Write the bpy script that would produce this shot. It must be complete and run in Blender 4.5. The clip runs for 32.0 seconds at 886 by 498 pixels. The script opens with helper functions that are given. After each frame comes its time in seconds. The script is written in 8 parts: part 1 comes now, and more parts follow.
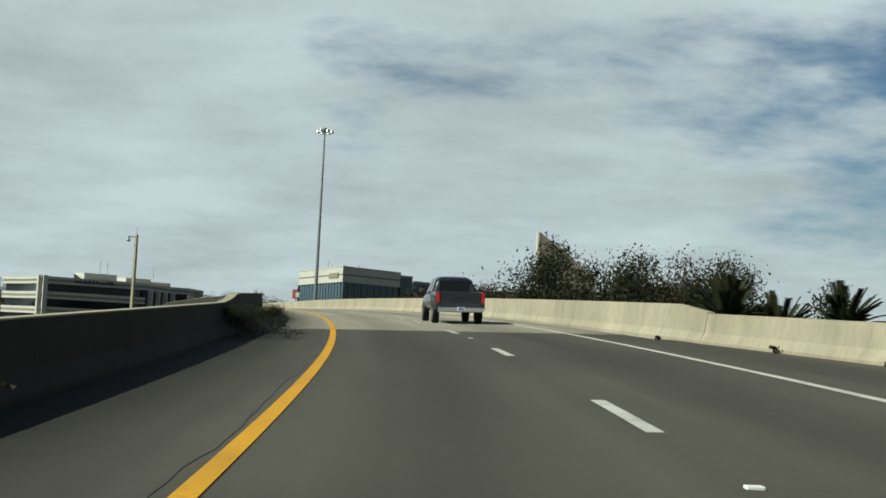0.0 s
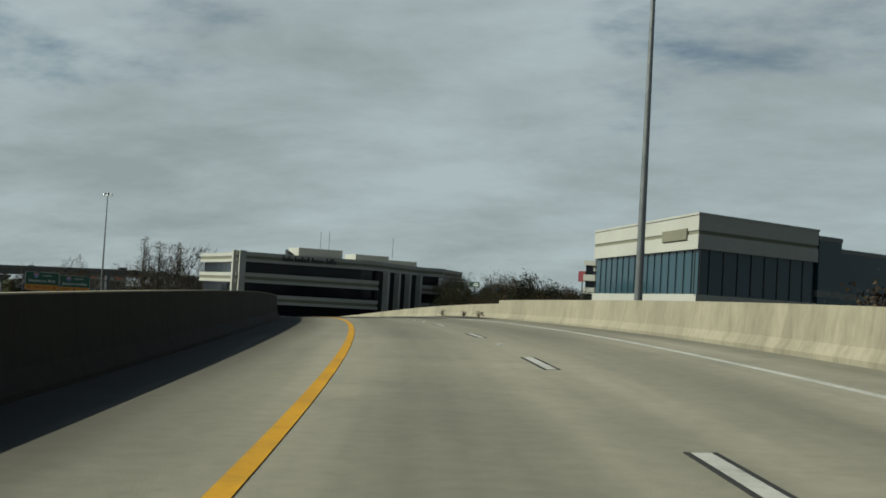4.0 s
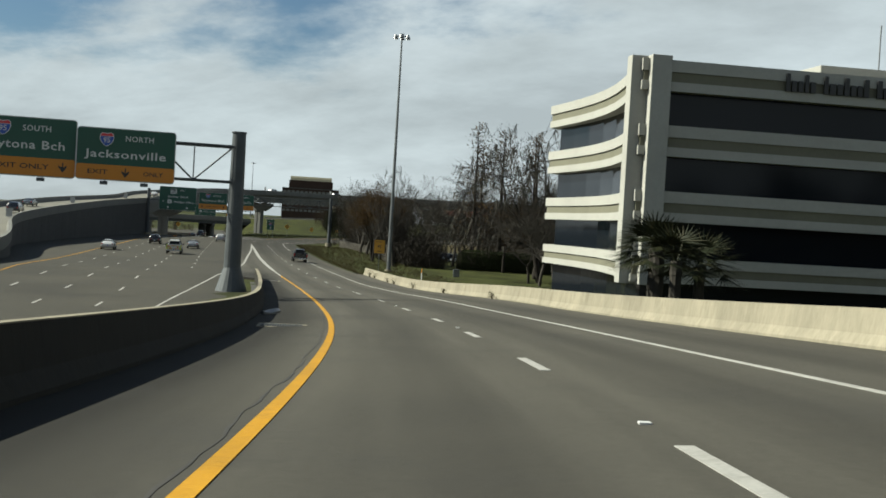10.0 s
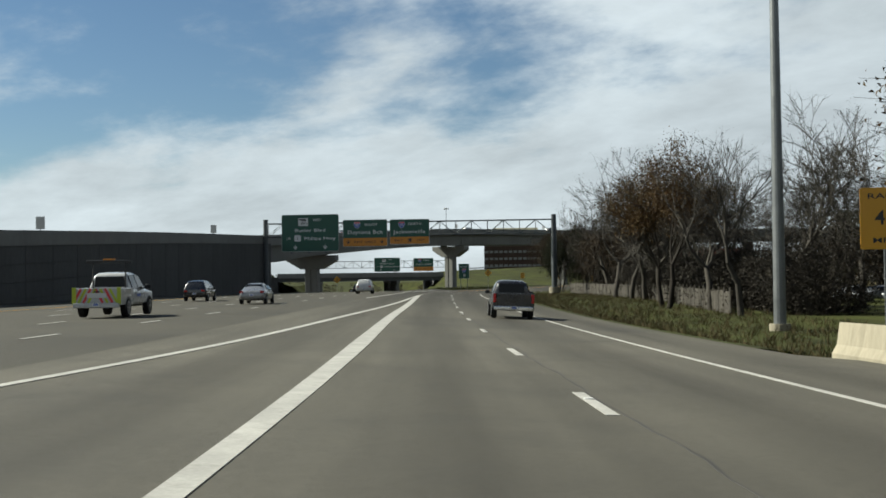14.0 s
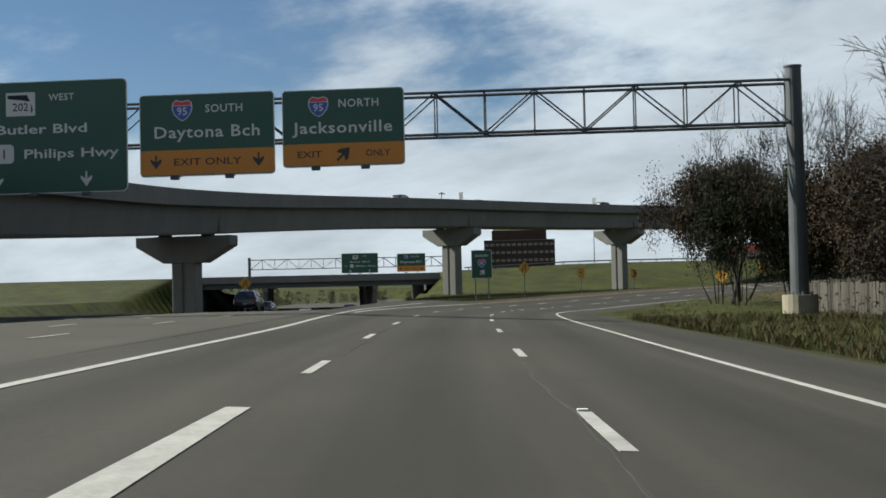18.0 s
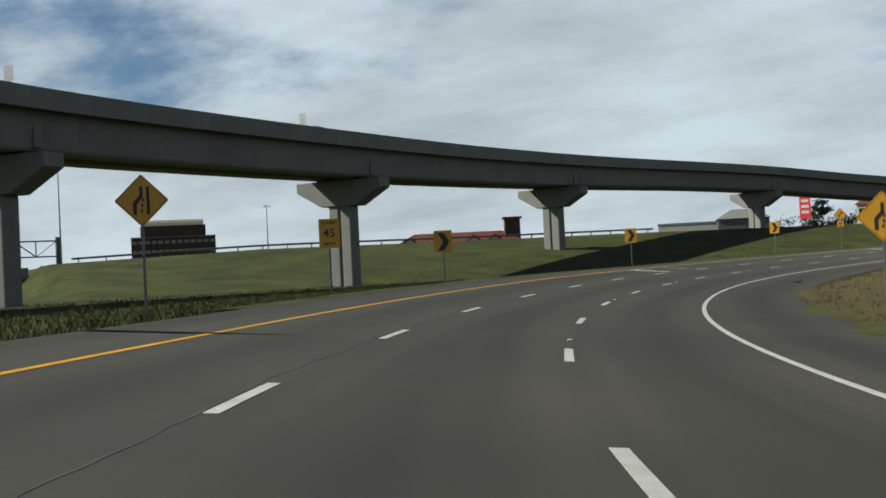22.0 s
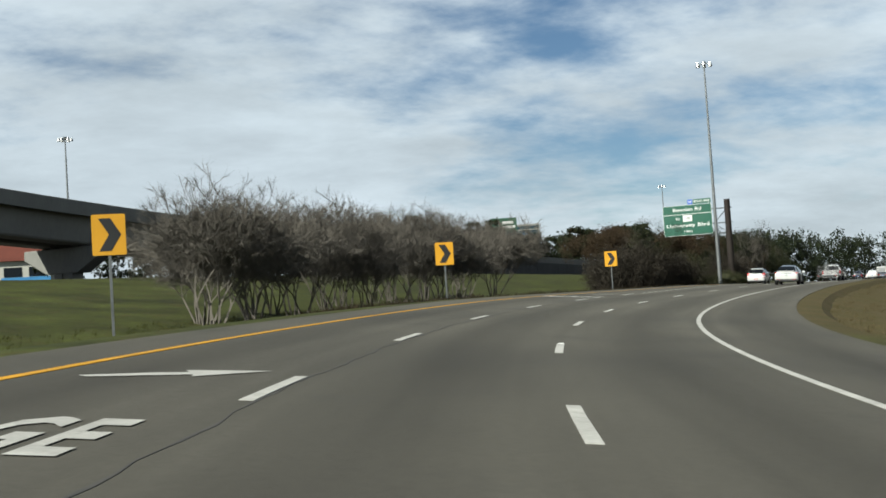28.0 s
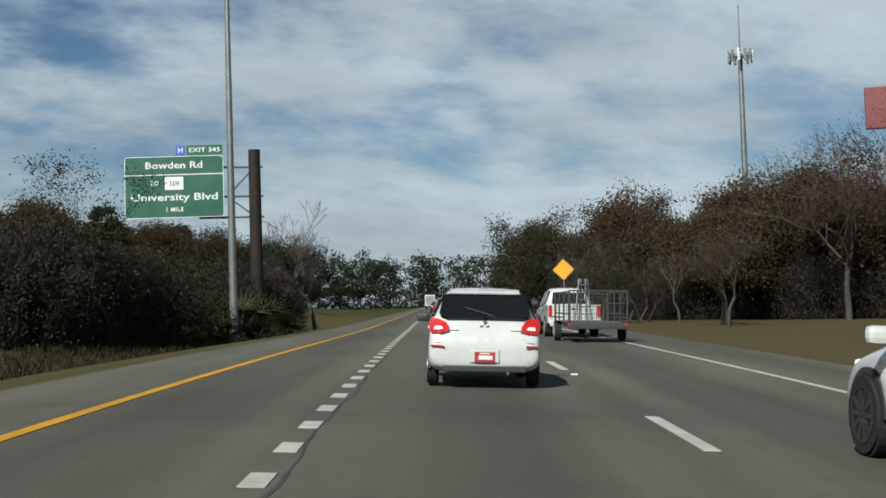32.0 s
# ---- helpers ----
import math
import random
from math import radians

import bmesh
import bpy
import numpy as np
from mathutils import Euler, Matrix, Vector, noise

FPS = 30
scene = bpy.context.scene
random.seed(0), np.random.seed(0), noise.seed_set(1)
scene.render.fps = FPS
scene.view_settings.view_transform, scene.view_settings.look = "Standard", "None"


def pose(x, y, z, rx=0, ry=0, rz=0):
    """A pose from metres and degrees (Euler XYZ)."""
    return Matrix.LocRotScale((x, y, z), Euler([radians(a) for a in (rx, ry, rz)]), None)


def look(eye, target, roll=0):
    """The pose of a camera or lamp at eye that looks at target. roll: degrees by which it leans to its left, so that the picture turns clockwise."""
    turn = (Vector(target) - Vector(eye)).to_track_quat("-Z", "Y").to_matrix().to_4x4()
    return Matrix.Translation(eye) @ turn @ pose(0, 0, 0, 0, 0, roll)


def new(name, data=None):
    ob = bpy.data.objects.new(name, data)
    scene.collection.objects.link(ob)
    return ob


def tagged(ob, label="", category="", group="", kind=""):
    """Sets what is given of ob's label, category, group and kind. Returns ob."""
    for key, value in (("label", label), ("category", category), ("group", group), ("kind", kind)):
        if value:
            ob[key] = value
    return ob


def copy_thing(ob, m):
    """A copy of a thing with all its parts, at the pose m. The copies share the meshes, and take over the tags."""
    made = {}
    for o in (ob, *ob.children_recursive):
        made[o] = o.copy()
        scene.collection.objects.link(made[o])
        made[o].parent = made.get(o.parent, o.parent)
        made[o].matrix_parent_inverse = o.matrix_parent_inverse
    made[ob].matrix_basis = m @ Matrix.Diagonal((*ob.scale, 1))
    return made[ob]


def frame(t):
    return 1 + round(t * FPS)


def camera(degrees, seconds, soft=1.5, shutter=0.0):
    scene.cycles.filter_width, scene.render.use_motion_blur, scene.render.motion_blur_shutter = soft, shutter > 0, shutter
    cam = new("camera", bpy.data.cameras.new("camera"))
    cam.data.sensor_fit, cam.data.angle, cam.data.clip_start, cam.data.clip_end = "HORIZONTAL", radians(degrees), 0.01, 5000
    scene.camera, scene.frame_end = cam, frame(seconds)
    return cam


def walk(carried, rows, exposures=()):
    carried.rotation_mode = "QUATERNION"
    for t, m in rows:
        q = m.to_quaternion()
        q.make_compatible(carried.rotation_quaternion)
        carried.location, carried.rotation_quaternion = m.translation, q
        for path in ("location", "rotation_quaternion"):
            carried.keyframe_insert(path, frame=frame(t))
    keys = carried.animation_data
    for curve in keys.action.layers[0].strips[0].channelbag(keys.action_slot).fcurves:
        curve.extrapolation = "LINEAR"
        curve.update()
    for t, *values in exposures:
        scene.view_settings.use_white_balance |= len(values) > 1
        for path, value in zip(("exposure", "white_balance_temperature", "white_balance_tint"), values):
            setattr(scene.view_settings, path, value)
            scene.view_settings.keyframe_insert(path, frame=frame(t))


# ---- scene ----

# ---------------------------------------------------------------- camera
cam = camera(41.70, 32.0, soft=1.7)
PATH = [
    (0.0, 0.00, 0.00, 5.09, 4.20, -2.85, -0.00),
    (0.5, -0.30, 12.58, 5.59, 4.18, -2.91, 1.83),
    (1.0, -1.02, 25.14, 6.05, 3.91, -2.85, 3.86),
    (1.5, -2.17, 37.68, 6.48, 3.97, -2.84, 5.76),
    (2.0, -3.71, 50.20, 6.87, 3.62, -2.99, 7.34),
    (2.5, -5.61, 62.72, 7.17, 3.46, -3.07, 9.06),
    (3.0, -7.88, 75.28, 7.44, 3.25, -3.18, 10.54),
    (3.5, -10.52, 87.90, 7.69, 2.79, -3.29, 12.23),
    (4.0, -13.58, 100.57, 7.91, 2.58, -3.30, 13.99),
    (4.5, -17.04, 113.25, 8.09, 2.35, -3.27, 15.65),
    (5.0, -20.88, 125.91, 8.21, 1.91, -3.29, 17.19),
    (5.5, -25.06, 138.48, 8.24, 1.36, -3.44, 18.72),
    (6.0, -29.59, 150.90, 8.17, 1.18, -3.80, 20.48),
    (6.5, -34.47, 163.16, 8.01, 0.88, -4.10, 22.09),
    (7.0, -39.68, 175.25, 7.76, 0.91, -4.23, 23.61),
    (7.5, -45.18, 187.20, 7.41, 0.36, -4.16, 24.94),
    (8.0, -51.00, 199.02, 6.97, 0.10, -4.10, 26.61),
    (8.5, -57.21, 210.71, 6.45, -0.28, -4.19, 28.43),
    (9.0, -63.84, 222.26, 5.84, -0.65, -3.99, 30.40),
    (9.5, -70.87, 233.70, 5.13, -0.86, -3.48, 31.90),
    (10.0, -78.27, 245.04, 4.37, -1.24, -3.39, 33.48),
    (10.5, -86.12, 256.23, 3.61, -1.30, -3.42, 35.72),
    (11.0, -94.46, 267.24, 2.86, -1.22, -3.65, 37.70),
    (11.5, -103.28, 278.15, 2.10, -1.12, -3.56, 39.30),
    (12.0, -112.56, 289.02, 1.38, -0.43, -3.45, 40.73),
    (12.5, -122.25, 299.90, 0.75, 0.04, -3.02, 41.75),
    (13.0, -132.31, 310.84, 0.21, 0.42, -1.71, 42.54),
    (13.5, -142.67, 321.85, -0.18, 1.13, 0.12, 43.13),
    (14.0, -153.26, 332.90, -0.43, 1.39, 0.72, 43.57),
    (14.5, -164.02, 343.96, -0.61, 1.10, 1.06, 43.90),
    (15.0, -174.85, 355.05, -0.78, 1.17, 1.31, 43.91),
    (15.5, -185.67, 366.17, -0.93, 1.31, 1.46, 43.64),
    (16.0, -196.38, 377.31, -1.06, 1.42, 1.48, 43.24),
    (16.5, -206.95, 388.44, -1.15, 1.51, 1.33, 42.89),
    (17.0, -217.40, 399.51, -1.21, 1.71, 1.01, 42.89),
    (17.5, -227.76, 410.44, -1.23, 1.91, 0.99, 43.24),
    (18.0, -238.04, 421.19, -1.22, 1.68, 1.33, 43.27),
    (18.5, -248.12, 431.83, -1.24, 1.42, 1.29, 42.75),
    (19.0, -257.92, 442.36, -1.29, 1.30, 1.03, 42.22),
    (19.5, -267.38, 452.76, -1.40, 0.97, 0.59, 41.50),
    (20.0, -276.42, 463.05, -1.57, 0.74, 0.26, 40.22),
    (20.5, -284.88, 473.38, -1.76, 0.89, 0.22, 37.50),
    (21.0, -292.57, 483.88, -1.95, 0.72, 0.80, 33.99),
    (21.5, -299.43, 494.60, -2.15, 0.64, 2.09, 30.36),
    (22.0, -305.46, 505.49, -2.33, 1.20, 2.79, 26.63),
    (22.5, -310.62, 516.53, -2.44, 1.71, 2.77, 22.59),
    (23.0, -314.95, 527.69, -2.48, 1.85, 2.79, 18.90),
    (23.5, -318.55, 538.93, -2.45, 2.06, 3.15, 15.64),
    (24.0, -321.46, 550.27, -2.38, 2.32, 3.18, 12.31),
    (24.5, -323.71, 561.74, -2.29, 2.31, 3.19, 8.93),
    (25.0, -325.27, 573.36, -2.18, 2.50, 3.49, 5.59),
    (25.5, -326.16, 585.12, -2.05, 2.61, 3.72, 2.18),
    (26.0, -326.30, 597.00, -1.93, 2.63, 3.66, -1.77),
    (26.5, -325.63, 608.96, -1.79, 2.70, 3.45, -5.48),
    (27.0, -324.23, 620.97, -1.64, 2.86, 3.27, -8.69),
    (27.5, -322.17, 632.97, -1.47, 3.02, 3.28, -11.68),
    (28.0, -319.41, 644.90, -1.30, 2.87, 3.64, -15.25),
    (28.5, -315.88, 656.67, -1.12, 2.95, 3.43, -18.96),
    (29.0, -311.59, 668.23, -0.91, 2.97, 3.31, -22.67),
    (29.5, -306.55, 679.51, -0.68, 2.96, 3.40, -26.38),
    (30.0, -300.80, 690.49, -0.45, 2.79, 3.45, -29.78),
    (30.5, -294.42, 701.19, -0.24, 3.01, 3.33, -32.74),
    (31.0, -287.46, 711.64, -0.07, 2.63, 2.90, -35.39),
    (31.5, -280.02, 721.88, 0.11, 2.80, 2.38, -37.51),
    (32.0, -272.18, 731.96, 0.30, 2.71, 1.76, -39.16),
]
walk(cam, [(t, pose(x, y, z, 90 + p, r, w)) for t, x, y, z, p, r, w in PATH],
     exposures=[(0, 0.9, 6250, -4), (2, 0.64, 6250, -4), (4, 0.46, 6250, -4), (6, 0.42, 6200, -5), (7, 0.9, 6200, -3), (8, 1.14, 6250, -1), (9.5, 1.13, 6350, 0), (11, 0.9, 6400, 2), (12, 1.25, 6450, 3), (13, 1.48, 6450, 2), (14, 1.22, 6350, 3), (15, 1.2, 6300, 3), (17, 1.2, 6200, 4), (19, 1.12, 6150, 6), (21, 1.07, 6150, 4), (23, 0.97, 6150, 4), (25, 1.22, 6150, 4), (28, 1.22, 6150, 3), (29, 1.24, 6150, 3), (30, 1.17, 6100, 2), (32, 0.82, 6000, 2)])

# ---------------------------------------------------------------- sky, sun
SUN_ELEV, SUN_YAW = 39.0, 115.0          # degrees; the yaw points towards the sun
world = bpy.data.worlds.new("sky")
scene.world = world
world.use_nodes = True


def build_sky(tree):
    N, L = tree.nodes, tree.links
    for n in list(N):
        N.remove(n)

    def node(kind, **kw):
        n = N.new(kind)
        for k, v in kw.items():
            n.inputs[k].default_value = v
        return n

    def math_(op, a, b=None):
        n = N.new("ShaderNodeMath")
        n.operation = op
        for i, v in enumerate((a, b)):
            if v is None:
                continue
            if isinstance(v, (int, float)):
                n.inputs[i].default_value = v
            else:
                L.new(v, n.inputs[i])
        return n.outputs[0]

    sky = N.new("ShaderNodeTexSky")
    sky.sky_type, sky.sun_disc = "NISHITA", False
    sky.sun_elevation, sky.sun_rotation = radians(SUN_ELEV), radians(-SUN_YAW)
    sky.air_density, sky.dust_density, sky.ozone_density = 1.0, 0.05, 4.0
    co = N.new("ShaderNodeTexCoord")
    sep = N.new("ShaderNodeSeparateXYZ")
    L.new(co.outputs["Generated"], sep.inputs[0])
    up = math_("ADD", math_("MAXIMUM", sep.outputs[2], 0.0), 0.24)
    px, py = math_("DIVIDE", sep.outputs[0], up), math_("DIVIDE", sep.outputs[1], up)
    com = N.new("ShaderNodeCombineXYZ")
    L.new(px, com.inputs[0])
    L.new(py, com.inputs[1])

    def layer(rot, sx, sy, scale, detail, rough, off):
        m = N.new("ShaderNodeMapping")
        m.inputs["Rotation"].default_value = (0, 0, radians(rot))
        m.inputs["Scale"].default_value = (sx, sy, 1)
        m.inputs["Location"].default_value = off
        L.new(com.outputs[0], m.inputs[0])
        t = N.new("ShaderNodeTexNoise")
        t.inputs["Scale"].default_value, t.inputs["Detail"].default_value = scale, detail
        t.inputs["Roughness"].default_value, t.inputs["Distortion"].default_value = rough, 0.12
        L.new(m.outputs[0], t.inputs["Vector"])
        return t.outputs["Fac"]

    big = layer(25, 0.8, 1.0, 0.9, 7.0, 0.56, (3.1, 0.7, 0))
    fine = layer(60, 1.0, 1.3, 3.3, 9.0, 0.6, (1.3, 5.2, 0))
    ramp = N.new("ShaderNodeMapRange")
    ramp.interpolation_type = "SMOOTHSTEP"
    ramp.inputs["From Min"].default_value, ramp.inputs["From Max"].default_value = 0.37, 0.53
    mix = math_("ADD", math_("MULTIPLY", big, 0.70), math_("MULTIPLY", fine, 0.30))
    # haze towards the horizon
    hz = N.new("ShaderNodeMapRange")
    hz.interpolation_type = "SMOOTHSTEP"
    hz.inputs["From Min"].default_value, hz.inputs["From Max"].default_value = 0.0, 0.14
    hz.inputs["To Min"].default_value, hz.inputs["To Max"].default_value = 0.24, 0.0
    L.new(sep.outputs[2], hz.inputs["Value"])
    mix = math_("ADD", mix, hz.outputs[0])
    # the clear part of the sky, to the west
    gap = N.new("ShaderNodeVectorMath")
    gap.operation = "DOT_PRODUCT"
    L.new(co.outputs["Generated"], gap.inputs[0])
    ga, ge_ = radians(73), radians(18)
    gap.inputs[1].default_value = (-math.sin(ga) * math.cos(ge_), math.cos(ga) * math.cos(ge_), math.sin(ge_))
    clear = N.new("ShaderNodeMapRange")
    clear.interpolation_type = "SMOOTHSTEP"
    clear.inputs["From Min"].default_value, clear.inputs["From Max"].default_value = math.cos(radians(27)), math.cos(radians(9))
    clear.inputs["To Min"].default_value, clear.inputs["To Max"].default_value = 0.04, -0.165
    L.new(gap.outputs["Value"], clear.inputs["Value"])
    mix = math_("ADD", mix, clear.outputs[0])
    # broken cloud to the north-east
    gap2 = N.new("ShaderNodeVectorMath")
    gap2.operation = "DOT_PRODUCT"
    L.new(co.outputs["Generated"], gap2.inputs[0])
    ga, ge_ = radians(-40), radians(9)
    gap2.inputs[1].default_value = (-math.sin(ga) * math.cos(ge_), math.cos(ga) * math.cos(ge_), math.sin(ge_))
    thin = N.new("ShaderNodeMapRange")
    thin.interpolation_type = "SMOOTHSTEP"
    thin.inputs["From Min"].default_value, thin.inputs["From Max"].default_value = math.cos(radians(30)), math.cos(radians(10))
    thin.inputs["To Min"].default_value, thin.inputs["To Max"].default_value = 0.0, -0.075
    L.new(gap2.outputs["Value"], thin.inputs["Value"])
    mix = math_("ADD", mix, thin.outputs[0])
    L.new(mix, ramp.inputs["Value"])
    shade = N.new("ShaderNodeMapRange")
    shade.inputs["From Min"].default_value, shade.inputs["From Max"].default_value = 0.35, 0.65
    shade.inputs["To Min"].default_value, shade.inputs["To Max"].default_value = 0.86, 1.24
    L.new(layer(20, 0.9, 1.2, 1.5, 7.0, 0.62, (8.0, 2.0, 0)), shade.inputs["Value"])
    white = N.new("ShaderNodeMix")
    white.data_type = "RGBA"
    white.blend_type = "MULTIPLY"
    white.inputs["Factor"].default_value = 1.0
    white.inputs["A"].default_value = (0.88, 0.94, 1.0, 1)
    L.new(shade.outputs[0], white.inputs["B"])
    bg1, bg2 = N.new("ShaderNodeBackground"), N.new("ShaderNodeBackground")
    bg1.inputs["Strength"].default_value = 0.031
    L.new(sky.outputs[0], bg1.inputs["Color"])
    bg2.inputs["Strength"].default_value = 0.305
    L.new(white.outputs["Result"], bg2.inputs["Color"])
    # thinner cloud towards the zenith
    high = N.new("ShaderNodeMapRange")
    high.interpolation_type = "SMOOTHSTEP"
    high.inputs["From Min"].default_value, high.inputs["From Max"].default_value = 0.36, 0.56
    high.inputs["To Min"].default_value, high.inputs["To Max"].default_value = 0.95, 0.06
    L.new(sep.outputs[2], high.inputs["Value"])
    cov = math_("MULTIPLY", ramp.outputs[0], high.outputs[0])
    ms = N.new("ShaderNodeMixShader")
    L.new(cov, ms.inputs[0])
    L.new(bg1.outputs[0], ms.inputs[1])
    L.new(bg2.outputs[0], ms.inputs[2])
    out = N.new("ShaderNodeOutputWorld")
    L.new(ms.outputs[0], out.inputs[0])


build_sky(world.node_tree)
sun_data = bpy.data.lights.new("sun", "SUN")
sun_data.energy, sun_data.angle, sun_data.color = 5.0, radians(0.6), (1.0, 0.94, 0.82)
sun = new("sun", sun_data)
e, w = radians(SUN_ELEV), radians(SUN_YAW)
sun.matrix_world = look((-math.sin(w) * math.cos(e) * 300, math.cos(w) * math.cos(e) * 300, math.sin(e) * 300), (0, 0, 0))

# ---------------------------------------------------------------- the alignment of the ramp
# station, x, y, z of the surface, heading, cross fall (degrees)
ALIGN = [
    (-40, 0.31, -40.00, 2.23, 0.44, -1.55),
    (20, -0.67, 19.99, 4.57, 3.47, -1.70),
    (80, -8.70, 79.40, 6.23, 11.51, -2.10),
    (140, -24.62, 137.20, 6.95, 19.00, -2.12),
    (200, -47.75, 192.52, 5.94, 26.10, -3.50),
    (260, -77.83, 244.38, 3.12, 33.81, -2.85),
    (320, -114.81, 291.58, -0.07, 41.44, -2.80),
    (380, -155.73, 335.45, -1.77, 44.10, 2.12),
    (440, -197.52, 378.50, -2.36, 43.64, 2.77),
    (500, -238.83, 422.02, -2.51, 43.69, 2.64),
    (560, -279.22, 466.37, -2.92, 39.92, 2.60),
    (620, -310.86, 517.09, -3.74, 22.84, 4.10),
    (680, -325.45, 575.06, -3.45, 5.54, 5.40),
    (740, -321.81, 634.71, -2.74, -11.72, 5.30),
    (800, -300.72, 690.62, -1.74, -29.38, 5.60),
    (860, -266.10, 739.53, -0.99, -38.72, 2.85),
    (920, -228.57, 786.35, -0.99, -38.72, 1.15),
    (1400, 40.59, 1122.06, -0.99, -38.72, 1.15),
]
AL = np.array(ALIGN)


def hermite(s):
    s = np.clip(np.asarray(s, float), AL[0, 0], AL[-1, 0])
    i = np.clip(np.searchsorted(AL[:, 0], s, side="right") - 1, 0, len(AL) - 2)
    d = AL[i + 1, 0] - AL[i, 0]
    u = (s - AL[i, 0]) / d
    h0, h1 = np.radians(AL[i, 4]), np.radians(AL[i + 1, 4])
    a, b, c, e_ = 2 * u**3 - 3 * u**2 + 1, u**3 - 2 * u**2 + u, 3 * u**2 - 2 * u**3, u**3 - u**2
    x = a * AL[i, 1] + b * d * -np.sin(h0) + c * AL[i + 1, 1] + e_ * d * -np.sin(h1)
    y = a * AL[i, 2] + b * d * np.cos(h0) + c * AL[i + 1, 2] + e_ * d * np.cos(h1)
    g = np.gradient(AL[:, 3], AL[:, 0])
    z = a * AL[i, 3] + b * d * g[i] + c * AL[i + 1, 3] + e_ * d * g[i + 1]
    sm = u * u * (3 - 2 * u)
    h = h0 + (h1 - h0) * u
    k = np.radians(AL[i, 5] * (1 - sm) + AL[i + 1, 5] * sm)
    return x, y, z, h, k


def R(s, u=0.0, dz=0.0):
    """A point of the ramp: station, metres to the right, metres above the surface."""
    x, y, z, h, k = hermite(s)
    return Vector((float(x + u * np.cos(h)), float(y + u * np.sin(h)), float(z - u * np.tan(k) + dz)))


def head(s):
    return math.degrees(float(hermite(s)[3]))


ML_S = np.array([-100, 300, 340] + list(range(366, 601, 2)))
ML_H = np.array([-2.2, -2.0, -1.7] + [R(s, float(np.interp(s, [366, 510, 540, 560, 580, 600], [-6.5, -6.5, -6.9, -7.6, -9.4, -12.0]))).z for s in range(366, 601, 2)])


def M(s, u, dz=0.0):
    """A point of the through highway beside the ramp; straight past station 510, where it dips."""
    if s <= 510:
        x, y, z, h, k = hermite(s)
    else:
        x, y, z, h, k = hermite(510)
        x, y = x - math.sin(h) * (s - 510), y + math.cos(h) * (s - 510)
    dip = min(max((s - 560) / 180, 0), 1)
    dip = dip * dip * (3 - 2 * dip) * 5.0
    return Vector((float(x + u * np.cos(h)), float(y + u * np.sin(h)), float(np.interp(s, ML_S, ML_H)) - dip + dz))


def table(rows):
    """Straight steps between the rows, eased over about fifteen metres."""
    a = np.array(rows, float)
    near = np.array([-9.0, -6.0, -3.0, 0.0, 3.0, 6.0, 9.0])
    weight = np.array([1.0, 2.0, 3.0, 3.5, 3.0, 2.0, 1.0]) / 15.5
    return lambda s: float(np.interp(s + near, a[:, 0], a[:, 1]) @ weight)


dash_u = table([(-40, 2.1), (12, 2.17), (24, 2.2), (34, 2.35), (52, 2.42), (63, 2.5), (84, 2.36), (95, 2.2), (130, 2.25), (170, 2.3), (195, 2.44), (220, 2.43),
                (244, 2.45), (270, 2.2), (287, 2.35), (302, 2.68), (327, 2.62), (340, 2.4), (354, 2.07), (392, 2.03), (430, 1.75), (470, 1.48), (483, 1.45), (511, 1.54), (537, 1.72), (552, 1.58), (565, 1.46),
                (590, 1.4), (600, 1.46), (610, 1.3), (617, 1.1), (630, 1.1), (664, 1.07), (688, 0.99), (765, 0.98), (786, 0.96), (811, 1.2), (823, 1.55), (836, 1.96), (848, 2.35), (862, 2.5), (877, 2.5), (1400, 2.6)])
left_u = table([(-40, -1.4), (10, -1.38), (36, -1.43), (60, -1.28), (85, -1.17), (164, -1.07), (190, -1.1), (216, -1.28), (225, -1.33), (268, -1.34), (298, -1.22),
                (326, -1.18), (345, -1.3), (361, -1.5), (376, -1.66), (392, -1.69), (422, -1.8), (461, -1.88), (478, -2.0), (496, -2.1), (507, -2.18), (511, -2.05)])
lane_u = table([(507, -1.98), (516, -1.95), (542, -1.98), (566, -2.1), (580, -1.95), (594, -2.14), (605, -2.2), (620, -2.6), (643, -2.58), (665, -2.48), (690, -2.6), (764, -2.45), (788, -2.32), (812, -2.17),
                (833, -1.45), (845, -1.32), (867, -1.32), (1400, -1.32)])
ramp_left_u = table([(555, -5.6), (570, -5.9), (600, -5.8), (622, -6.05), (640, -6.05), (668, -5.78), (695, -5.95), (765, -5.68), (788, -5.4), (812, -5.45), (824, -5.0),
                     (836, -4.55), (848, -3.98), (861, -3.96), (871, -3.8), (894, -3.6), (1400, -3.4)])
edge_u = table([(-40, 5.8), (20, 5.86), (34, 6.05), (48, 6.3), (66, 6.2), (80, 5.98), (95, 5.8), (130, 5.85), (170, 5.95), (200, 6.0), (222, 6.26), (245, 6.35), (262, 6.1),
                (276, 5.85), (285, 5.95), (304, 6.4), (318, 6.45), (331, 6.2), (344, 5.9), (358, 5.68), (375, 5.75), (392, 5.9), (413, 5.8), (440, 5.5), (467, 5.32), (482, 5.2), (497, 5.2), (513, 5.35),
                (541, 5.5), (550, 5.3), (570, 5.12), (585, 4.95), (597, 4.78), (622, 4.85), (645, 4.7), (695, 4.63), (766, 4.62), (789, 4.62), (823, 5.15), (849, 5.95), (868, 6.35), (1400, 6.4)])

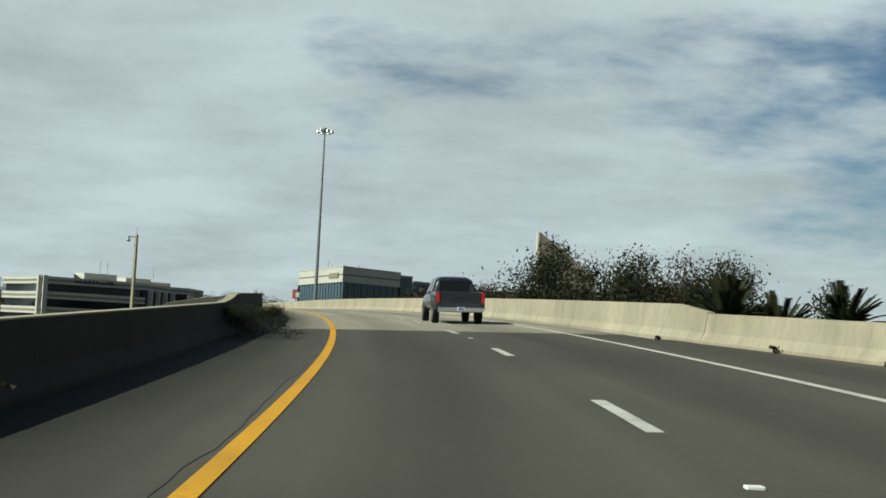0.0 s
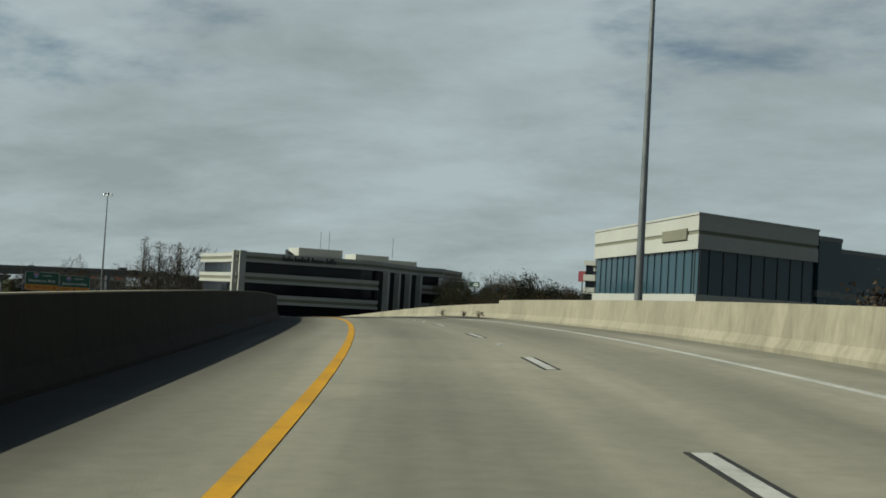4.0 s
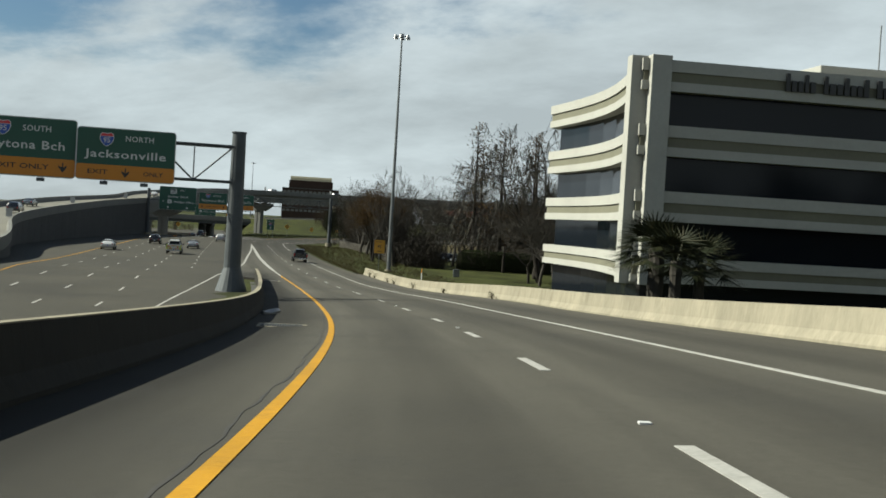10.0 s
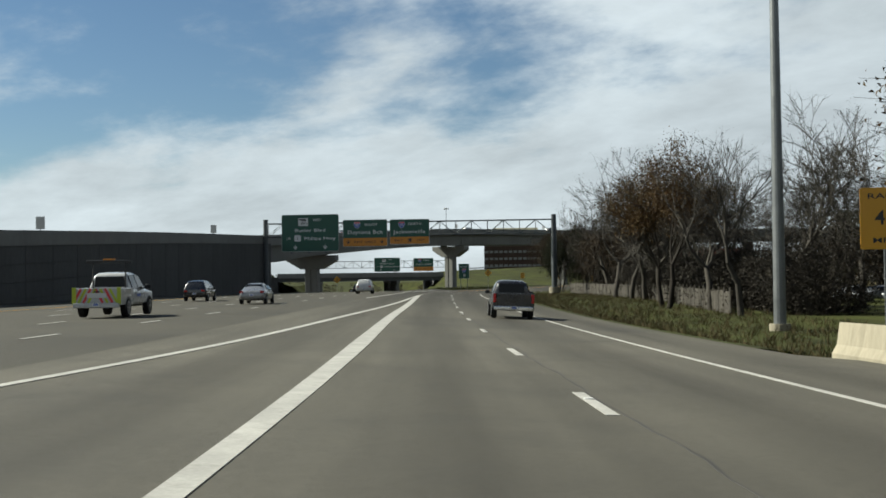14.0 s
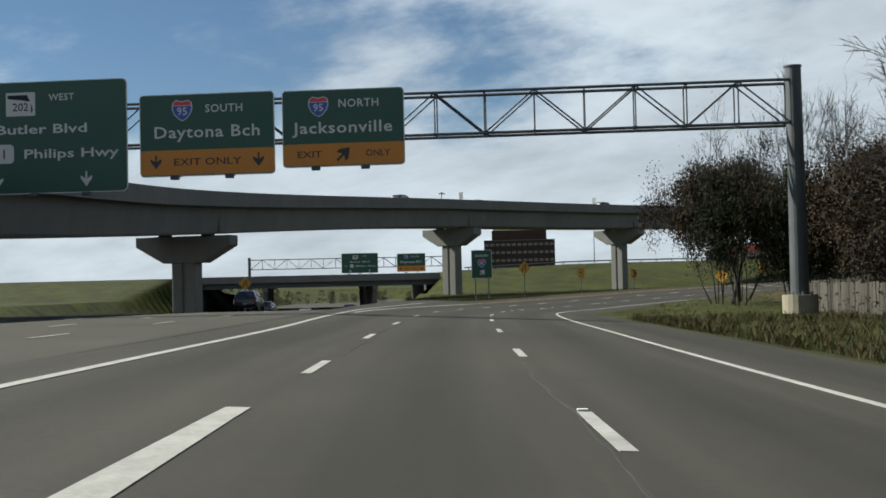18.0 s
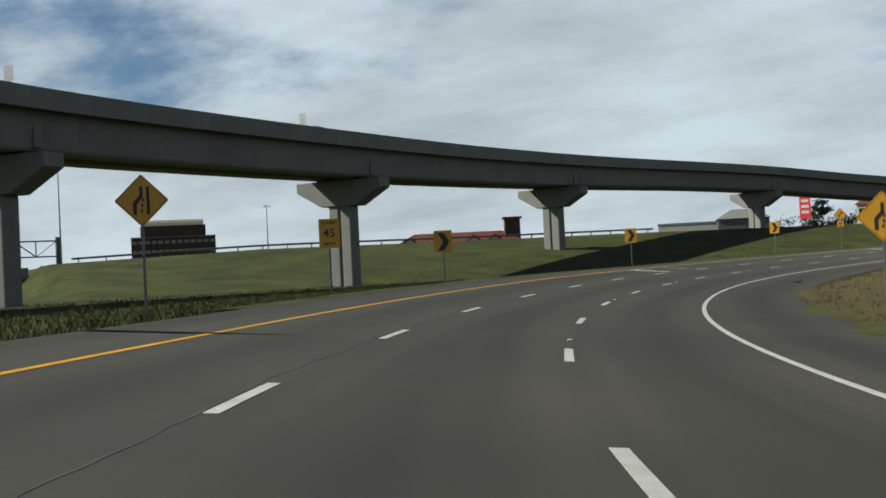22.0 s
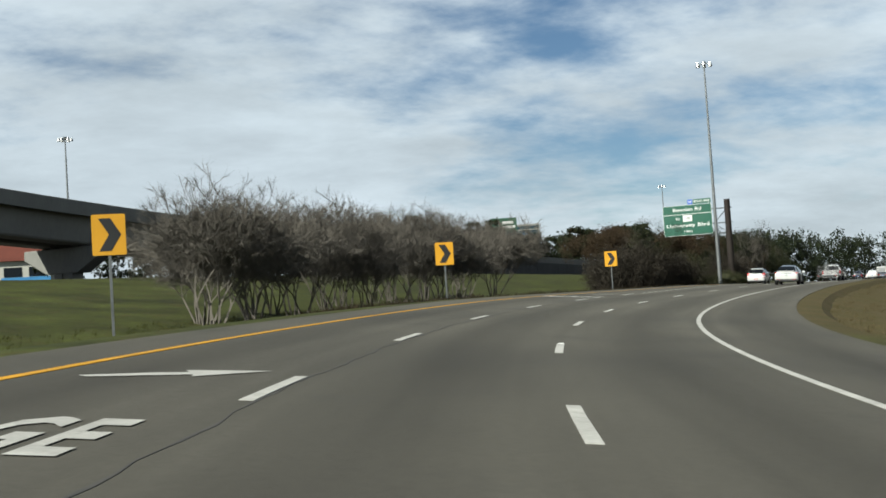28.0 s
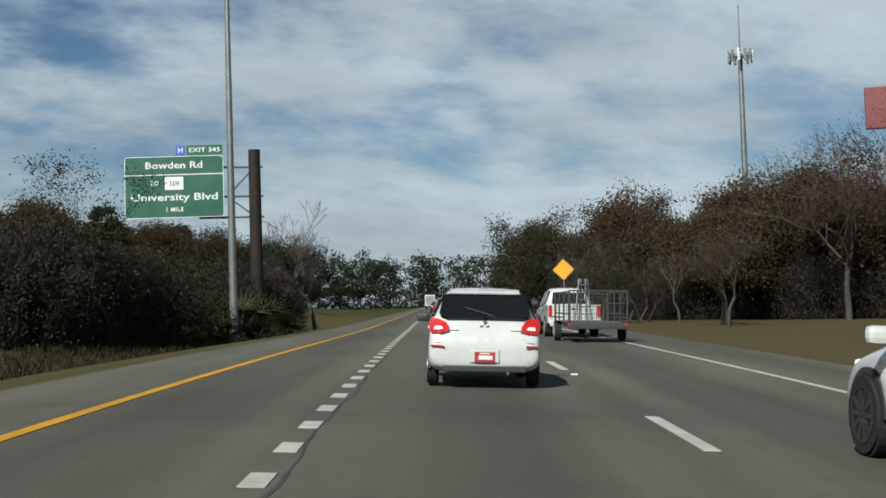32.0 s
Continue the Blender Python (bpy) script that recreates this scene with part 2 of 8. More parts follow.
# ---------------------------------------------------------------- materials
def mat(name, col, rough=0.7, metal=0.0, var=0.25, s1=0.6, s2=14.0, bump=0.2, bump_scale=None, stretch=(1, 1, 1), dark=None, dark_amount=0.0, spec=0.5, random_tint=0.0, lane=0.0):
    """A procedural surface: two scales of tone, an optional stain colour, fine relief."""
    m = bpy.data.materials.new(name)
    m.use_nodes = True
    N, L = m.node_tree.nodes, m.node_tree.links
    b = N["Principled BSDF"]
    b.inputs["Roughness"].default_value, b.inputs["Metallic"].default_value = rough, metal
    b.inputs["Specular IOR Level"].default_value = min(spec, 0.14) if rough >= 0.7 else spec
    co = N.new("ShaderNodeTexCoord")
    mp = N.new("ShaderNodeMapping")
    mp.inputs["Scale"].default_value = stretch
    L.new(co.outputs["Object"], mp.inputs[0])

    def noise_(scale, detail=5.0, r=0.6):
        t = N.new("ShaderNodeTexNoise")
        t.inputs["Scale"].default_value, t.inputs["Detail"].default_value, t.inputs["Roughness"].default_value = scale, detail, r
        L.new(mp.outputs[0], t.inputs["Vector"])
        return t.outputs["Fac"]

    def rng(src, a, c, lo, hi):
        r = N.new("ShaderNodeMapRange")
        r.inputs["From Min"].default_value, r.inputs["From Max"].default_value = a, c
        r.inputs["To Min"].default_value, r.inputs["To Max"].default_value = lo, hi
        L.new(src, r.inputs["Value"])
        return r.outputs[0]

    def mul(a, c):
        x = N.new("ShaderNodeMath")
        x.operation = "MULTIPLY"
        L.new(a, x.inputs[0])
        L.new(c, x.inputs[1])
        return x.outputs[0]

    n1, n2 = noise_(s1), noise_(s2, 4.0, 0.7)
    v = mul(rng(n1, 0.3, 0.7, 1 - var, 1 + var * 0.6), rng(n2, 0.3, 0.7, 1 - var * 0.6, 1 + var * 0.5))
    if random_tint:
        oi = N.new("ShaderNodeObjectInfo")
        v = mul(v, rng(oi.outputs["Random"], 0, 1, 1 - random_tint, 1 + random_tint))
    if lane:
        # tyre-polished and oil-darkened bands repeating with the lanes, broken up along the way
        uvn = N.new("ShaderNodeUVMap")
        uvn.uv_map = "lane"
        sp = N.new("ShaderNodeSeparateXYZ")
        L.new(uvn.outputs[0], sp.inputs[0])
        an = N.new("ShaderNodeMath")
        an.operation = "MULTIPLY"
        an.inputs[1].default_value = 2 * math.pi / 3.7
        L.new(sp.outputs[0], an.inputs[0])
        cs = N.new("ShaderNodeMath")
        cs.operation = "COSINE"
        L.new(an.outputs[0], cs.inputs[0])
        m2 = N.new("ShaderNodeMapping")
        m2.inputs["Scale"].default_value = (1.6, 0.05, 1)
        L.new(uvn.outputs[0], m2.inputs[0])
        sn = N.new("ShaderNodeTexNoise")
        sn.inputs["Scale"].default_value, sn.inputs["Detail"].default_value = 1.0, 6.0
        L.new(m2.outputs[0], sn.inputs["Vector"])
        v = mul(v, mul(rng(cs.outputs[0], -1, 0.3, 1 - lane, 1 + lane * 0.25), rng(sn.outputs["Fac"], 0.3, 0.7, 1 - lane * 0.7, 1 + lane * 0.5)))
        # dirt and painted barrier shade on the narrow inner shoulder, to the gore
        def larger(a, c):
            x = N.new("ShaderNodeMath")
            x.operation = "MAXIMUM"
            L.new(a, x.inputs[0])
            L.new(c, x.inputs[1])
            return x.outputs[0]

        dirt_shade = larger(rng(sp.outputs[0], -5.3, -3.7, 0.38, 1.0), rng(sn.outputs["Fac"], 0.55, 0.75, 0.0, 0.8))
        v = mul(v, larger(dirt_shade, rng(sp.outputs[1], 366, 384, 0.0, 1.0)))
        # pavement tone by station, with darker and lighter stretches
        kr = N.new("ShaderNodeMath")
        kr.operation = "MULTIPLY"
        kr.inputs[1].default_value = 0.001
        L.new(sp.outputs[1], kr.inputs[0])
        cr = N.new("ShaderNodeValToRGB")
        for i, (p_, c_) in enumerate(((0.0, .60), (.12, .72), (.148, .56), (.17, .62), (.22, .68), (.30, .80), (.345, .93), (.42, 1.0), (.48, .62), (.53, .51), (.64, .47), (.70, .50), (.80, .88), (.90, 1.0))):
            e_ = cr.color_ramp.elements[i] if i < 2 else cr.color_ramp.elements.new(p_)
            e_.position, e_.color = p_, (c_, c_, c_, 1)
        L.new(kr.outputs[0], cr.inputs[0])
        v = mul(v, rng(cr.outputs[0], 0, 1.0, 0, 1.56))
    mx = N.new("ShaderNodeMix")
    mx.data_type, mx.blend_type = "RGBA", "MULTIPLY"
    mx.inputs["Factor"].default_value = 1.0
    mx.inputs["A"].default_value = (*col, 1)
    L.new(v, mx.inputs["B"])
    res = mx.outputs["Result"]
    if dark is not None:
        st = N.new("ShaderNodeMix")
        st.data_type = "RGBA"
        L.new(rng(noise_(s1 * 2.7, 8.0, 0.7), 0.52, 0.72, 0.0, dark_amount), st.inputs["Factor"])
        L.new(res, st.inputs["A"])
        st.inputs["B"].default_value = (*dark, 1)
        res = st.outputs["Result"]
    L.new(res, b.inputs["Base Color"])
    if bump:
        bp = N.new("ShaderNodeBump")
        bp.inputs["Strength"].default_value, bp.inputs["Distance"].default_value = bump, 0.02
        L.new(noise_(bump_scale or s2 * 3, 3.0, 0.7), bp.inputs["Height"])
        L.new(bp.outputs[0], b.inputs["Normal"])
    L.new(rng(n1, 0.3, 0.7, max(rough - 0.08, 0.02), min(rough + 0.08, 1)), b.inputs["Roughness"])
    return m


def emit(name, col, strength):
    m = bpy.data.materials.new(name)
    m.use_nodes = True
    b = m.node_tree.nodes["Principled BSDF"]
    b.inputs["Base Color"].default_value = (*col, 1)
    b.inputs["Emission Color"].default_value = (*col, 1)
    b.inputs["Emission Strength"].default_value = strength
    return m


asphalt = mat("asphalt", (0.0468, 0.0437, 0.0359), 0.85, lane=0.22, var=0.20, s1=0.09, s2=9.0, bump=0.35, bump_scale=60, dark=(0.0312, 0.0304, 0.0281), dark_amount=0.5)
shoulder_m = mat("shoulder_asphalt", (0.0484, 0.0452, 0.0367), 0.88, var=0.25, s1=0.12, s2=7.0, bump=0.4, bump_scale=50, dark=(0.0328, 0.0312, 0.0281), dark_amount=0.6)
deck_m = mat("deck_concrete", (0.148, 0.142, 0.121), 0.85, lane=0.0, var=0.18, s1=0.10, s2=4.0, bump=0.25, bump_scale=40, stretch=(1, 1, 1), dark=(0.0936, 0.0897, 0.078), dark_amount=0.45)
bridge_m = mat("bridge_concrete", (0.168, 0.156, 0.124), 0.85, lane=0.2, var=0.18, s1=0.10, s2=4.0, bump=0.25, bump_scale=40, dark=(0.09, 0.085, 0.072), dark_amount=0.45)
# barrier concrete with the shade of the left faces put into its colour
left_barrier_m = mat("shade_dark_concrete", (0.0262, 0.0242, 0.0195), 0.9, var=0.25, s1=0.35, s2=5.0, bump=0.3, stretch=(1, 1, 0.35), dark=(0.0105, 0.0098, 0.008), dark_amount=0.7)
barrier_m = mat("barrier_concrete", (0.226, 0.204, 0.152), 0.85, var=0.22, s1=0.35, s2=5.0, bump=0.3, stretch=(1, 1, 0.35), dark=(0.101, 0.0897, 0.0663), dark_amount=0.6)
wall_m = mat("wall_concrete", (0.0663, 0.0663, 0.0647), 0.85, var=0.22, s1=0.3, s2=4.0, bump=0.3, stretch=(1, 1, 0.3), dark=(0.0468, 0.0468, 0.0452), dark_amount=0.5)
viaduct_m = mat("viaduct_concrete", (0.146, 0.145, 0.135), 0.8, var=0.15, s1=0.2, s2=3.0, bump=0.15, stretch=(1, 1, 0.4), dark=(0.0936, 0.0936, 0.0897), dark_amount=0.4)
white_m = mat("white_marking", (0.305, 0.299, 0.277), 0.7, var=0.22, s1=1.2, s2=18.0, bump=0.2, dark=(0.139, 0.133, 0.122), dark_amount=0.55)
yellow_m = mat("yellow_marking", (0.359, 0.185, 0.0125), 0.7, var=0.2, s1=0.8, s2=16.0, bump=0.2, dark=(0.15, 0.0899, 0.025), dark_amount=0.5)
black_m = mat("black_marking", (0.025, 0.025, 0.025), 0.8, var=0.2)
tar_m = mat("crack_sealant", (0.045, 0.043, 0.040), 0.75, var=0.3)
grass_m = mat("grass", (0.0315, 0.0365, 0.0088), 0.95, var=0.6, s1=0.22, s2=2.6, bump=1.0, bump_scale=7, dark=(0.040, 0.030, 0.0135), dark_amount=0.8, spec=0.1)
# dry grass spreads over the ground inside the curve
def dry_ground(m):
    N, L = m.node_tree.nodes, m.node_tree.links
    b = N["Principled BSDF"]
    src = b.inputs["Base Color"].links[0].from_socket
    co = N.new("ShaderNodeTexCoord")
    masks = []
    for c, r in (((-214, 600, -3), 110), ((-225, 690, -3), 76), ((-170, 745, -3), 95), ((-120, 870, -3), 70)):
        d = N.new("ShaderNodeVectorMath")
        d.operation = "DISTANCE"
        L.new(co.outputs["Object"], d.inputs[0])
        d.inputs[1].default_value = c
        k = N.new("ShaderNodeMapRange")
        k.interpolation_type = "SMOOTHSTEP"
        k.inputs["From Min"].default_value, k.inputs["From Max"].default_value = r + 9, r - 9
        L.new(d.outputs["Value"], k.inputs["Value"])
        masks.append(k.outputs[0])
    a = masks[0]
    for c in masks[1:]:
        x = N.new("ShaderNodeMath")
        x.operation = "MAXIMUM"
        L.new(a, x.inputs[0])
        L.new(c, x.inputs[1])
        a = x.outputs[0]
    no = N.new("ShaderNodeTexNoise")
    no.inputs["Scale"].default_value, no.inputs["Detail"].default_value = 0.5, 6
    L.new(co.outputs["Object"], no.inputs["Vector"])
    x = N.new("ShaderNodeMath")
    x.operation = "MULTIPLY"
    L.new(a, x.inputs[0])
    L.new(no.outputs["Fac"], x.inputs[1])
    mx = N.new("ShaderNodeMix")
    mx.data_type = "RGBA"
    y = N.new("ShaderNodeMath")
    y.operation, y.use_clamp = "MULTIPLY", True
    y.inputs[1].default_value = 1.7
    L.new(x.outputs[0], y.inputs[0])
    L.new(y.outputs[0], mx.inputs["Factor"])
    L.new(src, mx.inputs["A"])
    mx.inputs["B"].default_value = (0.053, 0.041, 0.0175, 1)
    L.new(mx.outputs["Result"], b.inputs["Base Color"])


dry_ground(grass_m)
steel_m = mat("galvanised_steel", (0.154, 0.162, 0.165), 0.5, 0.7, var=0.15, s1=1.0, s2=9)
dsteel_m = mat("weathered_steel", (0.0592, 0.0669, 0.0721), 0.6, 0.3, var=0.2, s1=0.8, s2=8)
green_m = mat("sign_green", (0.00351, 0.0562, 0.0335), 0.45, var=0.08, s1=0.7, s2=10, bump=0.03)
swhite_m = mat("sign_white", (0.484, 0.484, 0.472), 0.45, var=0.06, bump=0.03)
syellow_m = mat("sign_yellow", (0.477, 0.236, 0.00842), 0.45, var=0.08, bump=0.03)
sorange_m = mat("sign_orange", (0.449, 0.168, 0.00562), 0.45, var=0.08, bump=0.03)
sblack_m = mat("sign_black", (0.012, 0.012, 0.012), 0.5, var=0.1, bump=0.03)
sblue_m = mat("shield_blue", (0.02, 0.07, 0.33), 0.45, var=0.08, bump=0.03)
slime_m = mat("lime_sheeting", (0.34, 0.40, 0.02), 0.45, var=0.08, bump=0.03)
sred_m = mat("shield_red", (0.52, 0.03, 0.04), 0.45, var=0.08, bump=0.03)
alu_m = mat("aluminium_back", (0.297, 0.3036, 0.3036), 0.45, 0.8, var=0.12)


# ---------------------------------------------------------------- mesh helpers
def finish(name, bm, material, parent=None, label="", smooth=False):
    me = bpy.data.meshes.new(name)
    bm.to_mesh(me)
    bm.free()
    if material is not None:
        me.materials.append(material)
    if smooth:
        for p in me.polygons:
            p.use_smooth = True
    ob = new(name, me)
    if parent is not None:
        ob.parent = parent
    if label:
        tagged(ob, label)
    return ob


def part(name, bm, material, parent, label="", smooth=False):
    return finish(name, bm, material, parent, label, smooth)


def pydata(name, verts, faces, material, parent=None, label="", smooth=False):
    me = bpy.data.meshes.new(name)
    me.from_pydata([tuple(v) for v in verts], [], faces)
    me.update()
    if material is not None:
        me.materials.append(material)
    if smooth:
        me.polygons.foreach_set("use_smooth", [True] * len(me.polygons))
    ob = new(name, me)
    if parent is not None:
        ob.parent = parent
    if label:
        tagged(ob, label)
    return ob


def thing(name, m, label, category, group="", kind=""):
    ob = new(name)
    ob.empty_display_size = 0.2
    ob.matrix_world = m
    return tagged(ob, label, category, group, kind)


def box(bm, c, size, bevel=0.0, rz=0.0, ry=0.0, rx=0.0):
    r = bmesh.ops.create_cube(bm, size=1.0, matrix=pose(*c, rx, ry, rz) @ Matrix.Diagonal((*size, 1)))
    if bevel:
        es = list({e_ for v in r["verts"] for e_ in v.link_edges})
        bmesh.ops.bevel(bm, geom=es, offset=bevel, segments=2, affect="EDGES", profile=0.6)
    return r


def rod(bm, p, q, r0, r1=None, n=8, caps=True):
    p, q = Vector(p), Vector(q)
    d = q - p
    m = Matrix.Translation((p + q) / 2) @ d.to_track_quat("Z", "Y").to_matrix().to_4x4()
    bmesh.ops.create_cone(bm, cap_ends=caps, segments=n, radius1=r0, radius2=r0 if r1 is None else r1, depth=d.length, matrix=m)


def new_bm():
    return bmesh.new()


def box_part(name, c, size, material, parent, bevel=0.0, label="", rz=0.0, ry=0.0, rx=0.0):
    bm = bmesh.new()
    box(bm, c, size, bevel, rz, ry, rx)
    return part(name, bm, material, parent, label)


def sweep(name, fn, stations, profile, material, parent=None, label="", closed=True, smooth=False):
    """A profile of (u, dz) pairs swept along fn(s, u, dz). profile may depend on s."""
    verts, faces = [], []
    n = None
    for s in stations:
        pr = profile(s) if callable(profile) else profile
        n = len(pr)
        for u, dz in pr:
            verts.append(fn(s, u, dz))
    m = n if closed else n - 1
    for k in range(len(stations) - 1):
        for j in range(m):
            a, b = k * n + j, k * n + (j + 1) % n
            faces.append((a, b, b + n, a + n))
    if closed:
        faces.append(tuple(range(n - 1, -1, -1)))
        faces.append(tuple((len(stations) - 1) * n + j for j in range(n)))
    return pydata(name, verts, faces, material, parent, label, smooth)


def steps(a, b, d):
    n = max(1, int(round((b - a) / d)))
    return [a + (b - a) * i / n for i in range(n + 1)]


def grid2(a, b):
    """Stations from a to b on the common two-metre grid."""
    return sorted({a, b, *[2.0 * k for k in range(math.ceil(a / 2 + 1e-6), math.floor(b / 2 - 1e-6) + 1)]})


def text_mesh(name, body, size, material, parent, x=0.0, z=0.0, y=-0.03, align="CENTER", spacing=1.0, width=None):
    """Lettering in the xz plane, read from -y."""
    cu = bpy.data.curves.new(name, "FONT")
    cu.body, cu.size, cu.align_x, cu.align_y = body, size, align, "CENTER"
    cu.space_character, cu.offset, cu.resolution_u = spacing, size * 0.012, 2
    tmp = bpy.data.objects.new(name, cu)
    scene.collection.objects.link(tmp)
    bpy.context.view_layer.update()
    me = bpy.data.meshes.new_from_object(tmp.evaluated_get(bpy.context.evaluated_depsgraph_get()))
    bpy.data.objects.remove(tmp)
    bpy.data.curves.remove(cu)
    me.materials.clear()
    me.materials.append(material)
    ob = new(name, me)
    sx = 1.0
    if width and len(me.vertices):
        xs = [v.co.x for v in me.vertices]
        sx = width / max(max(xs) - min(xs), 0.01)
    me.transform(Matrix.Diagonal((sx, 1, 1, 1)))
    me.transform(pose(x, y, z, 90))
    ob.parent = parent
    return ob


# ---------------------------------------------------------------- ground
ND, NN = Vector((0.64, 0.77)), Vector((-0.77, 0.64))     # along and across the interstate's embankment
ridge_top = table([(0, 1.0), (150, 1.2), (205, 1.5), (240, 2.8), (276, 2.9), (308, 3.2), (353, 3.4), (450, 4.1), (620, 3.6), (800, 1.0), (1000, -1.5)])


def right_pave(s):
    if s < 33:
        return 9.4
    if s < 166:
        return 8.0
    if s < 406:
        return 10.2
    return edge_u(s) + float(np.interp(s, [406, 560, 612, 640, 700, 800, 900], [3.4, 3.0, 3.5, 4.2, 4.0, 3.9, 2.5]))


def left_pave(s):
    if s < 364:
        return -4.4
    if s < 612:
        return float(np.interp(s, [364, 366, 510, 540, 560, 580, 600, 611], [-4.4, -6.5, -6.5, -6.9, -7.6, -9.4, -12.0, -12.0]))
    return ramp_left_u(s) - float(np.interp(s, [612, 650, 672, 695, 815, 840, 900], [2.6, 2.5, 2.1, 1.6, 1.5, 1.9, 2.0]))


def build_ground():
    xs = np.array([-4500, -3000, -2000, -1400, -1000, -800, -680, -620, *np.arange(-580, 131, 3.5), 160, 200, 260, 340, 480, 700, 1000, 1500, 2500, 4500])
    ys = np.array([-2500, -1200, -600, -300, -180, -120, *np.arange(-84, 1081, 3.5), 1120, 1180, 1260, 1380, 1550, 1800, 2300, 3000, 4500])
    X, Y = np.meshgrid(xs, ys, indexing="ij")
    sx, sy = X.ravel(), Y.ravel()
    S = np.arange(-40, 1400, 2.0)
    rx, ry, rz, rh, rk = hermite(S)
    near = np.zeros(len(sx), int)
    for i in range(0, len(sx), 4000):
        near[i:i + 4000] = np.argmin((sx[i:i + 4000, None] - rx) ** 2 + (sy[i:i + 4000, None] - ry) ** 2, axis=1)
    dx, dy = sx - rx[near], sy - ry[near]
    u = dx * np.cos(rh[near]) + dy * np.sin(rh[near])
    f = -dx * np.sin(rh[near]) + dy * np.cos(rh[near])
    s = S[near]
    rp, lp = np.array([right_pave(v) for v in S])[near], np.array([left_pave(v) for v in S])[near]
    Z = np.full(len(sx), -3.3)
    # gentle unevenness
    Z += 0.25 * np.sin(sx * 0.031 + 1) * np.cos(sy * 0.027)
    # the interstate's embankment
    a, n = ND.x * sx + ND.y * sy, NN.x * sx + NN.y * sy
    top = np.interp(a, [0, 150, 205, 240, 276, 308, 353, 450, 620, 800, 1000], [1.0, 1.2, 1.5, 2.8, 2.9, 3.2, 3.4, 4.1, 3.6, 1.0, -1.5])
    up = np.clip((n - 688) / 47, 0, 1) * np.clip((830 - n) / 47, 0, 1)
    gap = np.clip((np.abs(a - 177) - 28) / 3, 0, 1)
    fade = np.clip((a + 250) / 150, 0, 1) * np.clip((1050 - a) / 100, 0, 1)
    ridge = -3.3 + (top + 3.3) * np.clip(up, 0, 1) * gap * fade
    Z = np.maximum(Z, ridge)
    # the ramp's bed
    uc = np.clip(u, lp - 0.6, rp + 0.6)
    bed = rz[near] - uc * np.tan(rk[near]) - 0.16
    out = np.maximum(np.maximum(u - rp - 0.6, lp - 0.6 - u), 0)
    ends = np.where((near == 0) | (near == len(S) - 1), np.abs(f), 0)
    out = out + ends
    slope = np.where((s < 366), 0.9, 0.28)
    zb = bed - out * slope
    zb2 = bed + out * 0.28
    on = (s < 37) | (s > 166)
    Zr = np.where(Z < zb, zb, np.where(Z > zb2, zb2, Z))
    Z = np.where(on, Zr, Z)
    # the through highway's bed
    ms, mu = s.copy(), u.copy()
    x5, y5, z5, h5, k5 = [float(v) for v in hermite(510)]
    along = -(sx - x5) * math.sin(h5) + (sy - y5) * math.cos(h5)
    side = (sx - x5) * math.cos(h5) + (sy - y5) * math.sin(h5)
    past = along > 0
    ms = np.where(past, 510 + along, s)
    mu = np.where(past, side, u)
    dip = np.clip((ms - 560) / 180, 0, 1)
    mz = np.array([M(v, 0).z for v in np.arange(-100, 1200, 2.0)])[np.clip(((ms + 100) / 2).astype(int), 0, 649)] - 0.2
    inside = (mu > -62) & (mu < np.interp(ms, [0, 300, 340, 1000], [-8.0, -7.4, -5.6, -5.6])) & (ms > -100) & (ms < 1100) & ((s > 250) | past | (u < -9))
    Z = np.where(inside & ~((~past) & (u > lp - 1.0)), np.where(mu > -58, mz, np.minimum(Z, mz + (-58 - mu) * 0.5)), Z)
    verts = np.stack([sx, sy, Z], 1)
    nx, ny = len(xs), len(ys)
    i, j = np.meshgrid(np.arange(nx - 1), np.arange(ny - 1), indexing="ij")
    v = (i * ny + j).ravel()
    faces = np.stack([v, v + ny, v + ny + 1, v + 1], 1)
    ob = pydata("ground", verts.tolist(), faces.tolist(), grass_m, smooth=True)
    tagged(ob, "rough winter grass with brown patches and bare soil", "ground", kind="structure")
    return lambda x, y: float(_interp_ground(xs, ys, Z.reshape(nx, ny), x, y))


def _interp_ground(xs, ys, Z, x, y):
    i = int(np.clip(np.searchsorted(xs, x) - 1, 0, len(xs) - 2))
    j = int(np.clip(np.searchsorted(ys, y) - 1, 0, len(ys) - 2))
    a, b = (x - xs[i]) / (xs[i + 1] - xs[i]), (y - ys[j]) / (ys[j + 1] - ys[j])
    return (Z[i, j] * (1 - a) + Z[i + 1, j] * a) * (1 - b) + (Z[i, j + 1] * (1 - a) + Z[i + 1, j + 1] * a) * b


gz = build_ground()

# ---------------------------------------------------------------- ramp, deck, markings
TH = 0.35


def lane_uv(ob, fn, stations, us):
    """UV: metres from the lane line, and the station."""
    co = [(u - dash_u(s), s) for s in stations for u in us(s)]
    uv = ob.data.uv_layers.new(name="lane")
    idx = np.empty(len(ob.data.loops), int)
    ob.data.loops.foreach_get("vertex_index", idx)
    uv.data.foreach_set("uv", np.array(co)[idx].ravel())


